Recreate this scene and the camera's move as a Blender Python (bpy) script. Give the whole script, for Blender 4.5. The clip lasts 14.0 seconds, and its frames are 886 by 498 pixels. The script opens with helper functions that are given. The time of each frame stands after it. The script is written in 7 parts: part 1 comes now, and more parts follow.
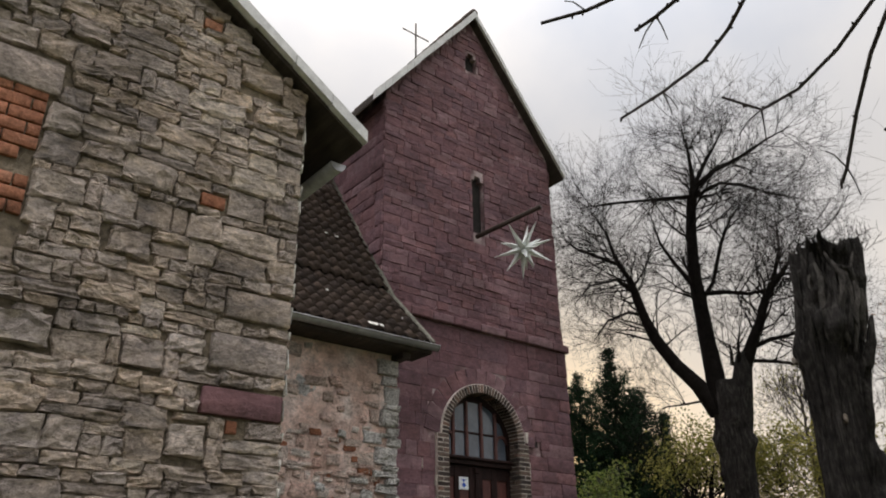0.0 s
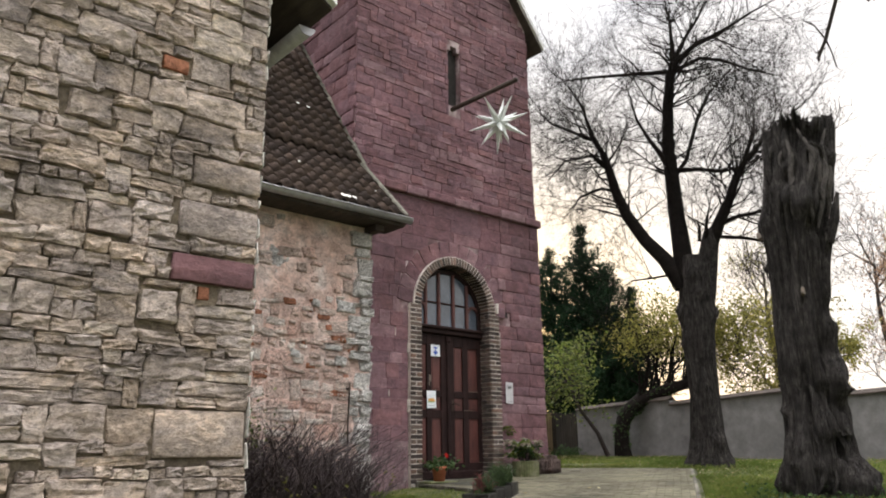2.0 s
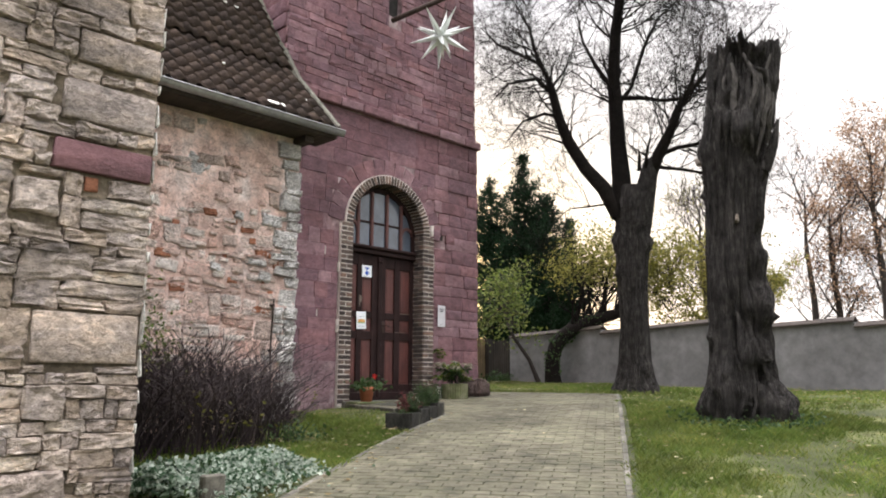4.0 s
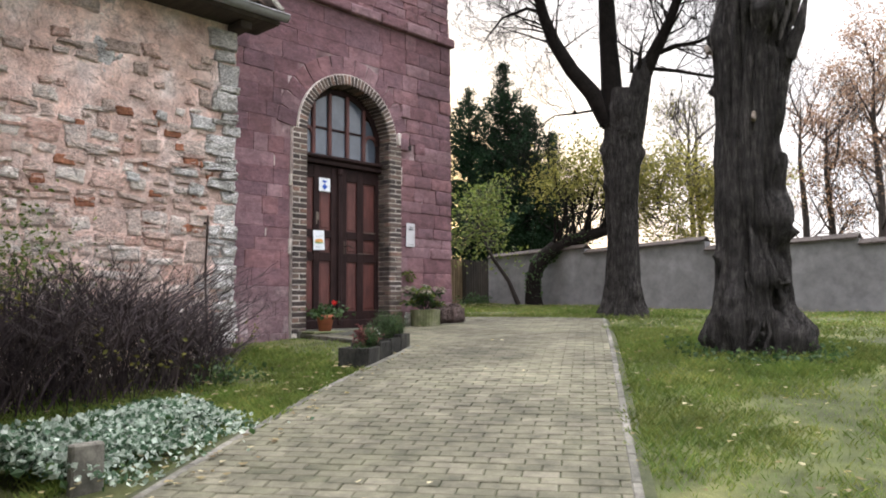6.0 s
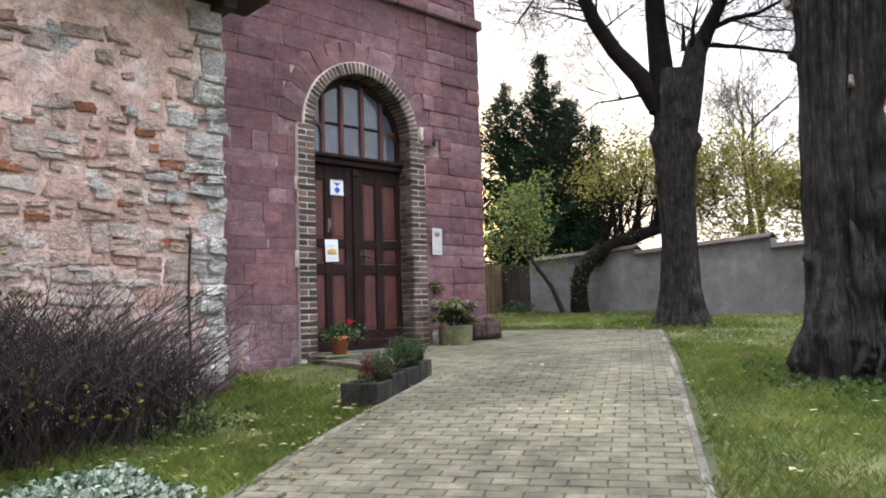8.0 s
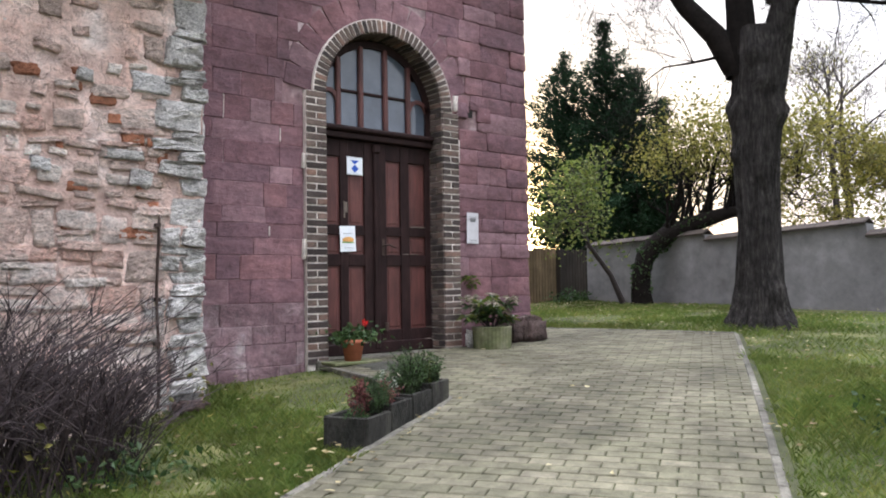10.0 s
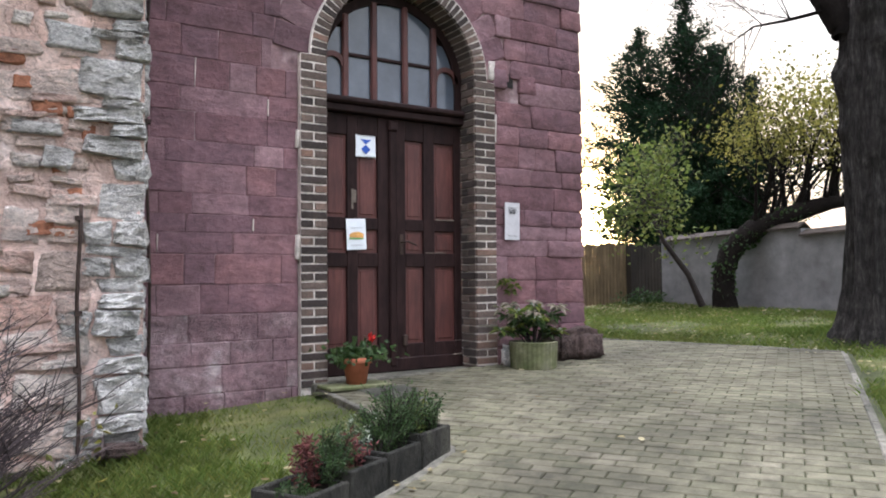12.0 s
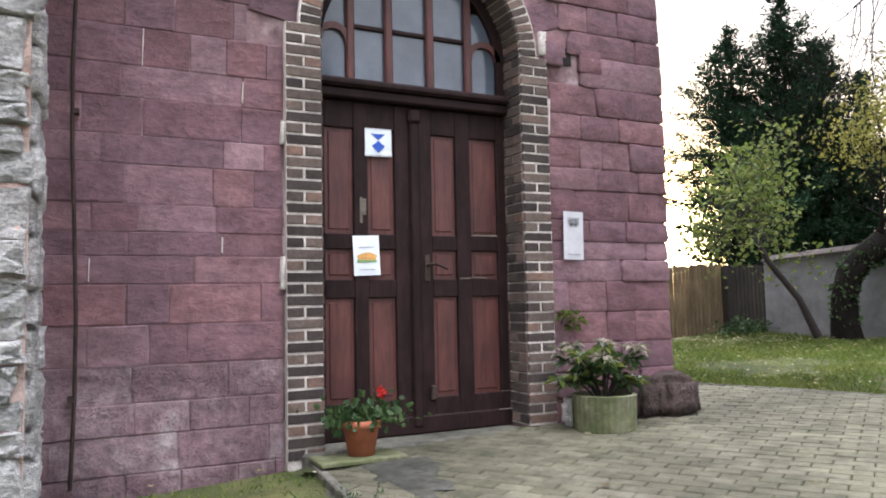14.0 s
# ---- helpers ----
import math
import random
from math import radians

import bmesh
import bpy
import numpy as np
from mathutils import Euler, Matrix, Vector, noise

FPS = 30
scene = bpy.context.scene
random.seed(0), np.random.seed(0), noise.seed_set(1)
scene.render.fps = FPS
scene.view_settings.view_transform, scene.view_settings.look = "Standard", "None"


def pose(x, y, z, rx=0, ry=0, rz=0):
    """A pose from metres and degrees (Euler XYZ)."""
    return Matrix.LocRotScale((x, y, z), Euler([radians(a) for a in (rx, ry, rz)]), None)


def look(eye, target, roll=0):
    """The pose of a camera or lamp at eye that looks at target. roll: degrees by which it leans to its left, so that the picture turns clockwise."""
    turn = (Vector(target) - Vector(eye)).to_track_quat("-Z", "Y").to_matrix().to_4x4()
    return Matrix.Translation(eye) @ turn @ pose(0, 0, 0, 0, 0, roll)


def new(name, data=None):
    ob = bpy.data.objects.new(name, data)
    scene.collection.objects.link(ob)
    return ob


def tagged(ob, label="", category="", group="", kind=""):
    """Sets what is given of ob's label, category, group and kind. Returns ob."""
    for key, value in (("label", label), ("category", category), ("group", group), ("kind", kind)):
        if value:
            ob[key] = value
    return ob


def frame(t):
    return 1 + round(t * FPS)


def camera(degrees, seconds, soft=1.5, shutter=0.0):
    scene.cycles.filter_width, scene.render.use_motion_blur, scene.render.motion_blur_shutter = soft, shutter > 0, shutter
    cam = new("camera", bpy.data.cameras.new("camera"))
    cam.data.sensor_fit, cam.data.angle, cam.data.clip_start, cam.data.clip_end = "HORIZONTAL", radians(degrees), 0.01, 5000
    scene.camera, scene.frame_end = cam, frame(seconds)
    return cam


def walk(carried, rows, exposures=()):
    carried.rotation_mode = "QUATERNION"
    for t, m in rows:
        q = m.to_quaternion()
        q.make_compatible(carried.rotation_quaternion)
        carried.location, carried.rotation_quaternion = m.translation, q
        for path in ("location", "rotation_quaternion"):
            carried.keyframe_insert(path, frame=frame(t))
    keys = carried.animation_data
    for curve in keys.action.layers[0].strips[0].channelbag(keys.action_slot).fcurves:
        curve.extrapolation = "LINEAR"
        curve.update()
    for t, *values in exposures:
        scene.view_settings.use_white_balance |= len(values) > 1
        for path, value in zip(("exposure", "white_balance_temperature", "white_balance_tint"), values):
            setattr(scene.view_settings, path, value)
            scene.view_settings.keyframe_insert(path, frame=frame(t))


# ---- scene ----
cam = camera(60.8, 14.0, soft=1.9)
PATH = [
    (0, (0.551, 0.487, 1.578), (1.697, 1.896, 2.416), -0.8),
    (0.5, (0.553, 0.494, 1.589), (1.727, 1.914, 2.367), -0.6),
    (1, (0.561, 0.494, 1.585), (1.764, 1.926, 2.294), -0.7),
    (1.5, (0.57, 0.508, 1.562), (1.804, 1.953, 2.186), -0.8),
    (2, (0.591, 0.483, 1.54), (1.855, 1.94, 2.07), -0.8),
    (2.5, (0.595, 0.472, 1.547), (1.891, 1.92, 2.018), -1.2),
    (3, (0.668, 0.477, 1.519), (1.987, 1.912, 1.967), -1.2),
    (3.5, (0.798, 0.565, 1.461), (2.159, 1.973, 1.868), -0.2),
    (4, (0.988, 0.689, 1.445), (2.388, 2.074, 1.796), 0.2),
    (4.2, (1.054, 0.77, 1.451), (2.474, 2.139, 1.784), -0.3),
    (6.5, (2.464, 1.802, 1.589), (3.907, 3.181, 1.707), -0.5),
    (7, (2.712, 2.021, 1.62), (4.105, 3.448, 1.771), -0.3),
    (7.5, (3.013, 2.186, 1.615), (4.393, 3.623, 1.789), -2.1),
    (8, (3.33, 2.398, 1.712), (4.699, 3.849, 1.864), -1.7),
    (10.5, (4.898, 3.404, 1.98), (6.095, 5.005, 2.049), -0.6),
    (11, (5.238, 3.628, 2.023), (6.395, 5.259, 2.054), -0.3),
    (11.5, (5.538, 3.945, 2.069), (6.674, 5.59, 2.091), -0.9),
    (12, (5.913, 4.17, 2.072), (6.991, 5.854, 2.148), -0.5),
    (12.5, (6.217, 4.405, 2.053), (7.183, 6.15, 2.196), 1.2),
    (13, (6.527, 4.744, 2.088), (7.5, 6.483, 2.26), 0.4),
    (13.5, (6.868, 5.042, 2.124), (7.815, 6.798, 2.259), -0.5),
    (14, (7.121, 5.434, 2.115), (8.007, 7.221, 2.264), -1.2),
]
EXPOSURES = [(0, 0.08, 6800, 10), (0.5, 0.32, 6800, 10), (1.0, 0.54, 6800, 10), (1.5, 0.74, 6800, 10), (2.0, 0.98, 6800, 10), (2.5, 1.16, 6750, 10), (3.0, 1.23, 6700, 11), (4.0, 1.27, 6650, 11), (6.5, 1.42, 6350, 12), (8.0, 1.42, 6200, 12), (11.0, 1.36, 6100, 12), (12.5, 1.44, 6050, 12), (14, 1.64, 6100, 12)]  # seconds, stops, kelvin, tint
walk(cam, [(t, look(eye, target, roll)) for t, eye, target, roll in PATH], EXPOSURES)

# ---- light ----
SUN_EL, SUN_AZ = 4.0, 43.3  # degrees above the horizon, and from +y towards +x
world = bpy.data.worlds.new("sky")
scene.world = world
world.use_nodes = True
wn, wl = world.node_tree.nodes, world.node_tree.links
wn.clear()
sky = wn.new("ShaderNodeTexSky")
sky.sky_type, sky.sun_disc = "NISHITA", False
sky.sun_elevation, sky.sun_rotation = radians(SUN_EL), radians(SUN_AZ)
sky.air_density, sky.dust_density, sky.ozone_density = 1.0, 2.0, 1.0
clear = wn.new("ShaderNodeBackground")
clear.inputs["Strength"].default_value = 0.12
wl.new(sky.outputs[0], clear.inputs["Color"])
way = wn.new("ShaderNodeTexCoord")
puff = wn.new("ShaderNodeTexNoise")
puff.inputs["Scale"].default_value, puff.inputs["Detail"].default_value = 2.2, 6.0
wl.new(way.outputs["Generated"], puff.inputs["Vector"])
tint = wn.new("ShaderNodeValToRGB")
tint.color_ramp.elements[0].position, tint.color_ramp.elements[0].color = 0.36, (0.66, 0.70, 0.80, 1)
tint.color_ramp.elements[1].position, tint.color_ramp.elements[1].color = 0.64, (1.0, 0.97, 0.97, 1)
wl.new(puff.outputs[0], tint.inputs[0])
cloud = wn.new("ShaderNodeBackground")
# an overcast sky grows brighter towards the zenith
apart = wn.new("ShaderNodeSeparateXYZ")
wl.new(way.outputs["Generated"], apart.inputs[0])
steep = wn.new("ShaderNodeMath")
steep.operation = "POWER"
floor_z = wn.new("ShaderNodeMath")
floor_z.operation = "MAXIMUM"
floor_z.inputs[1].default_value = 0.0
wl.new(apart.outputs["Z"], floor_z.inputs[0])
wl.new(floor_z.outputs[0], steep.inputs[0])
steep.inputs[1].default_value = 6.0
rise = wn.new("ShaderNodeMath")
rise.operation = "MULTIPLY_ADD"
rise.inputs[1].default_value, rise.inputs[2].default_value = 6.6, 0.72
wl.new(steep.outputs[0], rise.inputs[0])
wl.new(rise.outputs[0], cloud.inputs["Strength"])
wl.new(tint.outputs[0], cloud.inputs["Color"])
sun_way = Vector((math.sin(radians(SUN_AZ)) * math.cos(radians(SUN_EL)), math.cos(radians(SUN_AZ)) * math.cos(radians(SUN_EL)), math.sin(radians(SUN_EL))))
toward = wn.new("ShaderNodeVectorMath")
toward.operation = "DOT_PRODUCT"
toward.inputs[1].default_value = sun_way
wl.new(way.outputs["Generated"], toward.inputs[0])
ahead = wn.new("ShaderNodeMath")
ahead.operation = "MAXIMUM"
ahead.inputs[1].default_value = 0.0
wl.new(toward.outputs["Value"], ahead.inputs[0])
wide = wn.new("ShaderNodeMath")
wide.operation = "POWER"
wide.inputs[1].default_value = 26.0
wl.new(ahead.outputs[0], wide.inputs[0])
warm = wn.new("ShaderNodeMix")
warm.data_type, warm.blend_type = "RGBA", "MULTIPLY"
wl.new(wide.outputs[0], warm.inputs["Factor"])
wl.new(tint.outputs[0], warm.inputs[6])
warm.inputs[7].default_value = (1.0, 0.80, 0.44, 1)
wl.new(warm.outputs[2], cloud.inputs["Color"])
blend = wn.new("ShaderNodeMixShader")
blend.inputs[0].default_value = 0.84
wl.new(clear.outputs[0], blend.inputs[1])
wl.new(cloud.outputs[0], blend.inputs[2])
# the low sun shines through thin cloud with a warm aureole
glows = []
for power, strength in ((1500, 22.0), (160, 3.0), (8, 0.2)):
    sharp = wn.new("ShaderNodeMath")
    sharp.operation = "POWER"
    sharp.inputs[1].default_value = power
    wl.new(ahead.outputs[0], sharp.inputs[0])
    weigh = wn.new("ShaderNodeMath")
    weigh.operation = "MULTIPLY"
    weigh.inputs[1].default_value = strength
    wl.new(sharp.outputs[0], weigh.inputs[0])
    halo = wn.new("ShaderNodeBackground")
    halo.inputs["Color"].default_value = (1.0, 0.68, 0.30, 1) if power > 20 else (1.0, 0.86, 0.68, 1)
    wl.new(weigh.outputs[0], halo.inputs["Strength"])
    glows.append(halo)
total_light = blend
for halo in glows:
    both = wn.new("ShaderNodeAddShader")
    wl.new(total_light.outputs[0], both.inputs[0])
    wl.new(halo.outputs[0], both.inputs[1])
    total_light = both
wout = wn.new("ShaderNodeOutputWorld")
wl.new(total_light.outputs[0], wout.inputs["Surface"])
sun = new("sun", bpy.data.lights.new("sun", "SUN"))
sun.data.energy, sun.data.angle, sun.data.color = 1.2, radians(4), (1.0, 0.82, 0.62)
sun.matrix_world = look(sun_way * 50, (0, 0, 0))


# ---- materials ----
def material(name, ramp, scale=8.0, fine=60.0, bump=0.3, rough=0.9, vary=0.0, spec=0.3, metal=0.0, stain=0.25, distance=0.01, stretch=(1, 1, 1), constant=False, thin=0.0, crack=0.0):
    """Colours from a ramp (position, colour) picked by noise, with a random shift per piece, stains and grain."""
    m = bpy.data.materials.new(name)
    m.use_nodes = True
    n, l = m.node_tree.nodes, m.node_tree.links
    b = n["Principled BSDF"]
    b.inputs["Roughness"].default_value, b.inputs["Metallic"].default_value = rough, metal
    b.inputs["Specular IOR Level"].default_value = spec
    co = n.new("ShaderNodeTexCoord")
    geo = n.new("ShaderNodeNewGeometry")
    mp = n.new("ShaderNodeMapping")
    mp.inputs["Scale"].default_value = stretch
    l.new(geo.outputs["Position"], mp.inputs["Vector"])
    big = n.new("ShaderNodeTexNoise")
    big.inputs["Scale"].default_value, big.inputs["Detail"].default_value = scale, 6
    l.new(mp.outputs[0], big.inputs["Vector"])
    small = n.new("ShaderNodeTexNoise")
    small.inputs["Scale"].default_value, small.inputs["Detail"].default_value, small.inputs["Roughness"].default_value = fine, 5, 0.65
    l.new(mp.outputs[0], small.inputs["Vector"])
    info = n.new("ShaderNodeObjectInfo")
    add = n.new("ShaderNodeMath")
    add.operation = "ADD"
    l.new(info.outputs["Random"], add.inputs[0])
    l.new(geo.outputs["Random Per Island"], add.inputs[1])
    frac = n.new("ShaderNodeMath")
    frac.operation = "FRACT"
    l.new(add.outputs[0], frac.inputs[0])
    mixf = n.new("ShaderNodeMix")
    mixf.inputs[0].default_value = vary
    l.new(big.outputs[0], mixf.inputs[2])
    l.new(frac.outputs[0], mixf.inputs[3])
    cr = n.new("ShaderNodeValToRGB")
    if constant:
        cr.color_ramp.interpolation = "EASE"
    while len(cr.color_ramp.elements) < len(ramp):
        cr.color_ramp.elements.new(0.5)
    for e, (p, c) in zip(cr.color_ramp.elements, ramp):
        e.position, e.color = p, (*c, 1)
    l.new(mixf.outputs[0], cr.inputs[0])
    grain = n.new("ShaderNodeMapRange")
    grain.inputs[1].default_value, grain.inputs[2].default_value = 0.3, 0.7
    grain.inputs[3].default_value, grain.inputs[4].default_value = 1 - 0.4 * stain, 1 + 0.4 * stain
    l.new(small.outputs[0], grain.inputs[0])
    big2 = n.new("ShaderNodeTexNoise")
    big2.inputs["Scale"].default_value, big2.inputs["Detail"].default_value = scale * 0.35, 4
    l.new(geo.outputs["Position"], big2.inputs["Vector"])
    g2 = n.new("ShaderNodeMapRange")
    g2.inputs[1].default_value, g2.inputs[2].default_value = 0.3, 0.7
    g2.inputs[3].default_value, g2.inputs[4].default_value = 1 - stain, 1 + stain
    l.new(big2.outputs[0], g2.inputs[0])
    mid = n.new("ShaderNodeTexNoise")
    mid.inputs["Scale"].default_value, mid.inputs["Detail"].default_value, mid.inputs["Roughness"].default_value = scale * 2.6, 7, 0.7
    l.new(mp.outputs[0], mid.inputs["Vector"])
    g3 = n.new("ShaderNodeMapRange")
    g3.inputs[1].default_value, g3.inputs[2].default_value = 0.32, 0.68
    g3.inputs[3].default_value, g3.inputs[4].default_value = 1 - 1.2 * stain, 1 + 1.2 * stain
    l.new(mid.outputs[0], g3.inputs[0])
    mul0 = n.new("ShaderNodeMath")
    mul0.operation = "MULTIPLY"
    l.new(grain.outputs[0], mul0.inputs[0])
    l.new(g3.outputs[0], mul0.inputs[1])
    mul = n.new("ShaderNodeMath")
    mul.operation = "MULTIPLY"
    l.new(mul0.outputs[0], mul.inputs[0])
    l.new(g2.outputs[0], mul.inputs[1])
    col = n.new("ShaderNodeVectorMath")
    col.operation = "SCALE"
    l.new(cr.outputs[0], col.inputs[0])
    l.new(mul.outputs[0], col.inputs["Scale"])
    l.new(col.outputs[0], b.inputs["Base Color"])
    if bump:
        h = n.new("ShaderNodeMath")
        h.operation = "MULTIPLY_ADD"
        l.new(small.outputs[0], h.inputs[0])
        h.inputs[1].default_value = 0.3
        l.new(mid.outputs[0], h.inputs[2])
        if crack:  # thin wandering cracks and pits, darker in colour and sunk in the bump
            vein = n.new("ShaderNodeTexNoise")
            vein.inputs["Scale"].default_value, vein.inputs["Detail"].default_value, vein.inputs["Roughness"].default_value, vein.inputs["Distortion"].default_value = scale * 1.3, 5, 0.62, 0.6
            l.new(mp.outputs[0], vein.inputs["Vector"])
            off = n.new("ShaderNodeMath")
            off.operation = "SUBTRACT"
            off.inputs[1].default_value = 0.5
            l.new(vein.outputs[0], off.inputs[0])
            fold = n.new("ShaderNodeMath")
            fold.operation = "ABSOLUTE"
            l.new(off.outputs[0], fold.inputs[0])
            open_ = n.new("ShaderNodeMapRange")
            open_.inputs[1].default_value, open_.inputs[2].default_value = 0.0, 0.016
            open_.inputs[3].default_value, open_.inputs[4].default_value = 1 - crack, 1.0
            l.new(fold.outputs[0], open_.inputs[0])
            deep = n.new("ShaderNodeVectorMath")
            deep.operation = "SCALE"
            l.new(col.outputs[0], deep.inputs[0])
            l.new(open_.outputs[0], deep.inputs["Scale"])
            l.new(deep.outputs[0], b.inputs["Base Color"])
            h2 = n.new("ShaderNodeMath")
            h2.operation = "MULTIPLY_ADD"
            h2.inputs[1].default_value = 0.45
            l.new(open_.outputs[0], h2.inputs[0])
            l.new(h.outputs[0], h2.inputs[2])
            h = h2
        bp = n.new("ShaderNodeBump")
        bp.inputs["Strength"].default_value, bp.inputs["Distance"].default_value = bump, distance
        l.new(h.outputs[0], bp.inputs["Height"])
        l.new(bp.outputs[0], b.inputs["Normal"])
    if thin:  # leaves let some light through
        glow = n.new("ShaderNodeBsdfTranslucent")
        l.new(col.outputs[0], glow.inputs["Color"])
        mixs = n.new("ShaderNodeMixShader")
        mixs.inputs[0].default_value = thin
        l.new(b.outputs[0], mixs.inputs[1])
        l.new(glow.outputs[0], mixs.inputs[2])
        l.new(mixs.outputs[0], n["Material Output"].inputs["Surface"])
    return m


M = {}
M["stone"] = material("grey_tan_limestone", [(0.0, (0.196, 0.163, 0.144)), (0.14, (0.415, 0.341, 0.293)), (0.26, (0.277, 0.237, 0.216)), (0.40, (0.496, 0.394, 0.308)), (0.52, (0.369, 0.313, 0.277)), (0.64, (0.508, 0.420, 0.349)), (0.76, (0.427, 0.367, 0.335)), (0.87, (0.632, 0.536, 0.432)), (0.95, (0.530, 0.352, 0.237)), (1.0, (0.415, 0.232, 0.154))], 6, 50, 0.85, 0.92, 0.70, stain=0.40, distance=0.045, stretch=(1, 1, 1.7), crack=0.35)
M["mortar"] = material("sandy_mortar", [(0.3, (0.13, 0.106, 0.08)), (0.7, (0.26, 0.215, 0.16))], 6, 90, 0.9, 0.95, stain=0.4, distance=0.03)
M["lime"] = material("white_lime_mortar", [(0.3, (0.6, 0.58, 0.53)), (0.7, (0.75, 0.73, 0.68))], 12, 90, 0.5, 0.95)
M["red_stone"] = material("dark_red_sandstone", [(0.0, (0.098, 0.050, 0.056)), (0.22, (0.150, 0.078, 0.088)), (0.40, (0.138, 0.080, 0.094)), (0.58, (0.180, 0.092, 0.098)), (0.76, (0.190, 0.112, 0.126)), (1.0, (0.255, 0.165, 0.172))], 2.6, 22, 0.5, 0.88, 0.68, stain=0.28, distance=0.05, stretch=(1, 1, 1.5), crack=0.12)
M["red_joint"] = material("red_grey_mortar", [(0.3, (0.15, 0.086, 0.092)), (0.5, (0.20, 0.13, 0.136)), (0.68, (0.42, 0.34, 0.34))], 3, 80, 0.5, 0.95, stain=0.35)
M["red_pale"] = material("pale_limewashed_red_sandstone", [(0.0, (0.14, 0.080, 0.090)), (0.42, (0.20, 0.126, 0.138)), (0.60, (0.26, 0.185, 0.195)), (0.78, (0.46, 0.40, 0.40))], 5, 60, 0.8, 0.92, 0.2, stain=0.35, distance=0.04)
M["rubble_stone"] = material("mixed_rubble_stone", [(0.0, (0.50, 0.39, 0.335)), (0.18, (0.66, 0.52, 0.45)), (0.34, (0.76, 0.69, 0.63)), (0.50, (0.66, 0.46, 0.39)), (0.66, (0.70, 0.58, 0.51)), (0.80, (0.62, 0.40, 0.33)), (0.92, (0.78, 0.72, 0.66)), (1.0, (0.54, 0.29, 0.21))], 9, 45, 1.0, 0.92, 0.82, stain=0.28, distance=0.05, stretch=(1, 1, 1.5), crack=0.35)
M["plaster"] = material("pinkish_lime_plaster", [(0.25, (0.46, 0.315, 0.258)), (0.42, (0.66, 0.468, 0.400)), (0.58, (0.74, 0.57, 0.505)), (0.75, (0.83, 0.72, 0.67))], 3.2, 34, 0.9, 0.95, stain=0.27, distance=0.05, crack=0.3)
M["quoin"] = material("whitish_quoin_stone", [(0.0, (0.50, 0.465, 0.43)), (0.5, (0.72, 0.695, 0.665)), (1.0, (0.84, 0.82, 0.80))], 8, 40, 1.0, 0.92, 0.45, stain=0.32, distance=0.06, stretch=(1, 1, 1.8), crack=0.5)
M["orange_brick"] = material("orange_red_brick", [(0.0, (0.24, 0.10, 0.06)), (0.6, (0.34, 0.145, 0.085)), (1.0, (0.40, 0.22, 0.15))], 8, 80, 0.7, 0.9, 0.45, stain=0.38, distance=0.03, crack=0.25)
M["brown_brick"] = material("weathered_brown_brick", [(0.0, (0.026, 0.021, 0.020)), (0.4, (0.066, 0.050, 0.044)), (0.75, (0.135, 0.100, 0.083)), (1.0, (0.24, 0.125, 0.088))], 12, 90, 0.5, 0.9, 0.75)
M["pale_joint"] = material("pale_brick_mortar", [(0.3, (0.50, 0.45, 0.41)), (0.7, (0.66, 0.60, 0.55))], 12, 90, 0.4, 0.95)
M["door_frame"] = material("dark_brown_painted_wood", [(0.2, (0.014, 0.0078, 0.0078)), (0.8, (0.029, 0.0150, 0.0140))], 14, 90, 0.25, 0.6, stain=0.25, stretch=(1, 1, 0.15), spec=0.12)
M["door_panel"] = material("reddish_brown_painted_wood", [(0.2, (0.072, 0.023, 0.020)), (0.8, (0.100, 0.035, 0.029))], 10, 90, 0.25, 0.5, stain=0.25, stretch=(1, 1, 0.12), spec=0.4)
M["bare_wood"] = material("worn_bare_wood", [(0.2, (0.10, 0.082, 0.066)), (0.8, (0.20, 0.165, 0.135))], 14, 90, 0.3, 0.8)
# opaque panes; the blue-grey base colour stands in for reflected sky
M["pane"] = material("sky_tinted_window_glass", [(0.2, (0.045, 0.056, 0.075)), (0.8, (0.13, 0.155, 0.195))], 2.5, 30, 0.03, 0.10, spec=0.8, stain=0.1)
M["tile"] = material("dark_brown_roof_tile", [(0.0, (0.055, 0.042, 0.038)), (0.5, (0.085, 0.062, 0.052)), (1.0, (0.12, 0.085, 0.068))], 14, 80, 0.4, 0.85, 0.7, stain=0.3)
M["zinc"] = material("weathered_zinc", [(0.2, (0.32, 0.32, 0.33)), (0.8, (0.45, 0.45, 0.46))], 5, 60, 0.1, 0.45, metal=0.6, stain=0.15)
M["flashing"] = material("pale_mortar_verge", [(0.2, (0.62, 0.62, 0.62)), (0.8, (0.78, 0.78, 0.78))], 7, 60, 0.2, 0.7, stain=0.12)
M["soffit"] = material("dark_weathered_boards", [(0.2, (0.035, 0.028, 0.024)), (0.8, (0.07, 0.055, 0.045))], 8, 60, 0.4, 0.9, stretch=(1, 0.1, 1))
# near-black that carries the shade inside the tower and its openings
M["dark"] = material("dark_interior_shade", [(0.2, (0.02, 0.018, 0.017)), (0.8, (0.03, 0.027, 0.025))], 4, 30, 0.1, 0.95)
M["iron"] = material("rusty_dark_iron", [(0.2, (0.03, 0.022, 0.02)), (0.8, (0.07, 0.045, 0.035))], 20, 90, 0.3, 0.7, metal=0.3)
M["star"] = material("greyish_white_plastic", [(0.2, (0.62, 0.66, 0.64)), (0.8, (0.80, 0.82, 0.80))], 8, 40, 0.05, 0.4, 0.3, stain=0.06)
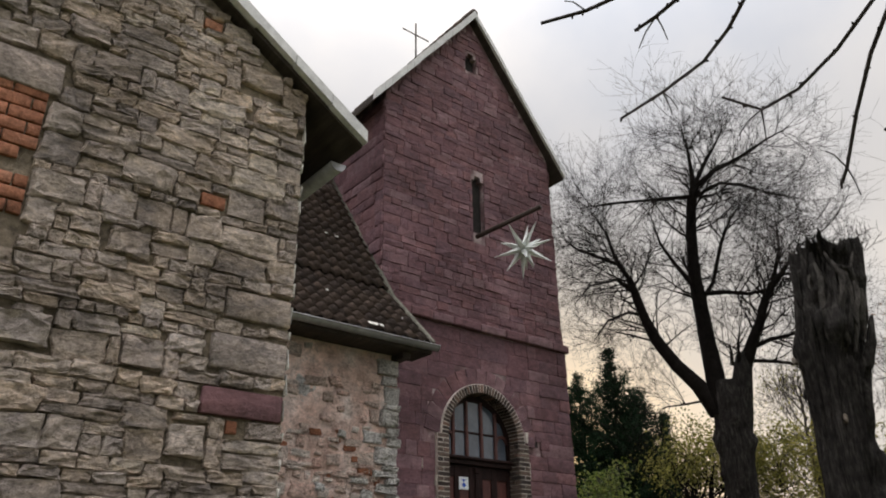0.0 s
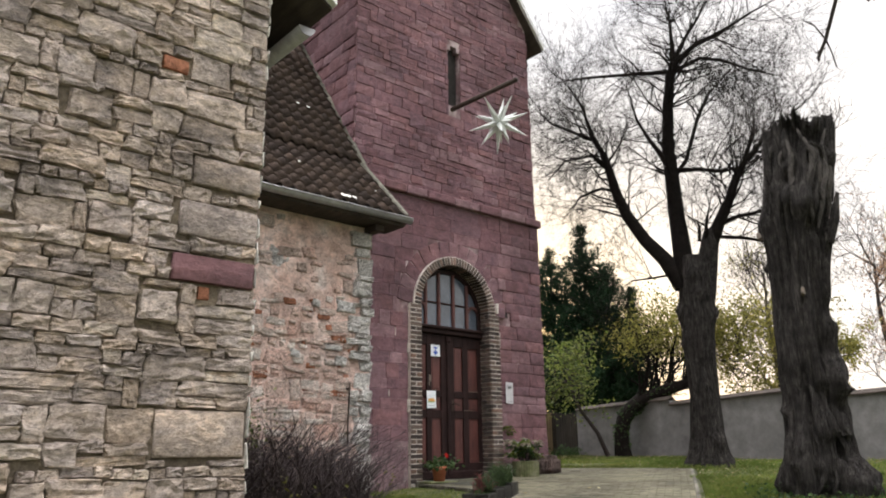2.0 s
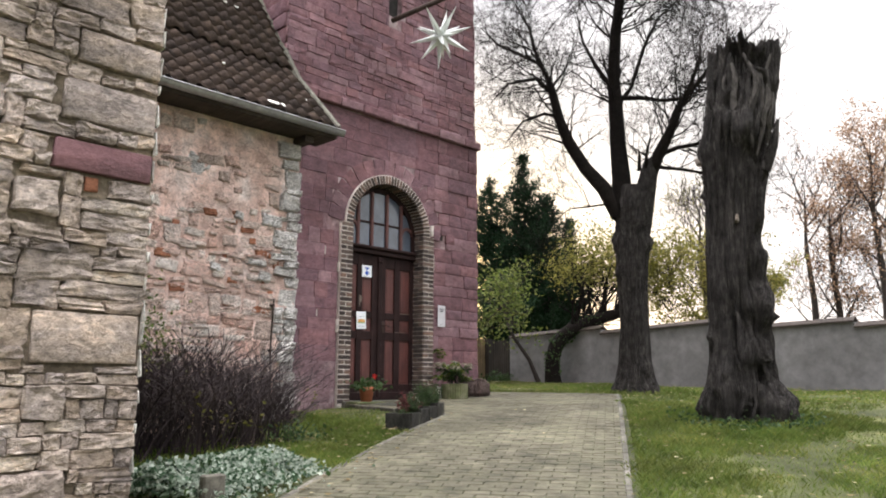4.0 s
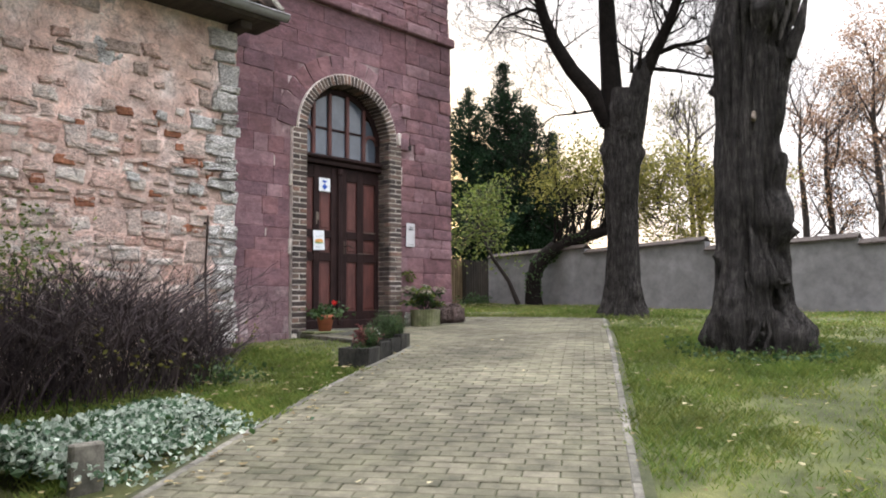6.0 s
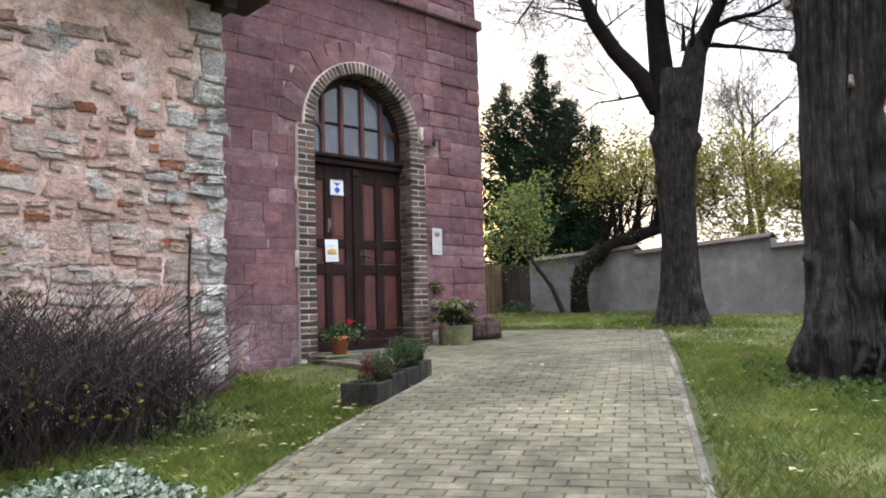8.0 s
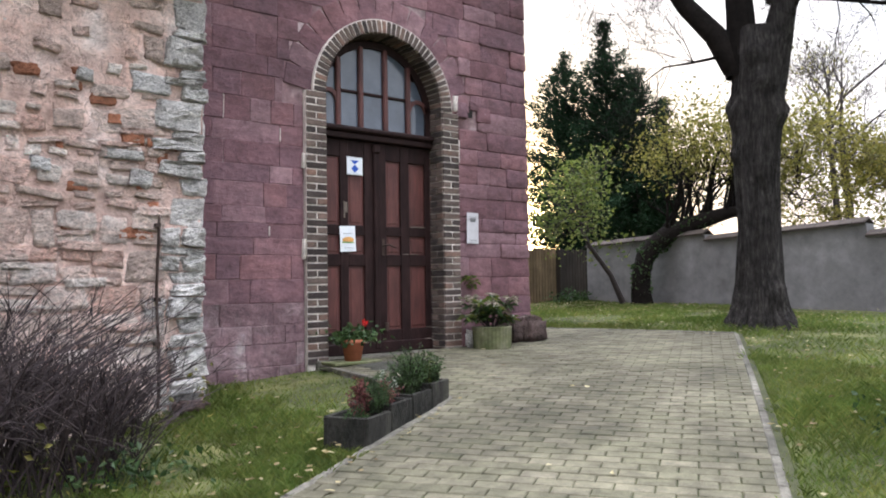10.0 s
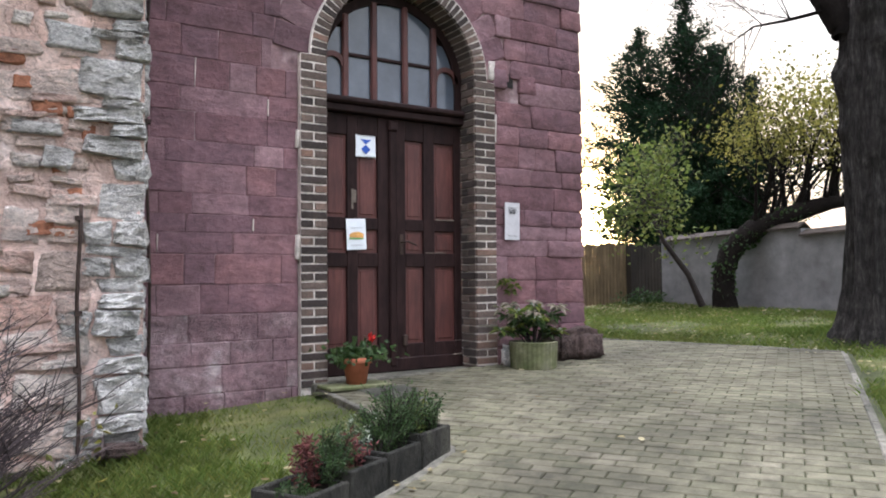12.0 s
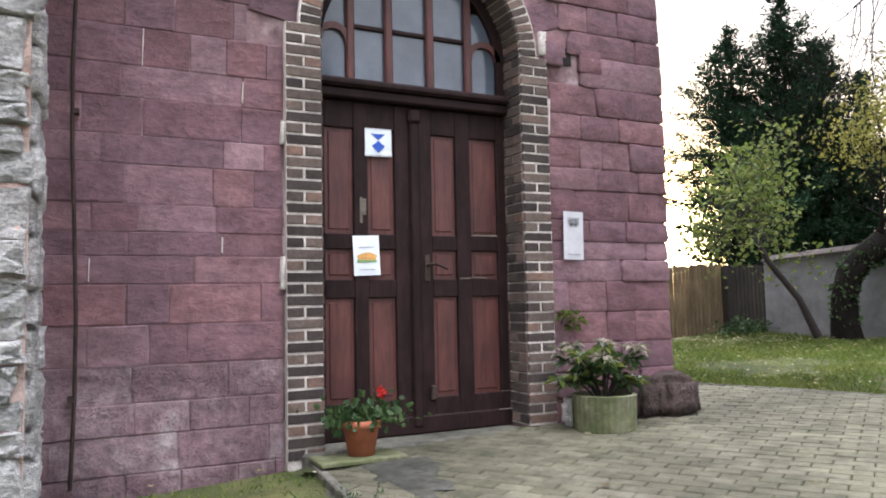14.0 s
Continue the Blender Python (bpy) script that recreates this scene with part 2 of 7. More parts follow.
M["paper"] = material("white_paper", [(0.2, (0.72, 0.76, 0.80)), (0.8, (0.80, 0.83, 0.86))], 8, 40, 0.05, 0.7, stain=0.04)
M["blue"] = material("blue_print", [(0.2, (0.03, 0.09, 0.42)), (0.8, (0.04, 0.11, 0.48))], 8, 40, 0, 0.6, stain=0.05)
M["print_warm"] = material("orange_print", [(0.2, (0.55, 0.20, 0.08)), (0.8, (0.65, 0.42, 0.12))], 30, 60, 0, 0.6)
M["print_green"] = material("green_print", [(0.2, (0.12, 0.30, 0.12)), (0.8, (0.30, 0.42, 0.15))], 30, 60, 0, 0.6)
M["ink"] = material("grey_ink", [(0.2, (0.12, 0.12, 0.13)), (0.8, (0.16, 0.16, 0.17))], 8, 40, 0, 0.7)
M["plaque"] = material("pale_grey_metal_plaque", [(0.2, (0.46, 0.45, 0.47)), (0.8, (0.56, 0.55, 0.57))], 6, 50, 0.05, 0.4, stain=0.08)
M["paver"] = material("grey_tan_concrete_paver", [(0.0, (0.056, 0.057, 0.031)), (0.35, (0.087, 0.082, 0.053)), (0.7, (0.113, 0.103, 0.071)), (1.0, (0.155, 0.138, 0.104))], 2.2, 80, 0.6, 0.88, 0.45, stain=0.36)
M["soil"] = material("dark_sandy_soil", [(0.3, (0.026, 0.032, 0.012)), (0.7, (0.058, 0.060, 0.028))], 5, 60, 0.7, 0.98)
M["kerb"] = material("concrete_kerb", [(0.2, (0.075, 0.072, 0.056)), (0.8, (0.145, 0.134, 0.112))], 5, 70, 0.6, 0.92, 0.4, stain=0.4)
M["ground"] = material("short_lawn_and_earth", [(0.25, (0.034, 0.038, 0.016)), (0.5, (0.066, 0.076, 0.025)), (0.75, (0.125, 0.118, 0.045))], 1.6, 60, 0.9, 0.98, stain=0.35, distance=0.03)
M["grass"] = material("grass_blades", [(0.0, (0.042, 0.086, 0.014)), (0.38, (0.092, 0.142, 0.026)), (0.6, (0.160, 0.192, 0.044)), (1.0, (0.31, 0.27, 0.09))], 1.1, 40, 0, 0.7, 0.35, stain=0.34, thin=0.45)
M["dead_leaf"] = material("yellow_fallen_leaves", [(0.0, (0.10, 0.065, 0.035)), (0.5, (0.26, 0.21, 0.10)), (1.0, (0.44, 0.40, 0.26))], 8, 40, 0, 0.7, 0.9, thin=0.45)
M["bark"] = material("grey_brown_bark", [(0.2, (0.018, 0.015, 0.014)), (0.5, (0.040, 0.035, 0.032)), (0.85, (0.105, 0.094, 0.087))], 24, 90, 1.0, 0.95, stretch=(1, 1, 0.17), stain=0.45, distance=0.09, crack=0.75)
M["dead_wood"] = material("grey_dead_wood", [(0.2, (0.040, 0.035, 0.032)), (0.5, (0.085, 0.076, 0.070)), (0.85, (0.17, 0.155, 0.14))], 22, 90, 1.0, 0.92, 0.3, stretch=(1, 1, 0.2), stain=0.42, distance=0.05, crack=0.5)
# near-black bark: the backlit silhouette is put into its colour
M["dark_bark"] = material("dark_silhouette_bark", [(0.2, (0.005, 0.0042, 0.0038)), (0.8, (0.017, 0.0138, 0.012))], 12, 60, 0.8, 0.97, 0.2, spec=0.1, distance=0.03)
M["boulder"] = material("brown_weathered_boulder", [(0.2, (0.05, 0.035, 0.032)), (0.6, (0.10, 0.07, 0.062)), (0.9, (0.16, 0.12, 0.105))], 7, 60, 1.0, 0.95, stain=0.42, distance=0.05, crack=0.4)
M["tarmac"] = material("worn_tarmac", [(0.25, (0.030, 0.032, 0.022)), (0.75, (0.062, 0.058, 0.050))], 5, 110, 0.8, 0.95, stain=0.4)
M["twig"] = material("dark_twig_bark", [(0.2, (0.020, 0.016, 0.015)), (0.8, (0.045, 0.036, 0.033))], 12, 60, 0.3, 0.9, 0.3)
M["brush"] = material("purple_brown_twigs", [(0.0, (0.026, 0.019, 0.021)), (0.6, (0.052, 0.039, 0.040)), (1.0, (0.10, 0.076, 0.069))], 6, 60, 0, 0.85, 0.7)
M["leaf_yellow"] = material("yellow_green_leaves", [(0.0, (0.085, 0.095, 0.018)), (0.5, (0.185, 0.175, 0.040)), (1.0, (0.31, 0.27, 0.065))], 1.5, 40, 0, 0.6, 0.6, thin=0.45)
M["leaf_green"] = material("mid_green_leaves", [(0.0, (0.05, 0.085, 0.018)), (0.5, (0.12, 0.16, 0.035)), (1.0, (0.24, 0.24, 0.06))], 2, 40, 0, 0.55, 0.6, thin=0.45)
M["leaf_blush"] = material("pale_blushed_leaves", [(0.0, (0.10, 0.11, 0.06)), (0.5, (0.30, 0.27, 0.20)), (1.0, (0.48, 0.42, 0.36))], 14, 40, 0, 0.5, 0.8, thin=0.45)
M["needle"] = material("dark_green_needles", [(0.0, (0.007, 0.016, 0.009)), (0.6, (0.015, 0.030, 0.016)), (1.0, (0.030, 0.050, 0.026))], 2, 40, 0, 0.95, 0.6, spec=0.02)
M["leaf_brown"] = material("reddish_brown_leaves", [(0.0, (0.20, 0.12, 0.08)), (0.6, (0.32, 0.20, 0.13)), (1.0, (0.42, 0.29, 0.20))], 2, 40, 0, 0.7, 0.6, thin=0.45)
M["leaf_pale"] = material("variegated_pale_leaves", [(0.0, (0.03, 0.07, 0.035)), (0.3, (0.10, 0.17, 0.10)), (0.55, (0.36, 0.42, 0.345)), (1.0, (0.58, 0.63, 0.54))], 14, 60, 0, 0.6, 0.9, thin=0.45)
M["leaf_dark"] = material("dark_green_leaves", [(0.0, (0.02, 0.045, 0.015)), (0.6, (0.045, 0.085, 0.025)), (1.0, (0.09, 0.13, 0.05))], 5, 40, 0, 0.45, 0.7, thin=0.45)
M["red_leaf"] = material("purple_red_leaves", [(0.0, (0.10, 0.03, 0.035)), (1.0, (0.24, 0.09, 0.08))], 8, 40, 0, 0.6, 0.7, thin=0.45)
M["petal"] = material("red_petals", [(0.0, (0.55, 0.02, 0.02)), (1.0, (0.7, 0.05, 0.04))], 8, 40, 0, 0.5, 0.5, thin=0.45)
M["terracotta"] = material("terracotta", [(0.2, (0.30, 0.095, 0.05)), (0.8, (0.38, 0.13, 0.07))], 6, 60, 0.15, 0.8, stain=0.12)
M["concrete"] = material("mossy_concrete", [(0.25, (0.07, 0.085, 0.032)), (0.5, (0.13, 0.135, 0.07)), (0.8, (0.24, 0.225, 0.165))], 5, 70, 0.5, 0.95)
M["trough"] = material("dark_damp_concrete", [(0.2, (0.012, 0.0125, 0.010)), (0.6, (0.036, 0.034, 0.028)), (0.9, (0.075, 0.072, 0.055))], 9, 70, 1.0, 0.95, 0.25, stain=0.45, distance=0.03, stretch=(1, 1, 0.5))
# grey-white render whose base colour is lowered to hold the wall's shade
M["render"] = material("grey_white_render_in_shade", [(0.25, (0.15, 0.146, 0.146)), (0.75, (0.215, 0.21, 0.213))], 1.5, 60, 0.3, 0.92, stain=0.2)
M["plank"] = material("weathered_fence_planks", [(0.0, (0.095, 0.068, 0.040)), (1.0, (0.18, 0.13, 0.075))], 8, 60, 0.3, 0.9, 0.6, stretch=(1, 1, 0.1))
M["gate"] = material("dark_gate_planks", [(0.0, (0.020, 0.016, 0.013)), (1.0, (0.038, 0.030, 0.024))], 8, 60, 0.3, 0.9, 0.6, stretch=(1, 1, 0.1))


# ---- building blocks ----
def mesh_of(name, verts, faces, mat, smooth=False):
    me = bpy.data.meshes.new(name)
    me.from_pydata([tuple(v) for v in verts], [], [tuple(f) for f in faces])
    me.materials.append(M[mat] if isinstance(mat, str) else mat)
    if smooth:
        me.shade_smooth()
    me.update()
    return me


def put(name, me, parent=None, label="", at=None):
    ob = new(name, me)
    if parent is not None:
        ob.parent = parent
    if at is not None:
        ob.matrix_basis = at
    if label:
        ob["label"] = label
    return ob


def part(name, bm, mat, parent, label="", smooth=False):
    me = bpy.data.meshes.new(name)
    bm.to_mesh(me)
    bm.free()
    me.materials.append(M[mat])
    if smooth:
        me.shade_smooth()
    return put(name, me, parent, label)


def thing(name, label, category, at=(0, 0, 0), group="", kind=""):
    ob = new(name)
    ob.empty_display_size = 0.1
    ob.location = at
    return tagged(ob, label, category, group, kind)


def box(bm, x0, x1, y0, y1, z0, z1, bevel=0.0):
    r = bmesh.ops.create_cube(bm, size=1, matrix=Matrix.Translation(((x0 + x1) / 2, (y0 + y1) / 2, (z0 + z1) / 2)) @ Matrix.Diagonal((x1 - x0, y1 - y0, z1 - z0, 1)))
    if bevel:
        es = list({e for v in r["verts"] for e in v.link_edges})
        bmesh.ops.bevel(bm, geom=es, offset=bevel, segments=1, affect="EDGES")


def slabs(name, rows, y0, y1, mat, parent=None):
    """A wall from rows (z0, z1, [(left0, left1, right0, right1), ...]); y0 is its front."""
    vs, fs, known = [], [], {}
    for z0, z1, spans in rows:
        for a0, a1, b0, b1 in spans:
            k = 0
            eight = [(a0, y0, z0), (b0, y0, z0), (b1, y0, z1), (a1, y0, z1), (a0, y1, z0), (b0, y1, z0), (b1, y1, z1), (a1, y1, z1)]
            ids = []
            for p in eight:
                key = tuple(round(c, 4) for c in p)
                if key not in known:
                    known[key] = len(vs)
                    vs.append(p)
                ids.append(known[key])
            for q in ((0, 1, 2, 3), (5, 4, 7, 6), (4, 0, 3, 7), (1, 5, 6, 2), (3, 2, 6, 7), (4, 5, 1, 0)):
                face = tuple(ids[i] for i in q)
                if len(set(face)) == 4 and not any(set(face) == set(old) for old in fs[-8:]):
                    fs.append(face)
    return put(name, mesh_of(name, vs, fs, mat), parent)


def stone_unit(rng, n=5, round_off=0.07, rough=0.25, edge=-0.78, skew=0.05, wob=0.025):
    """A unit stone: x and z from -0.5 to 0.5, from y = 0 (back) to about y = -1 (face)."""
    lin = {4: [-0.5, -0.465, 0.465, 0.5], 5: [-0.5, -0.43, rng.uniform(-0.12, 0.12), 0.43, 0.5], 7: [-0.5, -0.45, -0.25, rng.uniform(-0.06, 0.06), 0.25, 0.45, 0.5]}[n]
    vs, fs = [], []
    top, bot, lef, rig = (rng.uniform(-skew, skew) for _ in range(4))
    for j, b in enumerate(lin):
        for i, a in enumerate(lin):
            edge_i, edge_j = i in (0, n - 1), j in (0, n - 1)
            x, z = a, b
            if edge_i and edge_j:
                x *= 1 - round_off * rng.uniform(0.4, 1.4)
                z *= 1 - round_off * rng.uniform(0.4, 1.4)
            x += rng.uniform(-wob, wob) + (lef if a < 0 else rig) * b
            z += rng.uniform(-wob, wob) + (bot if b < 0 else top) * a
            y = edge + rng.uniform(-0.12, 0.12) if edge_i or edge_j else -1 + rng.uniform(-rough, rough)
            vs.append((x, y, z))
    for j in range(n - 1):
        for i in range(n - 1):
            k = j * n + i
            fs.append((k, k + 1, k + n + 1, k + n))
    ring = [i for i in range(n)] + [j * n + n - 1 for j in range(1, n)] + [(n - 1) * n + i for i in range(n - 2, -1, -1)] + [j * n for j in range(n - 2, 0, -1)]
    base = len(vs)
    vs += [(vs[k][0] * 1.0, 0.0, vs[k][2] * 1.0) for k in ring]
    m = len(ring)
    for i in range(m):
        fs.append((ring[i], base + i, base + (i + 1) % m, ring[(i + 1) % m]))
    return vs, fs


def skin(name, x0, x1, z0, z1, y, amp, mat, parent, res=0.04, keep=None, seed=0.0, label=""):
    """A rough coat of mortar or plaster over a wall, thicker here and thinner there."""
    nx, nz = int((x1 - x0) / res) + 1, int((z1 - z0) / res) + 1
    vs, fs = [], []
    for j in range(nz):
        for i in range(nx):
            x, z = x0 + (x1 - x0) * i / (nx - 1), z0 + (z1 - z0) * j / (nz - 1)
            d = noise.noise((x * 1.6, z * 1.6, seed)) + 0.8 * noise.noise((x * 5, z * 5, seed + 3)) + 0.5 * noise.noise((x * 13, z * 13, seed + 6))
            vs.append((x, y - amp * d, z))
    for j in range(nz - 1):
        for i in range(nx - 1):
            k = j * nx + i
            if keep is None or keep(vs[k + 1][0], vs[k + nx][2]):
                fs.append((k, k + 1, k + nx + 1, k + nx))
    return put(name, mesh_of(name, vs, fs, mat, True), parent, label)


def units(seed, count, **kw):
    rng = random.Random(seed)
    return [stone_unit(rng, **kw) for _ in range(count)]


def lay(parent, name, unit_set, stones, mat, single, rest_name, smooth=True):
    """Stones are (x, y, z, width, depth, height, tilt, turn, variant); those for which single() holds become parts, the rest one mesh."""
    shared = [mesh_of(name, v, f, mat, smooth) for v, f in unit_set]
    vs, fs, made = [], [], 0
    for st in stones:
        x, y, z, w, d, h, tilt, turn, k = st
        m = Matrix.LocRotScale((x, y, z), Euler((0, tilt, turn)), (w, d, h))
        if made < 300 and single(x, y, z):
            put(name, shared[k], parent, at=m)
            made += 1
        else:
            v, f = unit_set[k]
            b = len(vs)
            vs += [tuple(m @ Vector(p)) for p in v]
            fs += [tuple(b + i for i in q) for q in f]
    if vs:
        ob = put(rest_name, mesh_of(rest_name, vs, fs, mat, smooth), parent)
        ob["kind"] = "stuff"


def rubble(rng, x0, x1, z0, z1, band=(0.28, 0.46), cell=(0.26, 0.6), gap=0.014):
    """Uneven stonework: bands cut into cells, and cells into one to three layers of one or two stones."""
    out, z = [], z0
    while z < z1 - 0.02:
        h = min(rng.uniform(*band), z1 - z)
        if z1 - z - h < 0.12:
            h = z1 - z
        x = x0
        while x < x1 - 0.01:
            w = rng.uniform(*cell)
            if x1 - x - w < 0.18:
                w = x1 - x
            layers = rng.choice([1, 2, 2, 2, 3, 3] if h > 0.3 else [1, 1, 2, 2])
            cuts = sorted([0, 1] + [(i + rng.uniform(-0.2, 0.2)) / layers for i in range(1, layers)])
            for a, b in zip(cuts, cuts[1:]):
                ends = [0, 1] if (b - a) * h > 0.2 or rng.random() < 0.45 or w < 0.3 else [0, rng.uniform(0.35, 0.65), 1]
                for p, q in zip(ends, ends[1:]):
                    wave = 0.03 * math.sin(1.7 * x + 0.9 * z) + 0.02 * math.sin(3.1 * x + 2 * z)
                    out.append((x + p * w + gap / 2, x + q * w - gap / 2, z + a * h + gap / 2 + wave, z + b * h - gap / 2 + wave))
            x += w
        z += h
    return out


def ragged(rng, x0, x1, z0, z1, gap=0.007):
    """Rough courses of uneven height that rise and dip; a stone is one block, two thin layers, or a slab over smaller pieces."""
    out, z = [], z0
    while z < z1:
        h = rng.choice([0.07, 0.085, 0.10, 0.12, 0.14, 0.17, 0.20]) * rng.uniform(0.9, 1.12)
        x = x0 - rng.uniform(0, 0.2)
        while x < x1 - 0.02:
            w = min(0.46, max(0.10, h * rng.uniform(0.9, 3.0)))
            if x1 - x - w < 0.10:
                w = x1 - x
            a = max(x, x0)
            pieces = [(0, 1, 0, 1)]
            pick = rng.random()
            if h > 0.13 and pick < 0.42:
                c = rng.uniform(0.35, 0.65)
                d = rng.uniform(0.3, 0.7)
                pieces = rng.choice([[(0, 1, 0, c), (0, 1, c, 1)], [(0, 1, 0, c), (0, d, c, 1), (d, 1, c, 1)], [(0, d, 0, c), (d, 1, 0, c), (0, 1, c, 1)]])
            elif w > 0.26 and pick > 0.8:
                pieces = [(0, 0.3, 0, 1), (0.3, 1, 0, 1)]
            for p, q, lo, hi in pieces:
                u0, u1 = a + p * (x + w - a), a + q * (x + w - a)
                mid = (u0 + u1) / 2
                wave = 0.055 * noise.noise((mid * 0.9, z * 0.5, 7.0)) + 0.022 * noise.noise((mid * 3.2, z * 0.9, 2.0))
                out.append((u0 + gap / 2, u1 - gap / 2, z + lo * h + gap / 2 + wave, z + hi * h - gap / 2 + wave))
            x += w
        z += h
    return out


def coursed(rng, x0, x1, z0, z1, course, length, gap=0.008):
    out, z = [], z0
    while z < z1 - 0.02:
        h = min(rng.uniform(*course), z1 - z)
        if z1 - z - h < 0.1:
            h = z1 - z
        x = x0 - rng.uniform(0, length[0])
        while x < x1 - 0.01:
            w = rng.uniform(*length)
            if x1 - x - w < 0.15:
                w = x1 - x
            out.append((max(x, x0) + gap / 2, x + w - gap / 2, z + gap / 2, z + h - gap / 2))
            x += w
        z += h
    return [r for r in out if r[1] - r[0] > 0.06]


def tube(vs, fs, pts, radii, sides=6):
    """Adds a tapered tube along pts."""
    pts = [Vector(p) for p in pts]
    base = len(vs)
    for i, p in enumerate(pts):
        d = (pts[min(i + 1, len(pts) - 1)] - pts[max(i - 1, 0)]).normalized()
        a = d.orthogonal().normalized() if i == 0 else (a - d * a.dot(d)).normalized()
        b = d.cross(a)
        for k in range(sides):
            t = 2 * math.pi * k / sides
            vs.append(tuple(p + radii[i] * (math.cos(t) * a + math.sin(t) * b)))
    for i in range(len(pts) - 1):
        for k in range(sides):
            q = base + i * sides
            fs.append((q + k, q + (k + 1) % sides, q + sides + (k + 1) % sides, q + sides + k))
    fs.append(tuple(base + (len(pts) - 1) * sides + k for k in range(sides)))


def ground_z(x, y):
    u = 0.088 * (x - 4.88) + 0.052 * (y - 6.14)
    u = max(-1.3, min(u, 2.3))
    k = 0.07
    s = k * math.log1p(math.exp((u - 0.45) / k)) if u < 1.5 else u - 0.45
    return 0.65 + u - 0.65 * s


# ---- ground ----
def ground():
    xs = sorted({*(-2000, -600, -200, -80, -40, -20, 45, 60, 100, 200, 600, 2000), *(i * 0.5 for i in range(-20, 81))})
    ys = sorted({*(-2000, -600, -200, -80, -40, -20, 45, 60, 100, 200, 600, 2000), *(i * 0.5 for i in range(-20, 81))})
    vs = [(x, y, ground_z(x, y) - 0.05 + (0.03 * noise.noise((x * 0.7, y * 0.7, 0)) if abs(x) < 40 else 0)) for y in ys for x in xs]
    n = len(xs)
    fs = [(j * n + i, j * n + i + 1, (j + 1) * n + i + 1, (j + 1) * n + i) for j in range(len(ys) - 1) for i in range(n - 1)]
    ob = put("ground", mesh_of("ground", vs, fs, "ground", True))
    return tagged(ob, "short green and yellowish lawn with bare earth", "ground", kind="structure")


ground()
ALONG, ACROSS = Vector((0.845, 0.535)).normalized(), Vector((0.535, -0.845)).normalized()
PAVED = [(-7.0, -1.37), (4.88, 6.06), (6.4, 6.94), (7.14, 7.31), (8.1, 7.78), (8.44, 8.02), (8.47, 9.05), (8.56, 10.36), (11.80, 10.36), (11.85, 10.75), (12.75, 11.35), (13.25, 10.1), (13.75, 8.62), (10.4, 6.5), (5.79, 3.6), (-5.4, -3.55)]


def inside(x, y, poly=PAVED):
    hit = False
    for (xa, ya), (xb, yb) in zip(poly, poly[1:] + poly[:1]):
        if (ya > y) != (yb > y) and x < xa + (y - ya) / (yb - ya) * (xb - xa):
            hit = not hit
    return hit


# ---- large structure ----
NEAR_Y, NEAR_X = 5.41, 3.04      # gable wall of the nearest house and its corner
RUB_Y, RUB_X = 9.46, 6.96        # plastered rubble wall and its end
TOW_Y, TOW_L, TOW_R = 10.42, 7.28, 11.74
DOOR_X, SPRING, OPEN_R = 9.463, 4.02, 0.807
LEDGE = 6.08


def near_top(x):
    return 5.315 + 0.6555 * (3.606 - x) - 0.19


# nearest house
rows = []
zs = [-0.6] + [0.5 * i for i in range(0, 11)] + [5.0 + 0.25 * i for i in range(1, 15)]
for z0, z1 in zip(zs, zs[1:]):
    right = lambda z: min(NEAR_X, 3.606 - (z + 0.19 - 5.315) / 0.6555)
    left = lambda z: max(-5.4, -1.2 - (near_top(-1.2) - z) / 0.6555)
    if right(z1) > left(z1):
        rows.append((z0, z1, [(left(z0), left(z1), right(z0), right(z1))]))
wall_near = slabs("wall_near_gable", rows, NEAR_Y, NEAR_Y + 0.6, "mortar")
tagged(wall_near, "gable wall of weathered grey and tan rubble stone", "stone wall", kind="structure")
wall_side = slabs("wall_near_side", [(-0.4, 5.45, [(NEAR_X - 0.6, NEAR_X - 0.6, NEAR_X, NEAR_X)])], NEAR_Y + 0.6, 14.0, "mortar")
tagged(wall_side, "side wall of sandy rubble stone under dark eaves", "stone wall", kind="structure")
wall_back = slabs("wall_near_back", [(-0.6, 5.4, [(-5.4, -5.4, -4.8, -4.8)])], NEAR_Y + 0.6, 14.0, "mortar")
tagged(wall_back, "plain sandy house wall", "stone wall", kind="structure")


def slope_slab(bm, a, b, y0, y1, thick):
    """A roof slab between the profile points a and b (x, z), from y0 to y1."""
    (xa, za), (xb, zb) = a, b
    v = [bm.verts.new(p) for p in ((xa, y0, za), (xb, y0, zb), (xb, y0, zb - thick), (xa, y0, za - thick), (xa, y1, za), (xb, y1, zb), (xb, y1, zb - thick), (xa, y1, za - thick))]
    for f in ((0, 1, 2, 3), (5, 4, 7, 6), (4, 5, 1, 0), (3, 2, 6, 7), (0, 3, 7, 4), (1, 5, 6, 2)):
        bm.faces.new([v[i] for i in f])
    bmesh.ops.recalc_face_normals(bm, faces=bm.faces[:])


near_roof = thing("near_roof", "steep house roof with pale mortared verge and dark eaves", "roof", (3.6, 5.3, 5.3), kind="structure")


def local(parent, bm):
    bmesh.ops.translate(bm, verts=bm.verts[:], vec=-Vector(parent.location))
    return bm


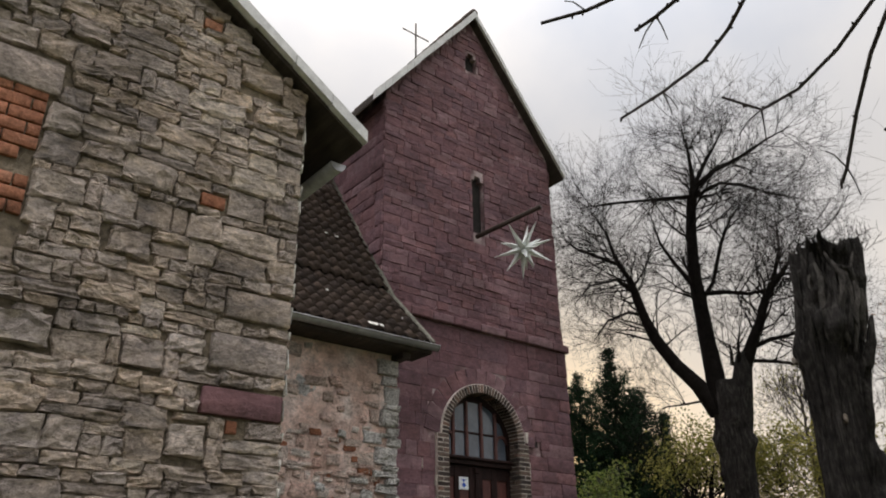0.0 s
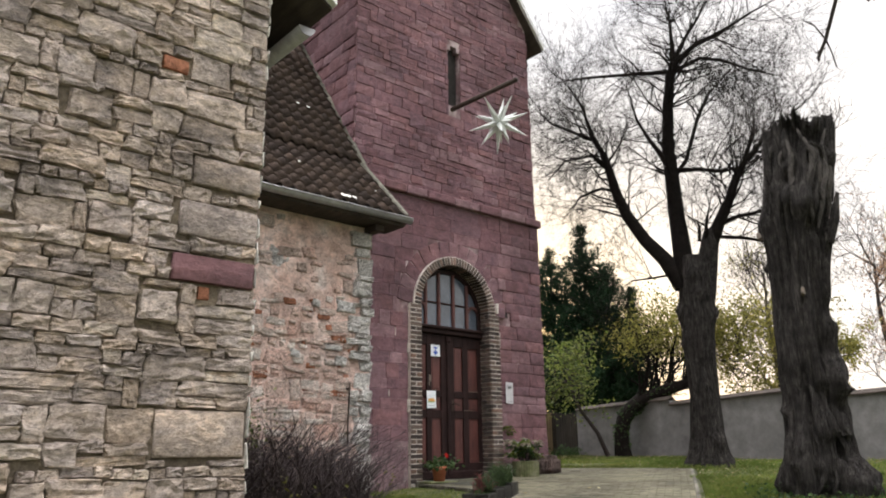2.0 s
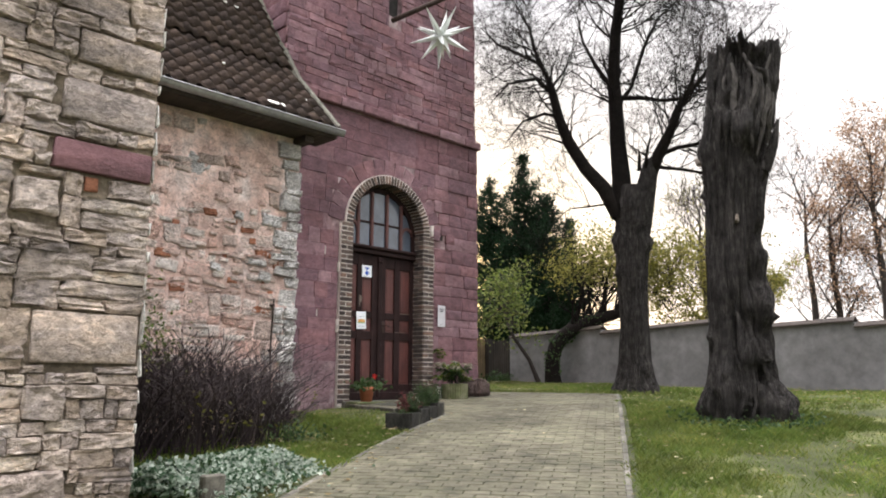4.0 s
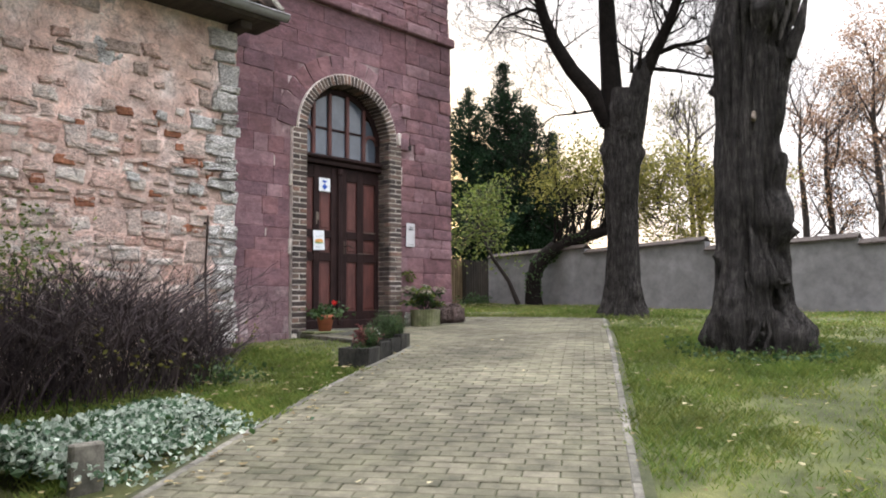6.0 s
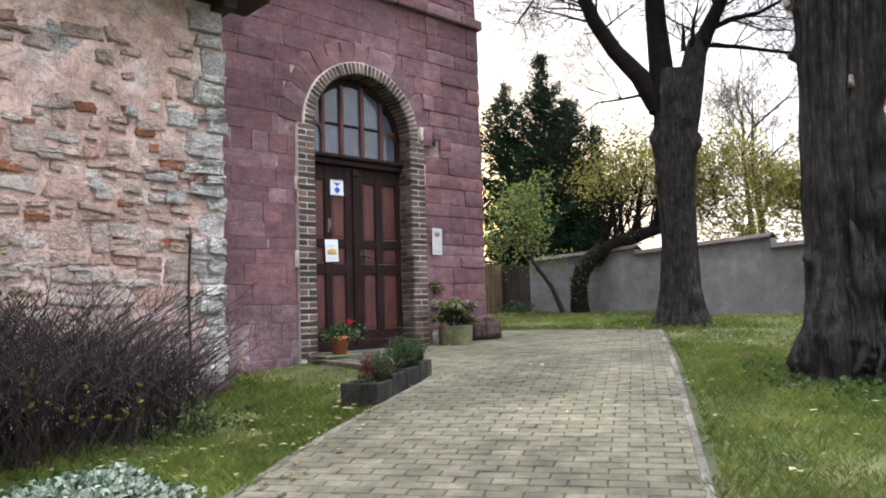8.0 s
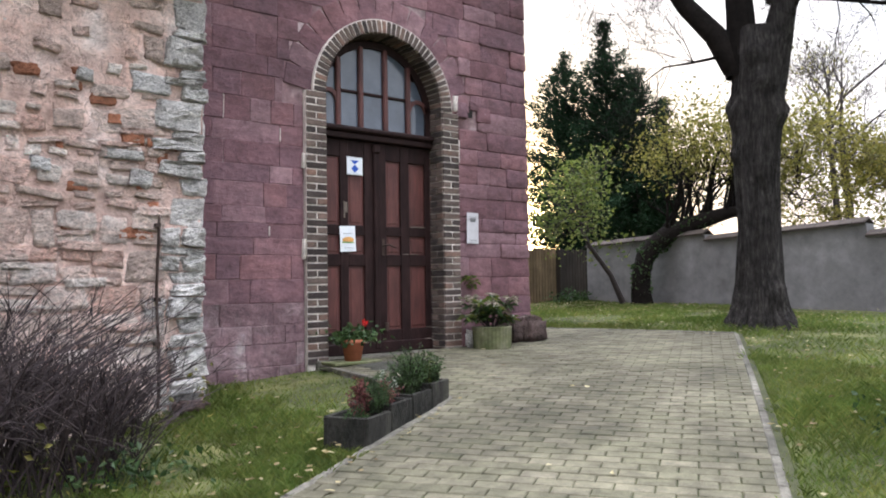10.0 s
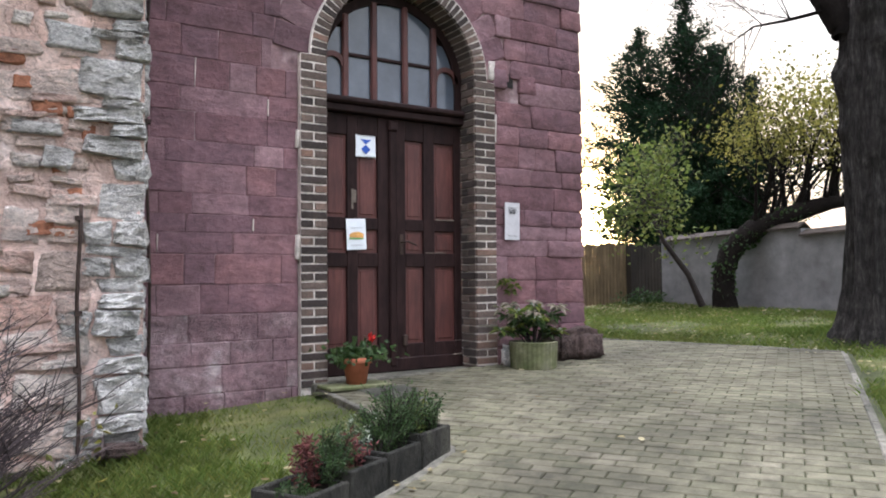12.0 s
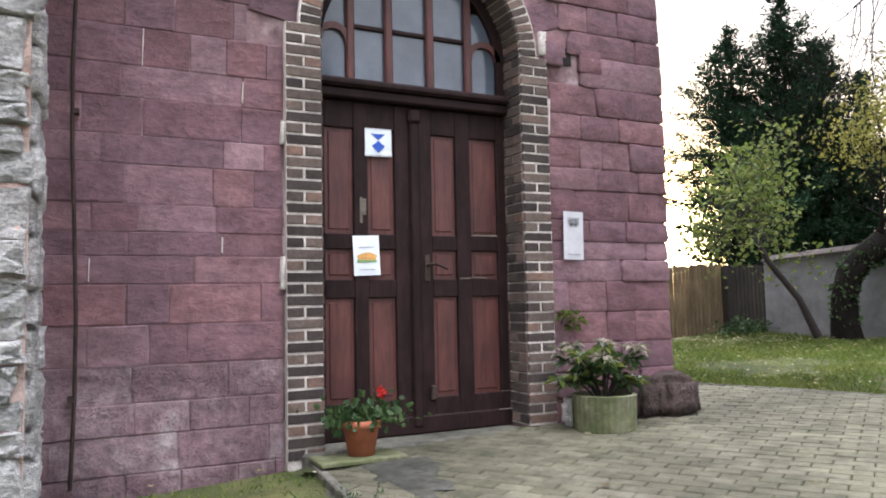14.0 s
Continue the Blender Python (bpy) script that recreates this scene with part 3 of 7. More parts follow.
bm = bmesh.new()
slope_slab(bm, (-1.2, near_top(-1.2) + 0.13), (3.57, 5.28), 5.30, 14.2, 0.11)
slope_slab(bm, (-1.2, near_top(-1.2) + 0.13), (-6.0, 5.255), 5.30, 14.2, 0.11)
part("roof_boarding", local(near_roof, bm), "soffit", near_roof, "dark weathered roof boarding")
for i in range(13):  # mortared verge pieces, each a little out of line
    rng = random.Random(40 + i)
    t0, t1 = i / 13, (i + 0.985) / 13
    xa, xb = 3.58 - 4.8 * t0, 3.58 - 4.8 * t1
    bm = bmesh.new()
    o = rng.uniform(-0.012, 0.012)
    slope_slab(bm, (xb, 5.315 + 0.6555 * (3.606 - xb) - 0.02 + o), (xa, 5.315 + 0.6555 * (3.606 - xa) - 0.02 + o), 5.235 + o, 5.42, 0.10 + rng.uniform(0, 0.02))
    part("verge_piece", local(near_roof, bm), "flashing", near_roof, "pale mortar verge strip")


def gutter(name, a, b, r, label):
    g = thing(name, label, "gutter", a)
    a, b = Vector(a), Vector(b)
    d = (b - a).normalized()
    side = d.cross(Vector((0, 0, 1))).normalized()
    n = 9
    vs, fs = [], []
    for p in (a, b):
        for rr in (r, r - 0.006):
            for k in range(n):
                t = math.pi * k / (n - 1)
                vs.append(tuple(p - a + rr * math.cos(t) * side + Vector((0, 0, -rr * math.sin(t)))))
    for k in range(n - 1):
        fs += [(k, k + 1, 2 * n + k + 1, 2 * n + k), (n + k + 1, n + k, 3 * n + k, 3 * n + k + 1), (k + 1, k, n + k, n + k + 1), (2 * n + k, 2 * n + k + 1, 3 * n + k + 1, 3 * n + k)]
    fs += [(0, n, 3 * n, 2 * n), (n - 1, 3 * n - 1, 4 * n - 1, 2 * n - 1)]
    put("channel", mesh_of("channel", vs, fs, "zinc", True), g)
    bead, bf = [], []
    tube(bead, bf, [r * side, b - a + r * side], [0.012, 0.012], 6)
    put("bead", mesh_of("bead", bead, bf, "zinc", True), g)
    for q in (Vector((0, 0, 0)), b - a):
        cv = [tuple(q + (r + 0.004) * math.cos(math.pi * k / 8) * side + Vector((0, 0, -(r + 0.004) * math.sin(math.pi * k / 8))) + e * d) for e in (-0.004, 0.004) for k in range(9)]
        cf = [tuple(range(8, -1, -1)), tuple(range(9, 18))] + [(k, k + 1, k + 10, k + 9) for k in range(8)]
        put("end_cap", mesh_of("end_cap", cv, cf, "zinc"), g)
    return g


gutter("roof_gutter", (3.51, 5.6, 5.13), (3.51, 14.0, 5.13), 0.075, "half-round zinc gutter under the steep house roof")

# plastered rubble wall with its low roof
rub = slabs("wall_rubble", [(0.2, 5.0, [(2.9, 2.9, RUB_X - 0.02, RUB_X - 0.02)])], RUB_Y, RUB_Y + 0.75, "plaster")
tagged(rub, "rubble wall with patchy pinkish lime plaster", "stone wall", kind="structure")
EAVE = [(8.97, 5.00), (10.04, 6.07), (10.40, 6.60), (13.2, 10.68)]  # roof profile: y, z
ROOF_R = 7.24
low_roof = thing("low_roof", "steep roof of dark brown pantiles with a flared eave", "roof", (7.3, 8.96, 4.97), kind="structure")
bm = bmesh.new()
for (ya, za), (yb, zb) in zip(EAVE, EAVE[1:]):
    v = [bm.verts.new(p) for p in ((2.9, ya, za - 0.05), (ROOF_R, ya, za - 0.05), (ROOF_R, yb, zb - 0.05), (2.9, yb, zb - 0.05), (2.9, ya + 0.03, za - 0.14), (ROOF_R, ya + 0.03, za - 0.14), (ROOF_R, yb + 0.03, zb - 0.14), (2.9, yb + 0.03, zb - 0.14))]
    for f in ((0, 1, 2, 3), (7, 6, 5, 4), (4, 5, 1, 0), (1, 5, 6, 2), (0, 3, 7, 4)):
        bm.faces.new([v[i] for i in f])
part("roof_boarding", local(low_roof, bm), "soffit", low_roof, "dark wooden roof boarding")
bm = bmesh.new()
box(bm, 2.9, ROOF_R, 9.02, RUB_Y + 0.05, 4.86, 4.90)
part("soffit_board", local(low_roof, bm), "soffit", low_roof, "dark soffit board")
bm = bmesh.new()
box(bm, 6.80, 6.95, 9.14, 9.7, 4.76, 4.855, 0.01)
part("beam_end", local(low_roof, bm), "soffit", low_roof, "dark timber beam end")
for (ya, za), (yb, zb) in zip(EAVE, EAVE[1:]):  # mortared verge against the tower
    bm = bmesh.new()
    v = [bm.verts.new(p) for p in ((ROOF_R - 0.01, ya, za + 0.05), (ROOF_R + 0.04, ya, za + 0.06), (ROOF_R + 0.04, yb, zb + 0.06), (ROOF_R - 0.01, yb, zb + 0.05), (ROOF_R - 0.05, ya, za - 0.05), (ROOF_R + 0.04, ya, za - 0.05), (ROOF_R + 0.04, yb, zb - 0.05), (ROOF_R - 0.05, yb, zb - 0.05))]
    for f in ((0, 1, 2, 3), (7, 6, 5, 4), (4, 5, 1, 0), (1, 5, 6, 2), (0, 3, 7, 4)):
        bm.faces.new([v[i] for i in f])
    part("verge_fillet", local(low_roof, bm), "kerb", low_roof, "grey mortar fillet")
gutter("eave_gutter", (3.2, 8.95, 4.965), (7.30, 8.95, 4.965), 0.07, "half-round zinc gutter along the low tiled eave")

# tower
front = []
step = 0.1
z = 0.3
while z < LEDGE - 0.001:
    z1 = min(z + step, LEDGE)
    zm = (z + z1) / 2
    if zm < SPRING:
        half = OPEN_R + 0.1 if zm > 1.1 else 0
    else:
        q = (OPEN_R + 0.08) ** 2 - (zm - SPRING) ** 2
        half = math.sqrt(q) if q > 0 else 0
    if half > 0:
        spans = [(6.8, 6.8, DOOR_X - half, DOOR_X - half), (DOOR_X + half, DOOR_X + half, TOW_R, TOW_R)]
    else:
        spans = [(6.8, 6.8, TOW_R, TOW_R)]
    front.append((z, z1, spans))
    z = z1
tower_low = slabs("wall_tower_lower", front, TOW_Y, TOW_Y + 0.6, "red_joint")
tagged(tower_low, "lower tower wall of dark red sandstone blocks with an arched doorway", "tower wall", kind="structure")
GABLE = lambda x: 13.36 - 1.285 * abs(x - 9.5)
SLIT, LOFT = (9.41, 9.73, 8.03, 9.41), (9.34, 9.66, 11.96, 12.52)
UP_L, UP_R = TOW_L, TOW_R - 0.04
up = []
z = LEDGE
while z < 13.3:
    z1 = z + step
    lim = lambda s, zz: s * min(abs((UP_R if s > 0 else UP_L) - 9.5), max(0.02, (13.36 - zz) / 1.285)) + 9.5
    spans = [(lim(-1, z), lim(-1, z1), lim(1, z), lim(1, z1))]
    for xa, xb, za, zb in (SLIT, LOFT):
        if za < (z + z1) / 2 < zb:
            grow = 0 if (z + z1) / 2 < zb - 0.1 else 0.08
            spans = [(spans[0][0], spans[0][1], xa + grow, xa + grow), (xb - grow, xb - grow, spans[0][2], spans[0][3])]
    up.append((z, z1, spans))
    z = z1
tower_up = slabs("wall_tower_upper", up, TOW_Y + 0.02, TOW_Y + 0.6, "red_joint")
tagged(tower_up, "upper tower gable of rough red sandstone with a slit window", "tower wall", kind="structure")
# near-black sheets added so that the slit and loft openings read as shaded
for xa, xb, za, zb in (SLIT, LOFT):
    bm = bmesh.new()
    box(bm, xa - 0.05, xb + 0.05, TOW_Y + 0.14, TOW_Y + 0.17, za - 0.05, zb + 0.05)
    part("shutter", bm, "dark", tower_up, "near-black sheet added for the shade in the opening")
tower_l = slabs("wall_tower_side", [(4.6, 10.5, [(UP_L, UP_L, UP_L + 0.6, UP_L + 0.6)])], TOW_Y + 0.6, 15.0, "red_joint")
tagged(tower_l, "side wall of the red sandstone tower", "tower wall", kind="structure")
tower_r = slabs("wall_tower_far_side", [(0.3, 10.5, [(TOW_R - 0.6, TOW_R - 0.6, TOW_R - 0.02, TOW_R - 0.02)])], TOW_Y + 0.6, 15.0, "red_joint")
tagged(tower_r, "plain red sandstone tower side", "tower wall", kind="structure")
tower_b = slabs("wall_tower_back", [(0.3, 10.5, [(UP_L + 0.6, UP_L + 0.6, TOW_R - 0.6, TOW_R - 0.6)])], 14.4, 15.0, "dark")
tagged(tower_b, "plain back wall of the tower", "tower wall", kind="structure")
inner = slabs("wall_tower_inner", [(0.8, 10.0, [(7.9, 7.9, 11.1, 11.1)])], 12.2, 12.3, "dark")
tagged(inner, "dark inner wall of the tower", "tower wall", kind="structure")
floor_in = slabs("floor", [(0.9, 1.12, [(7.3, 7.3, 11.7, 11.7)])], TOW_Y + 0.3, 14.4, "dark")
tagged(floor_in, "dark stone floor inside the tower", "floor", kind="structure")

tower_roof = thing("tower_roof", "steep saddle roof of the tower with pale verge strips", "roof", (9.5, 10.25, 13.5), kind="structure")
bm = bmesh.new()
for s in (-1, 1):
    slope_slab(bm, (9.5, 13.50), (9.5 + s * 2.54, 13.50 - 1.285 * 2.54), 10.27, 15.2, 0.14)
part("roof_boarding", local(tower_roof, bm), "soffit", tower_roof, "dark roof boarding")
for s in (-1, 1):
    for i in range(15):
        rng = random.Random(90 + 20 * s + i)
        t0, t1 = i / 15 * 2.56, (i + 0.98) / 15 * 2.56
        o = rng.uniform(-0.01, 0.01)
        bm = bmesh.new()
        slope_slab(bm, (9.5 + s * t0, 13.56 - 1.285 * t0 + o), (9.5 + s * t1, 13.56 - 1.285 * t1 + o), 10.215 + o, 10.36, 0.20 if s < 0 else 0.15)
        part("verge_piece", local(tower_roof, bm), "flashing", tower_roof, "pale mortar verge strip")
for i in range(16):
    bm = bmesh.new()
    bmesh.ops.create_cone(bm, cap_ends=True, segments=10, radius1=0.11, radius2=0.095, depth=0.33, matrix=pose(9.5, 10.4 + 0.3 * i, 13.53, 90))
    part("ridge_tile", local(tower_roof, bm), "tile", tower_roof, "dark ridge tile")

cross = thing("roof_cross", "thin dark iron cross standing on the tower ridge", "cross", (9.5, 12.45, 13.5))
vs, fs = [], []
tube(vs, fs, [(0, 0, 0), (0, 0, 1.25)], [0.022, 0.02], 6)
put("post", mesh_of("post", vs, fs, "iron"), cross)
vs, fs = [], []
tube(vs, fs, [(-0.4, 0, 0.88), (0.4, 0, 0.88)], [0.018, 0.018], 6)
put("arm", mesh_of("arm", vs, fs, "iron"), cross)

ledge = thing("string_course", "projecting dark red sandstone ledge round the tower", "ledge", (9.5, 10.4, LEDGE), kind="structure")
rng = random.Random(7)
x = TOW_L - 0.05
while x < TOW_R + 0.05:
    w = min(rng.uniform(0.45, 0.9), TOW_R + 0.07 - x)
    bm = bmesh.new()
    box(bm, x + 0.003, x + w - 0.003, TOW_Y - 0.11 + rng.uniform(-0.012, 0.012), TOW_Y + 0.1, LEDGE - 0.07, LEDGE + 0.09 + rng.uniform(-0.01, 0.01), 0.018)
    part("ledge_stone", local(ledge, bm), "red_stone", ledge)
    x += w
bm = bmesh.new()
box(bm, TOW_L - 0.1, TOW_L + 0.05, TOW_Y, 15.0, LEDGE - 0.07, LEDGE + 0.09, 0.018)
part("ledge_stone", local(ledge, bm), "red_stone", ledge)

# garden wall along x = 18.5 with stepped coping
WALL_X = 18.5
garden = thing("garden_wall", "rendered grey-white garden wall with stepped tile coping", "garden wall", (WALL_X, 8, 1.3), kind="structure")
for i, (ya, yb, top_a, top_b) in enumerate([(15.2, 12.03, 2.78, 2.90), (12.03, 8.88, 2.76, 2.90), (8.88, 5.75, 2.67, 2.77), (5.75, 2.5, 2.64, 2.76), (2.5, -1.5, 2.62, 2.74), (-1.5, -14.0, 2.62, 2.74)]):
    bm = bmesh.new()
    v = [bm.verts.new((x, y, zz)) for x in (WALL_X, WALL_X + 0.3) for y, zz in ((ya, 0.8), (yb, 0.8), (yb, top_b), (ya, top_a))]
    for f in ((0, 1, 2, 3), (7, 6, 5, 4), (0, 4, 5, 1), (1, 5, 6, 2), (2, 6, 7, 3), (3, 7, 4, 0)):
        bm.faces.new([v[k] for k in f])
    bmesh.ops.recalc_face_normals(bm, faces=bm.faces[:])
    part("wall_section", local(garden, bm), "render", garden, "grey-white rendered wall section")
    n = max(4, int((ya - yb) / 0.22)) if i < 4 else 12
    tv, tf = [], []
    for k in range(n):
        y0, y1 = ya + (yb - ya) * k / n, ya + (yb - ya) * (k + 0.96) / n
        z0, z1 = top_a + (top_b - top_a) * k / n, top_a + (top_b - top_a) * (k + 1) / n
        b = len(tv)
        tv += [(WALL_X - 0.07, y0, z0 - 0.01), (WALL_X - 0.07, y1, z1 - 0.01), (WALL_X + 0.15, y1, z1 + 0.09), (WALL_X + 0.15, y0, z0 + 0.09), (WALL_X - 0.07, y0, z0 + 0.025), (WALL_X - 0.07, y1, z1 + 0.025), (WALL_X + 0.15, y1, z1 + 0.125), (WALL_X + 0.15, y0, z0 + 0.125), (WALL_X + 0.37, y1, z1 - 0.01), (WALL_X + 0.37, y0, z0 - 0.01)]
        tf += [(b, b + 1, b + 5, b + 4), (b + 4, b + 5, b + 6, b + 7), (b + 1, b, b + 3, b + 2), (b + 7, b + 6, b + 8, b + 9), (b, b + 4, b + 7, b + 3), (b + 5, b + 1, b + 2, b + 6), (b + 3, b + 7, b + 9), (b + 6, b + 2, b + 8), (b + 2, b + 3, b + 9, b + 8)]
    put("coping", mesh_of("coping", [Vector(p) - Vector(garden.location) for p in tv], tf, "soffit"), garden, "dark tile coping")

fence = thing("plank_fence", "weathered brown wooden plank fence with upright boards", "fence", (17.0, 15.75, 1.4))
rng = random.Random(5)
for i in range(46):
    x = 13.6 + i * 0.098
    h = 1.25 + rng.uniform(-0.03, 0.03)
    g = ground_z(x, 15.75)
    bm = bmesh.new()
    box(bm, x, x + 0.086, 15.74, 15.76, g - 0.03, g + h, 0.004)
    part("board", local(fence, bm), "plank", fence)
for zz in (0.35, 1.0):
    bm = bmesh.new()
    box(bm, 13.6, 18.1, 15.763, 15.81, 1.4 + zz - 0.04, 1.4 + zz + 0.04)
    part("rail", local(fence, bm), "plank", fence)
gate = thing("garden_gate", "dark brown wooden gate of upright boards", "gate", (18.6, 15.6, 1.5))
for i in range(9):
    x = 18.15 + i * 0.1
    bm = bmesh.new()
    box(bm, x, x + 0.09, 15.62, 15.645, 1.5, 2.74 + rng.uniform(-0.03, 0.03), 0.004)
    part("board", local(gate, bm), "gate", gate)
for zz in (1.75, 2.5):
    bm = bmesh.new()
    box(bm, 18.15, 19.05, 15.646, 15.68, zz, zz + 0.09)
    part("rail", local(gate, bm), "gate", gate)
bm = bmesh.new()
box(bm, 18.0, 18.15, 15.6, 15.77, 1.45, 2.75, 0.005)
part("post", local(gate, bm), "gate", gate)


# ---- doorway ----
DY = 10.62  # face of the door leaves
door = thing("door_1", "closed double church door with reddish brown panels in dark brown frames", "door", (DOOR_X, DY, 1.15), kind="structure")


def frame_of(bm, x0, x1, z0, z1, y0, y1, rails, stiles, bevel=0.006):
    """Stiles (x spans) run the full height; rails (z spans) fit between them."""
    for a, b in stiles:
        box(bm, a, b, y0, y1, z0, z1, bevel)
    for (a0, b0), (a1, b1) in zip(stiles, stiles[1:]):
        for c, d in rails:
            box(bm, b0 - 0.002, a1 + 0.002, y0 + 0.004, y1, c, d, bevel)


Z0, Z1 = 1.17, 3.63
RAILS = [(Z0, 1.43), (2.18, 2.315), (2.535, 2.65), (3.43, Z1)]
for x0, x1, mids in ((8.66, 9.455, [(8.975, 9.085)]), (9.463, 10.27, [(9.815, 9.945)])):
    leaf = new("door_leaf")
    leaf.parent = door
    stiles = [(x0, x0 + (0.095 if x0 < 9 else 0.145))] + mids + [(x1 - 0.155 if x0 < 9 else x1 - 0.085, x1)]
    bm = bmesh.new()
    frame_of(bm, x0, x1, Z0, Z1, DY, DY + 0.06, RAILS, stiles)
    me = bpy.data.meshes.new("leaf_frame")
    local(door, bm)
    bm.to_mesh(me)
    bm.free()
    me.materials.append(M["door_frame"])
    put("leaf_frame", me, leaf, "dark brown door framing")
    for (c0, d0), (c1, d1) in zip(RAILS, RAILS[1:]):
        for (a0, b0), (a1, b1) in zip(stiles, stiles[1:]):
            bm = bmesh.new()
            box(bm, b0 - 0.01, a1 + 0.01, DY + 0.028, DY + 0.05, d0 - 0.01, c1 + 0.01)
            box(bm, b0 + 0.03, a1 - 0.03, DY + 0.020, DY + 0.04, d0 + 0.03, c1 - 0.03, 0.008)
            part("panel", local(door, bm), "door_panel", leaf)
bm = bmesh.new()
box(bm, 9.42, 9.495, DY - 0.03, DY, Z0 + 0.05, Z1 - 0.03, 0.012)
part("cover_strip", local(door, bm), "door_frame", door, "dark moulded strip where the leaves meet")
bm = bmesh.new()
box(bm, 9.405, 9.51, DY - 0.05, DY - 0.002, Z1 - 0.13, Z1 - 0.02, 0.02)
part("strip_capital", local(door, bm), "door_frame", door)
bm = bmesh.new()
box(bm, 8.66, 10.27, DY - 0.015, DY + 0.02, Z0, Z0 + 0.13, 0.01)
part("kick_board", local(door, bm), "door_frame", door, "dark scuffed kick board")
rng = random.Random(3)
for i in range(9):
    x = rng.choice([rng.uniform(8.95, 9.35), rng.uniform(9.6, 10.2)])
    bm = bmesh.new()
    z = rng.choice([Z0 + 0.035, Z0 + 0.07, Z0 + 0.12, 2.315, 2.315, 2.65, 1.43])
    w = rng.uniform(0.06, 0.2)
    box(bm, x, x + w, DY - 0.018 if z < 1.35 else DY - 0.001, DY + 0.01, z, z + rng.uniform(0.008, 0.016), 0.003)
    part("worn_edge", local(door, bm), "bare_wood", door, "bare worn wood edge")
for x, z, w, h in ((9.02, 2.73, 0.02, 0.19), (9.035, 2.79, 0.035, 0.12)):
    bm = bmesh.new()
    box(bm, x, x + w, DY - 0.003, DY + 0.01, z, z + h, 0.002)
    part("worn_patch", local(door, bm), "bare_wood", door, "peeled pale wood patch")
vs, fs = [], []
tube(vs, fs, [(9.555, DY - 0.005, 2.42), (9.555, DY - 0.055, 2.425), (9.60, DY - 0.065, 2.43), (9.70, DY - 0.06, 2.39)], [0.011, 0.010, 0.009, 0.008], 8)
put("door_handle", mesh_of("door_handle", [Vector(v) - Vector(door.location) for v in vs], fs, "iron", True), door, "curved dark iron handle")
bm = bmesh.new()
box(bm, 9.535, 9.578, DY - 0.008, DY, 2.30, 2.50, 0.004)
part("lock_plate", local(door, bm), "iron", door, "narrow dark lock plate")
bm = bmesh.new()
box(bm, 9.56, 9.61, DY - 0.035, DY, 1.41, 1.52, 0.01)
part("latch", local(door, bm), "iron", door, "small dark latch")

# transom and fanlight
fan = thing("window_1", "arched fanlight with brown mullions and panes coloured like reflected sky", "window", (DOOR_X, DY, 3.65), kind="structure")
bm = bmesh.new()
box(bm, 8.66, 10.27, DY - 0.07, DY + 0.07, 3.635, 3.71, 0.012)
box(bm, 8.66, 10.27, DY - 0.11, DY + 0.05, 3.712, 3.775, 0.02)
part("transom", local(fan, bm), "door_frame", fan, "heavy dark moulded transom beam")
R_IN = 0.807
arc = lambda r, a: (DOOR_X + r * math.cos(a), SPRING + r * math.sin(a))
bm = bmesh.new()
N = 28
prev = None
for k in range(N + 1):
    a = math.pi * k / N
    ring = [bm.verts.new((arc(r, a)[0], y, arc(r, a)[1])) for r, y in ((R_IN + 0.01, DY - 0.02), (R_IN - 0.075, DY - 0.02), (R_IN - 0.075, DY + 0.05), (R_IN + 0.01, DY + 0.05))]
    if prev:
        for i in range(4):
            bm.faces.new((prev[i], prev[(i + 1) % 4], ring[(i + 1) % 4], ring[i]))
    prev = ring
for s in (-1, 1):
    xa = DOOR_X + s * (R_IN - 0.075)
    box(bm, min(xa, xa + s * 0.085), max(xa, xa + s * 0.085), DY - 0.02, DY + 0.05, 3.776, SPRING)
bmesh.ops.recalc_face_normals(bm, faces=bm.faces[:])
part("window_frame", local(fan, bm), "door_frame", fan)
MULL = [8.955, 9.26, 9.605, 9.94]
for x in MULL:
    top = SPRING + math.sqrt(max(0.01, (R_IN - 0.05) ** 2 - (x - DOOR_X) ** 2))
    bm = bmesh.new()
    box(bm, x - 0.032, x + 0.032, DY - 0.03, DY + 0.04, 3.776, top, 0.012)
    part("mullion", local(fan, bm), "door_panel", fan)
cols = list(zip([8.70] + MULL, MULL + [10.23]))
for i, (xa, xb) in enumerate(cols):
    if 0 < i < 4:
        for zb in (4.20,):
            bm = bmesh.new()
            box(bm, xa + 0.033, xb - 0.033, DY - 0.012, DY + 0.03, zb - 0.016, zb + 0.016, 0.005)
            part("glazing_bar", local(fan, bm), "door_frame", fan)
        if i == 2:
            continue
    else:  # small arched side lights
        bm = bmesh.new()
        cx, r = (xa + xb) / 2, (xb - xa) / 2 - 0.005
        prev = None
        for k in range(13):
            a = math.pi * k / 12
            ring = [bm.verts.new((cx + q * math.cos(a), y, 4.07 + q * 1.0 * math.sin(a))) for q, y in ((r + 0.015, DY - 0.02), (r - 0.035, DY - 0.02), (r - 0.035, DY + 0.03), (r + 0.015, DY + 0.03))]
            if prev:
                for m in range(4):
                    bm.faces.new((prev[m], prev[(m + 1) % 4], ring[(m + 1) % 4], ring[m]))
            prev = ring
        bmesh.ops.recalc_face_normals(bm, faces=bm.faces[:])
        part("side_arch", local(fan, bm), "door_panel", fan)
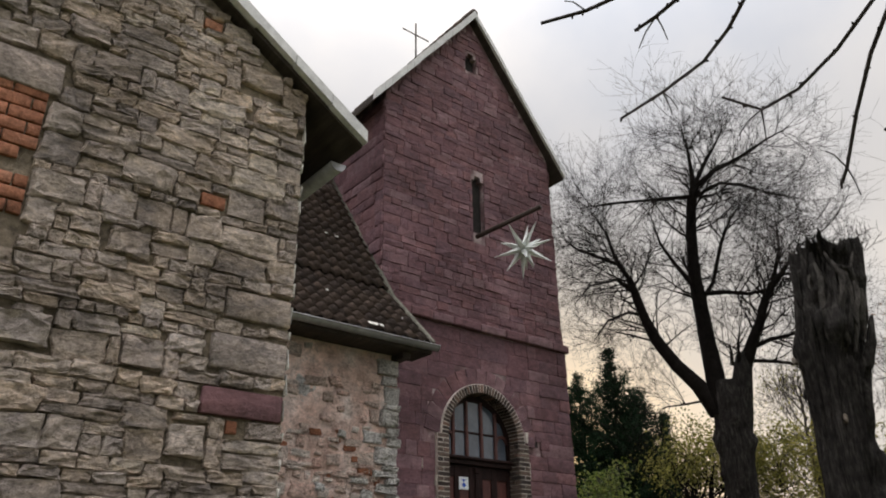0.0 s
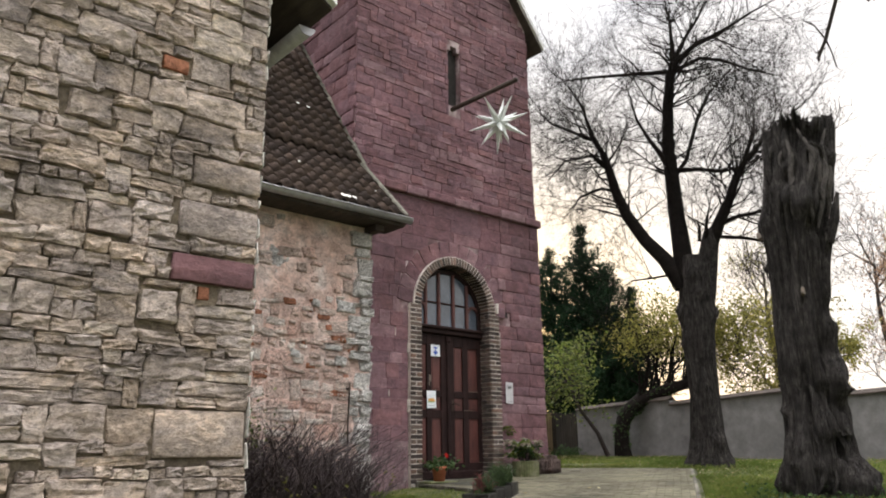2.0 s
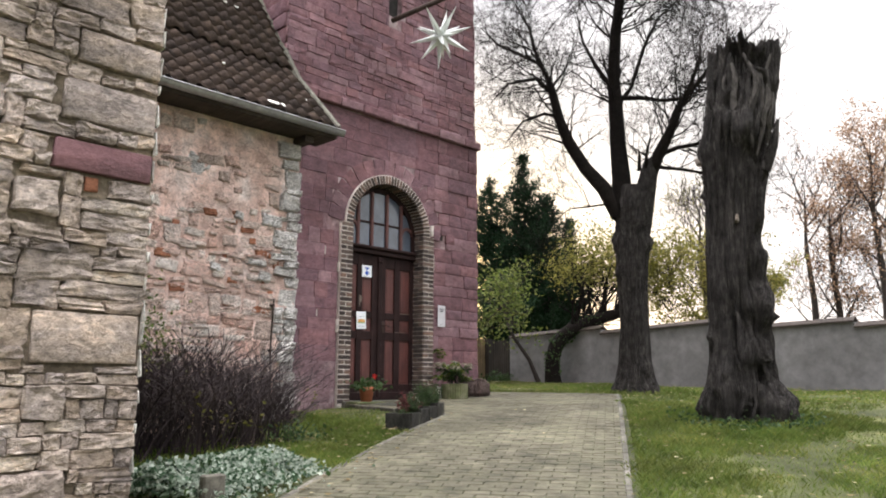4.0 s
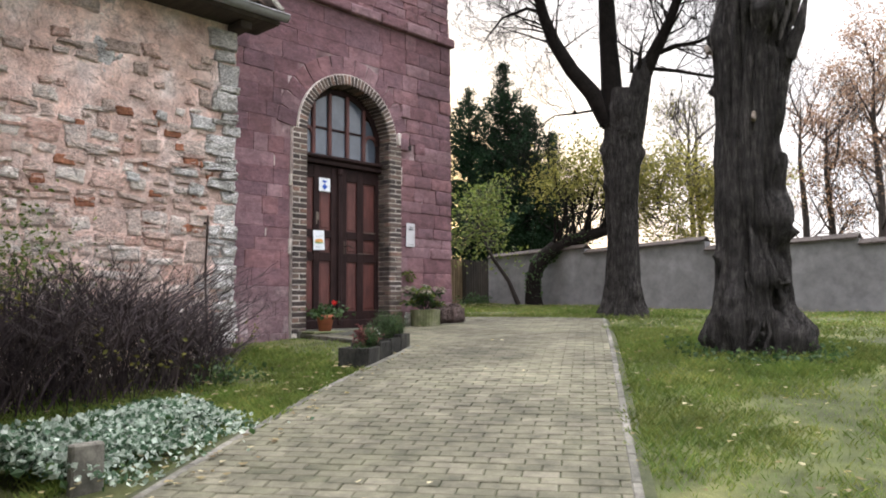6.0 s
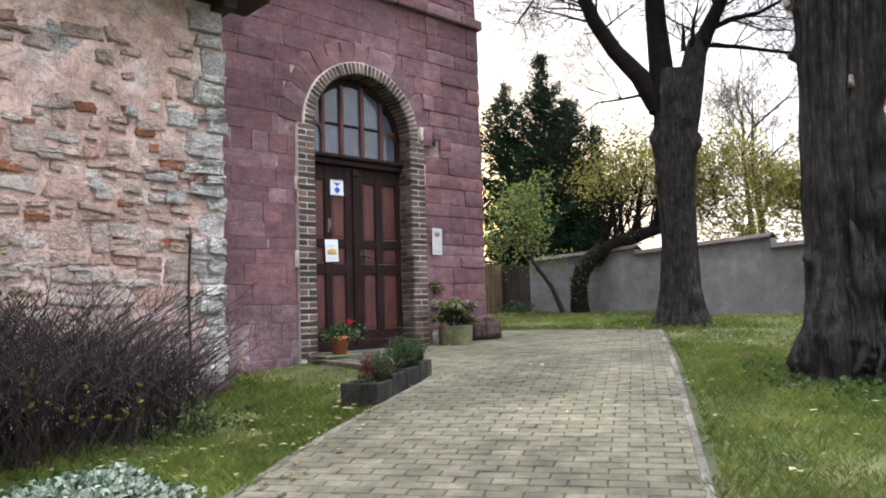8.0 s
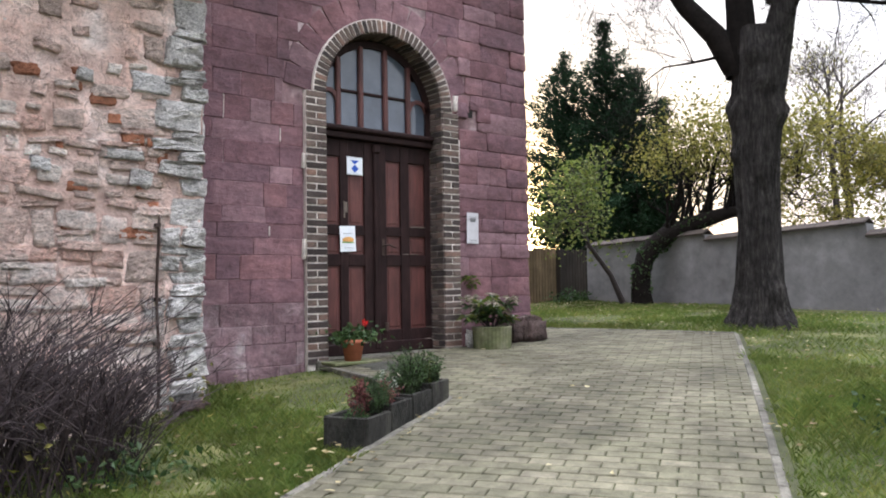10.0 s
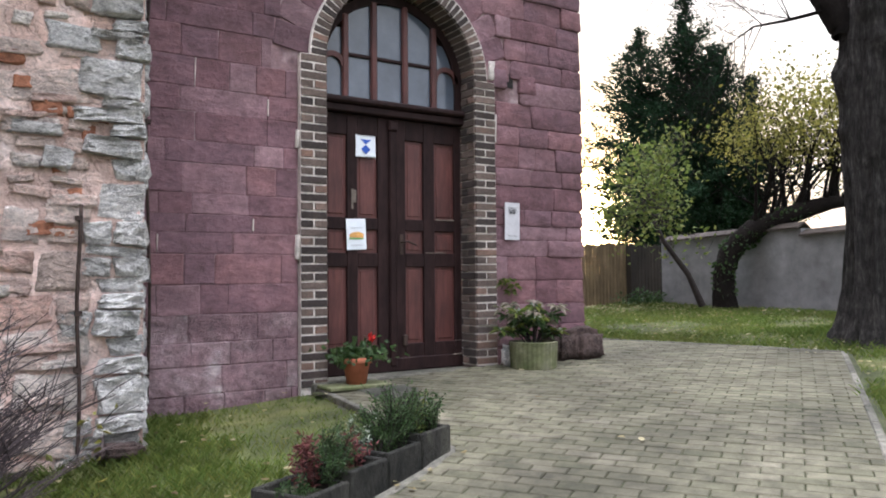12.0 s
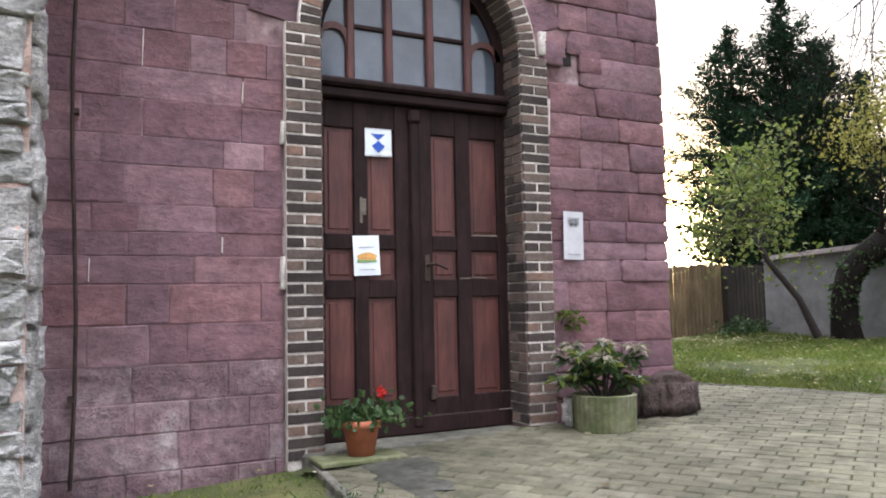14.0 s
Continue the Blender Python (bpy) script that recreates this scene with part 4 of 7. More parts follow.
for i, (xa, xb) in enumerate(cols):
    spans = [(3.776, 4.20), (4.20, 4.80)] if 0 < i < 4 else [(3.776, 4.45)]
    for za, zb in spans:
        x0, x1 = xa + 0.01, xb - 0.01
        pts = [(x0, za), (x1, za)]
        for k in range(7):
            x = x1 + (x0 - x1) * k / 6
            pts.append((x, min(zb, SPRING + math.sqrt(max(0.0, (R_IN - 0.04) ** 2 - (x - DOOR_X) ** 2)))))
        bm = bmesh.new()
        f = [bm.verts.new((x, DY + 0.012, z)) for x, z in pts]
        g = [bm.verts.new((x, DY + 0.018, z)) for x, z in pts]
        bm.faces.new(f)
        bm.faces.new(g[::-1])
        for k in range(len(pts)):
            bm.faces.new((f[k], g[k], g[(k + 1) % len(pts)], f[(k + 1) % len(pts)]))
        bmesh.ops.recalc_face_normals(bm, faces=bm.faces[:])
        part("pane", local(fan, bm), "pane", fan)

# notices and plaque
def sheet(name, label, x, z, w, h, tilt, y, marks, mat="paper"):
    s = thing(name, label, "notice" if mat == "paper" else "plaque", (x, y, z))
    s.rotation_euler = (0, radians(tilt), 0)
    n = 8
    vs, fs = [], []
    for d in (0.0, 0.0016):
        for j in range(n + 1):
            for i in range(3):
                u, v = i / 2, j / n
                vs.append(((u - 0.5) * w, d - 0.004 * math.sin(math.pi * v) * (mat == "paper") - 0.006 * (v < 0.2) * (u > 0.6) * (mat == "paper"), (v - 0.5) * h))
    m = 3 * (n + 1)
    for j in range(n):
        for i in range(2):
            k = j * 3 + i
            fs += [(k, k + 1, k + 4, k + 3), (m + k + 1, m + k, m + k + 3, m + k + 4)]
    edge = [i for i in range(3)] + [j * 3 + 2 for j in range(1, n + 1)] + [n * 3 + 1, n * 3] + [j * 3 for j in range(n - 1, 0, -1)]
    fs += [(edge[(k + 1) % len(edge)], edge[k], m + edge[k], m + edge[(k + 1) % len(edge)]) for k in range(len(edge))]
    put("sheet", mesh_of("sheet", vs, fs, mat), s)
    for mname, mmat, poly in marks:
        k = len(poly)
        v = [((a - 0.5) * w, -0.0075, (b - 0.5) * h) for a, b in poly] + [((a - 0.5) * w, -0.0055, (b - 0.5) * h) for a, b in poly]
        put(mname, mesh_of(mname, v, [tuple(range(k)), tuple(range(2 * k - 1, k - 1, -1))] + [(i, k + i, k + (i + 1) % k, (i + 1) % k) for i in range(k)], mmat), s)
    return s


bar = lambda a, b, c, h=0.02: [(a, c), (b, c), (b, c + h), (a, c + h)]
shield = [("emblem", "blue", [(0.5, 0.12), (0.74, 0.36), (0.5, 0.56), (0.26, 0.36)]), ("emblem", "blue", [(0.5, 0.58), (0.76, 0.80), (0.24, 0.80)]), ("border", "ink", bar(0.02, 0.98, 0.965, 0.015)), ("border", "ink", bar(0.02, 0.98, 0.02, 0.015))]
sheet("shield_sign", "small white sign with a blue shield emblem on the church door", 9.168, 3.335, 0.21, 0.21, 0, DY - 0.006, shield)
flyer = [("picture", "print_warm", [(0.15, 0.40), (0.85, 0.38), (0.88, 0.50), (0.62, 0.58), (0.35, 0.56), (0.14, 0.50)]), ("picture", "print_green", [(0.12, 0.33), (0.88, 0.33), (0.86, 0.375), (0.14, 0.395)])] + [("text_bar", "ink", bar(0.2, 0.8, c, 0.012)) for c in (0.70, 0.14)]
sheet("door_flyer", "white paper flyer with a colourful picture taped to the door", 9.062, 2.49, 0.203, 0.292, -2, DY - 0.012, flyer)
lines = [("text_bar", "ink", bar(0.18 + 0.03 * (i % 3), 0.8 - 0.05 * (i % 2), 0.86 - 0.028 * i, 0.010)) for i in range(6)] + [("text_bar", "ink", bar(0.3, 0.46, 0.70, 0.06)), ("text_bar", "ink", bar(0.54, 0.64, 0.70, 0.06)), ("text_bar", "ink", bar(0.2, 0.8, 0.10, 0.012))]
sheet("wall_plaque", "pale grey inscribed plaque fixed to the red stone wall", 10.73, 2.65, 0.19, 0.385, 1, TOW_Y - 0.062, lines, "plaque")

# hanging star on its pole
STAR = Vector((9.61, 9.29, 7.34))
pole = thing("star_pole", "rusty iron pole jutting from the slit window", "pole", (9.5, 10.5, 7.95))
vs, fs = [], []
tube(vs, fs, [(0.0, 0.0, 0.05), (0.33, -1.5, 0.22)], [0.048, 0.044], 8)
put("bar", mesh_of("bar", vs, fs, "iron", True), pole)
star = thing("hanging_star", "many-pointed greyish white paper star hanging from the pole", "star", STAR)
bm = bmesh.new()
bmesh.ops.create_icosphere(bm, subdivisions=2, radius=0.1)
part("core", bm, "star", star)
rng = random.Random(11)
n = 25
for i in range(n):
    z = 1 - 2 * (i + 0.5) / n
    a = i * 2.399963
    d = Vector((math.sqrt(1 - z * z) * math.cos(a), math.sqrt(1 - z * z) * math.sin(a), z))
    L = 0.36 if i % 2 else 0.50
    q = d.to_track_quat("Z", "Y").to_matrix().to_4x4()
    bm = bmesh.new()
    bmesh.ops.create_cone(bm, cap_ends=True, segments=4, radius1=0.068, radius2=0.002, depth=L, matrix=q @ Matrix.Translation((0, 0, 0.06 + L / 2)))
    part("ray", bm, "star", star)
vs, fs = [], []
tube(vs, fs, [(0.165, -0.02, 0.815), (0.16, -0.02, 0.75), (0.02, 0, 0.3), (0, 0, 0.08)], [0.006] * 4, 5)
put("cord", mesh_of("cord", vs, fs, "iron"), star)

# lightning conductors
for x, y, za, zb, bow in ((6.54, RUB_Y - 0.09, 1.0, 2.55, 0.01), (7.14, TOW_Y - 0.07, 1.1, 5.1, 0.02)):
    c = thing("lightning_conductor", "thin dark iron conductor rod on the wall", "rod", (x, y, za))
    vs, fs = [], []
    tube(vs, fs, [(bow * math.sin(k), 0, (zb - za) * k / 8) for k in range(9)], [0.012] * 9, 6)
    put("rod", mesh_of("rod", vs, fs, "iron", True), c)
    for k in (0.5, (zb - za) * 0.55, zb - za - 0.1):
        bm = bmesh.new()
        box(bm, -0.02, 0.02, -0.012, 0.14, k, k + 0.03)
        part("clip", bm, "iron", c)


# ---- trees ----
def trunk_mesh(name, levels, sides, seed, ridge=0.10, gnarl=(), jag=0.0, hollow=0.0, parent=None, mat="bark", label="", furrow=0.06):
    """A bark-ridged trunk from levels (x, y, z, radius); gnarl: (x, y, z, reach, push) lumps (+) or hollows (-)."""
    vs, fs = [], []
    steps = []
    for (a, b) in zip(levels, levels[1:]):
        n = max(2, int((b[2] - a[2]) / 0.07))
        steps += [tuple(p + (q - p) * i / n for p, q in zip(a, b)) for i in range(n)]
    steps.append(levels[-1])
    for j, (x, y, z, r) in enumerate(steps):
        for i in range(sides):
            t = 2 * math.pi * i / sides
            c, s = math.cos(t), math.sin(t)
            k = 1 + ridge * (1 - 2 * abs(noise.noise((c * 2.6, s * 2.6, z * 0.35 + seed)))) + 0.5 * ridge * noise.noise((c * 7, s * 7, z * 0.8 + seed)) + 0.35 * ridge * noise.noise((c * 16, s * 16, z * 2.2 + seed))
            groove = abs(noise.noise((c * 3.4 + 0.25 * z, s * 3.4, z * 0.22 + seed * 2)))
            fine_groove = abs(noise.noise((c * 9.0, s * 9.0, z * 0.5 + seed * 3)))
            k -= furrow * (max(0, 1 - groove * 7) + 0.55 * max(0, 1 - fine_groove * 5))
            p = Vector((x + r * k * c, y + r * k * s, z))
            for gx, gy, gz, reach, push in gnarl:
                d = (p - Vector((gx, gy, gz))).length / reach
                if d < 1:
                    w = (1 - d * d) ** 2
                    p += push * w * Vector((c, s, 0)) * (1 + 0.6 * noise.noise(p * 9))
            if jag and j > len(steps) - 6:
                p.z += jag * (noise.noise((c * 2.2 + seed, s * 2.2, 3.0)) + 0.9 * noise.noise((c * 7, s * 7, 1.0)) + 0.6 * noise.noise((c * 19, s * 19, 1.0))) * (j - len(steps) + 6) / 5
            vs.append(tuple(p))
    for j in range(len(steps) - 1):
        for i in range(sides):
            a, b = j * sides + i, j * sides + (i + 1) % sides
            fs.append((a, b, b + sides, a + sides))
    if hollow:
        x, y, z, r = levels[-1]
        rim = (len(steps) - 1) * sides
        for d, q in ((0.06, 0.82), (0.35, 0.62), (hollow, 0.3)):
            b = len(vs)
            vs += [(x + (Vector(vs[rim + i]).x - x) * q, y + (Vector(vs[rim + i]).y - y) * q, vs[rim + i][2] - d + 0.08 * noise.noise((i * 0.4, d * 9, seed))) for i in range(sides)]
            last = b - sides if d != 0.06 else rim
            for i in range(sides):
                fs.append((last + i, last + (i + 1) % sides, b + (i + 1) % sides, b + i))
        fs.append(tuple(len(vs) - sides + i for i in range(sides)))
    return put(name, mesh_of(name, vs, fs, mat, True), parent, label)


def grow(vs, fs, rng, p, d, length, r, level, tips, lift=0.25, wander=0.35, kids=(5, 5, 4), thin=0.004):
    """A wandering branch with side branches, level by level."""
    n = 5 if level < 2 else 4
    pts, rad = [Vector(p)], [r]
    d = Vector(d).normalized()
    for i in range(n):
        d = (d + wander * Vector((rng.uniform(-1, 1), rng.uniform(-1, 1), rng.uniform(-0.7, 0.9))) * 0.6 + Vector((0, 0, lift * 0.25))).normalized()
        pts.append(pts[-1] + d * length / n)
        rad.append(max(thin, r * (1 - 0.8 * (i + 1) / n)))
    tube(vs, fs, pts, rad, (6, 5, 4, 3, 3)[min(level, 4)])
    if level >= len(kids):
        tips.append((pts[-1], d))
        return
    for k in range(kids[level]):
        t = rng.uniform(0.25, 1.0)
        i = min(int(t * n), n - 1)
        q = pts[i] + (pts[i + 1] - pts[i]) * (t * n - i)
        side = d.orthogonal().normalized()
        side.rotate(Matrix.Rotation(rng.uniform(0, 2 * math.pi), 3, d))
        nd = ((pts[i + 1] - pts[i]).normalized() * rng.uniform(0.4, 0.9) + side * rng.uniform(0.6, 1.0)).normalized()
        grow(vs, fs, rng, q, nd, length * rng.uniform(0.4, 0.68), max(thin, rad[i] * rng.uniform(0.4, 0.6)), level + 1, tips, lift, wander, kids, thin)


def leaves(name, spots, size, mat, parent, seed, aspect=0.6, label=""):
    """One leaf a spot: a folded four-cornered blade, at a random slant."""
    rng = random.Random(seed)
    vs, fs = [], []
    for p in spots:
        a = Vector((rng.gauss(0, 1), rng.gauss(0, 1), rng.gauss(0, 0.7))).normalized()
        b = a.cross(Vector((rng.gauss(0, 1), rng.gauss(0, 1), rng.gauss(0, 1)))).normalized()
        c = a.cross(b)
        s = size * rng.uniform(0.6, 1.3)
        k = len(vs)
        p = Vector(p)
        vs += [tuple(p), tuple(p + s * 0.5 * a + s * aspect * 0.5 * b + 0.12 * s * c), tuple(p + s * a), tuple(p + s * 0.5 * a - s * aspect * 0.5 * b + 0.12 * s * c)]
        fs += [(k, k + 1, k + 2), (k, k + 2, k + 3)]
    return put(name, mesh_of(name, vs, fs, mat), parent, label)


def near_spots(rng, tips, each, spread):
    return [t + Vector((rng.gauss(0, spread), rng.gauss(0, spread), rng.gauss(0, spread))) for t, _ in tips for _ in range(each)]


# big bare tree
RIGHT, DEEP = Vector((0.523, -0.852, 0)), Vector((0.852, 0.523, 0))
TREE = Vector((14.86, 8.94, 0))
at_tree = lambda r, d, z: TREE + RIGHT * r + DEEP * d + Vector((0, 0, z))
tree = thing("bare_lime_tree", "tall bare lime tree with a thick burled trunk", "tree", (0, 0, 0))
lv = [(*at_tree(r, 0, 0).xy, z, girth) for r, z, girth in ((0.05, 1.15, 0.46), (0.05, 1.45, 0.37), (0.06, 1.9, 0.30), (0.08, 2.7, 0.262), (0.07, 3.4, 0.275), (0.08, 3.9, 0.30), (0.11, 4.35, 0.315), (0.12, 4.8, 0.31), (0.12, 5.2, 0.30), (0.10, 5.6, 0.26))]
knobs = [(*at_tree(r, d, 0).xy, z, reach, push) for r, d, z, reach, push in ((-0.33, -0.1, 4.4, 0.3, 0.10), (0.42, -0.1, 4.35, 0.26, 0.09), (0.28, -0.25, 1.75, 0.25, 0.10), (0.42, -0.2, 1.25, 0.4, 0.12), (-0.42, -0.2, 1.25, 0.4, 0.10), (0.1, -0.3, 5.2, 0.3, 0.06), (-0.28, -0.15, 3.75, 0.2, 0.08), (0.05, -0.32, 3.2, 0.3, -0.05), (0.2, -0.3, 4.8, 0.22, 0.06))]
lime_trunk = trunk_mesh("trunk", lv, 96, 3.0, 0.13, knobs, parent=tree, furrow=0.10)
vs, fs, tips = [], [], []
rng = random.Random(101)
BOUGHS = [  # across, deep and up; then girths
    ([(-0.08, 0, 4.9), (-0.07, 0, 5.74), (-0.11, 0.05, 6.56), (-0.13, 0, 7.4), (-0.15, 0.05, 8.16), (-0.07, 0, 9.14), (0.05, 0, 9.9), (0.18, 0, 10.23)], (0.27, 0.235, 0.20, 0.18, 0.16, 0.14, 0.13, 0.11)),
    ([(0.18, 0, 10.23), (0.66, -0.1, 10.55), (1.28, 0.1, 10.89), (1.89, 0, 11.17), (2.45, 0, 11.4)], (0.085, 0.065, 0.05, 0.03, 0.012)),
    ([(0.16, 0, 10.2), (0.16, 0.1, 10.7), (0.16, 0, 11.3), (0.08, 0, 12.1)], (0.08, 0.06, 0.04, 0.012)),
    ([(0.19, 0, 10.34), (0.5, 0.2, 10.98), (0.8, 0.2, 11.4), (1.07, 0.1, 11.9)], (0.07, 0.05, 0.035, 0.012)),
    ([(-0.15, 0, 5.05), (-0.43, 0, 5.57), (-0.82, 0.05, 6.07), (-1.16, 0.1, 6.68), (-1.36, 0.1, 7.23), (-1.51, 0.1, 7.91), (-1.59, 0.1, 8.25)], (0.235, 0.19, 0.165, 0.15, 0.13, 0.11, 0.09)),
    ([(-1.55, 0.1, 8.13), (-1.77, 0.1, 8.61), (-2.22, 0.2, 8.91), (-2.74, 0.2, 9.22), (-3.15, 0.2, 9.69)], (0.075, 0.06, 0.045, 0.03, 0.012)),
    ([(-1.77, 0.1, 8.55), (-1.87, -0.1, 8.9), (-1.98, 0, 9.44), (-2.36, 0, 10.21)], (0.06, 0.05, 0.035, 0.012)),
    ([(-1.51, 0.1, 7.9), (-1.85, -0.1, 8.17), (-2.48, 0, 8.15), (-2.92, 0.1, 7.76)], (0.06, 0.045, 0.03, 0.01)),
    ([(-1.36, 0.1, 7.3), (-1.7, 0.2, 7.45), (-2.2, 0.2, 7.3), (-2.6, 0.2, 6.8)], (0.05, 0.04, 0.03, 0.01)),
    ([(0.06, 0, 10.02), (-0.79, 0.1, 10.15), (-1.82, 0.2, 10.3), (-2.57, 0.2, 10.31)], (0.06, 0.048, 0.034, 0.012)),
    ([(-0.14, 0, 7.72), (-0.53, -0.2, 8.32), (-0.78, -0.1, 8.91), (-0.92, -0.1, 9.73)], (0.065, 0.05, 0.035, 0.012)),
    ([(-0.01, 0, 7.6), (0.47, 0.2, 7.64), (0.92, 0.2, 7.53), (1.29, 0.1, 7.53), (1.67, 0.1, 7.69)], (0.07, 0.055, 0.045, 0.035, 0.015)),
    ([(0.55, 0, 5.9), (0.72, -0.05, 6.25), (0.98, -0.1, 6.74), (1.17, -0.1, 7.23), (1.39, 0, 7.62), (1.64, 0, 7.85), (2.1, 0.1, 8.5)], (0.18, 0.15, 0.12, 0.10, 0.08, 0.06, 0.015)),
    ([(1.39, 0, 7.62), (1.66, 0, 8.32), (1.75, 0.1, 9.1)], (0.06, 0.045, 0.012)),
    ([(0.7, 0, 6.25), (1.18, 0.2, 6.47), (1.6, 0.3, 6.55), (2.4, 0.2, 6.9)], (0.07, 0.05, 0.04, 0.012)),
    ([(0.65, 0, 6.0), (1.2, 0.3, 6.0), (2.0, 0.3, 5.8), (2.7, 0.2, 5.9)], (0.05, 0.04, 0.03, 0.012)),
    ([(0.1, 0, 10.0), (0.73, 0.1, 10.3), (1.2, 0.1, 10.16), (1.74, 0.2, 9.89), (2.36, 0.2, 9.61)], (0.06, 0.05, 0.04, 0.03, 0.012)),
    ([(-0.12, 0, 7.4), (0.21, 0.2, 7.89), (0.54, 0.1, 8.82), (0.84, 0.2, 9.43), (1.36, 0.1, 9.9)], (0.07, 0.055, 0.045, 0.03, 0.012)),
    ([(-0.25, 0, 5.15), (-0.37, -0.1, 5.22), (-0.79, 0, 5.2), (-1.17, 0, 5.18), (-1.45, 0, 5.0)], (0.04, 0.03, 0.024, 0.016, 0.006)),
    ([(0.45, -0.1, 5.9), (0.47, -0.2, 6.25), (0.55, -0.2, 6.6)], (0.06, 0.04, 0.012)),
    ([(0.3, -0.1, 5.9), (0.32, -0.2, 6.2), (0.3, -0.2, 6.35)], (0.05, 0.035, 0.015)),
]
# the second stem, cut off long ago
cut_lv = [(*at_tree(r, 0, 0).xy, z, girth) for r, z, girth in ((0.20, 4.3, 0.22), (0.30, 4.9, 0.22), (0.40, 5.4, 0.205), (0.49, 5.85, 0.18), (0.54, 6.12, 0.14))]
trunk_mesh("cut_stem", cut_lv, 64, 5.0, 0.15, [], 0.14, 0.3, lime_trunk, furrow=0.10)
for pts, rad in BOUGHS:
    vs, fs = [], []
    pts = [at_tree(*p) for p in pts]
    rad = [0.86 * r for r in rad]
    tube(vs, fs, pts, rad, 9)
    n = len(pts) - 1
    for k in range(int(15 * (0.4 + (pts[-1] - pts[0]).length / 2.5))):
        t = rng.uniform(0.42 if len(pts) > 4 and pts[0].z < 5.6 else 0.25, 1.0) * n
        i = min(int(t), n - 1)
        q = pts[i] + (pts[i + 1] - pts[i]) * (t - i)
        ax = (pts[i + 1] - pts[i]).normalized()
        if q.z < 5.0:
            continue
        side = ax.orthogonal().normalized()
        side.rotate(Matrix.Rotation(rng.uniform(0, 2 * math.pi), 3, ax))
        r0 = min(0.03, rad[i] * rng.uniform(0.25, 0.45))
        grow(vs, fs, rng, q, ax * rng.uniform(0.3, 0.9) + side, rng.uniform(0.7, 1.85), max(0.007, 0.8 * r0), 1, tips, 0.10, 0.46, (0, 8, 6), 0.0022)
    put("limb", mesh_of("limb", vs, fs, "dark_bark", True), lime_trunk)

# old pollarded trunk
stump = thing("hollow_tree_trunk", "massive hollow pollarded tree trunk with gnarled furrowed bark", "tree trunk", (0, 0, 0))
SR = Vector((0.42, -0.91, 0))
sp = lambda r, d: (10.26 + SR.x * r - SR.y * d * -1 * 0 + 0.91 * d * 1.0, 4.68 + SR.y * r + 0.42 * d)
lv = [(*sp(r, 0), z, girth) for r, z, girth in ((0.04, 0.85, 0.46), (0.03, 1.15, 0.40), (0.02, 1.5, 0.345), (0.01, 2.1, 0.325), (0.01, 3.0, 0.32), (0.03, 3.6, 0.315), (0.06, 4.1, 0.345), (0.09, 4.45, 0.385), (0.16, 4.85, 0.385), (0.22, 5.3, 0.39), (0.27, 5.74, 0.40))]
gn = [(*sp(0.03, -0.42), 4.93, 0.12, -0.18), (*sp(0.42, -0.34), 5.45, 0.2, -0.16), (*sp(0.40, -0.34), 5.2, 0.17, -0.13), (*sp(0.16, -0.42), 5.6, 0.16, -0.1), (*sp(0.15, -0.45), 4.6, 0.3, 0.12), (*sp(-0.10, -0.3), 4.75, 0.3, 0.08), (*sp(0.12, -0.45), 1.85, 0.28, 0.17), (*sp(-0.3, -0.4), 1.45, 0.45, 0.14), (*sp(0.0, -0.5), 2.2, 0.5, -0.09), (*sp(0.38, -0.2), 1.2, 0.4, 0.2), (*sp(-0.45, -0.1), 1.15, 0.35, 0.12), (*sp(0.1, -0.45), 1.1, 0.3, -0.12), (*sp(-0.42, -0.1), 4.35, 0.2, 0.1), (*sp(0.20, -0.4), 5.5, 0.3, -0.15)]
rng = random.Random(14)
for k in range(64):
    a, z = rng.uniform(0, 6.28), rng.choice([rng.uniform(4.0, 5.6), rng.uniform(4.0, 5.6), rng.uniform(1.0, 2.2), rng.uniform(2.0, 4.0)])
    gn.append((*sp(0.36 * math.cos(a) + 0.15 * max(0, z - 3.9), 0.36 * math.sin(a)), z, rng.uniform(0.10, 0.28), rng.uniform(-0.15, 0.13)))
old_trunk = trunk_mesh("trunk", lv, 200, 8.0, 0.17, gn, 0.2, 1.2, stump, furrow=0.13)
rng = random.Random(13)
front = math.atan2(-0.42, -0.91)


def strand(z0, z1, a, girth, sway, mat="dead_wood"):
    """A sinewy strand of weathered wood that climbs the bark."""
    vs, fs, pts = [], [], []
    for k in range(9):
        z = z0 + (z1 - z0) * k / 8
        lower = max(j for j in range(len(lv) - 1) if lv[j][2] <= z)
        t = (z - lv[lower][2]) / (lv[lower + 1][2] - lv[lower][2])
        x, y, r = (lv[lower][c] + (lv[lower + 1][c] - lv[lower][c]) * t for c in (0, 1, 3))
        w = a + sway * noise.noise((z * 1.7, a * 5, 2.0)) + 0.25 * sway * noise.noise((z * 6, a * 5, 4.0))
        out = r * (1.04 + 0.05 * noise.noise((z * 4, a * 3, 9.0)))
        pts.append((x + out * math.cos(w), y + out * math.sin(w), z))
    tube(vs, fs, pts, [girth * (0.35 + math.sin(math.pi * (0.1 + 0.8 * k / 8))) * rng.uniform(0.8, 1.2) for k in range(9)], 8)
    vs = [tuple(Vector(v) + 0.022 * noise.noise_vector(Vector(v) * 11)) for v in vs]
    put("wood_strand", mesh_of("wood_strand", vs, fs, mat, True), old_trunk, "sinewy strand of grey wood")


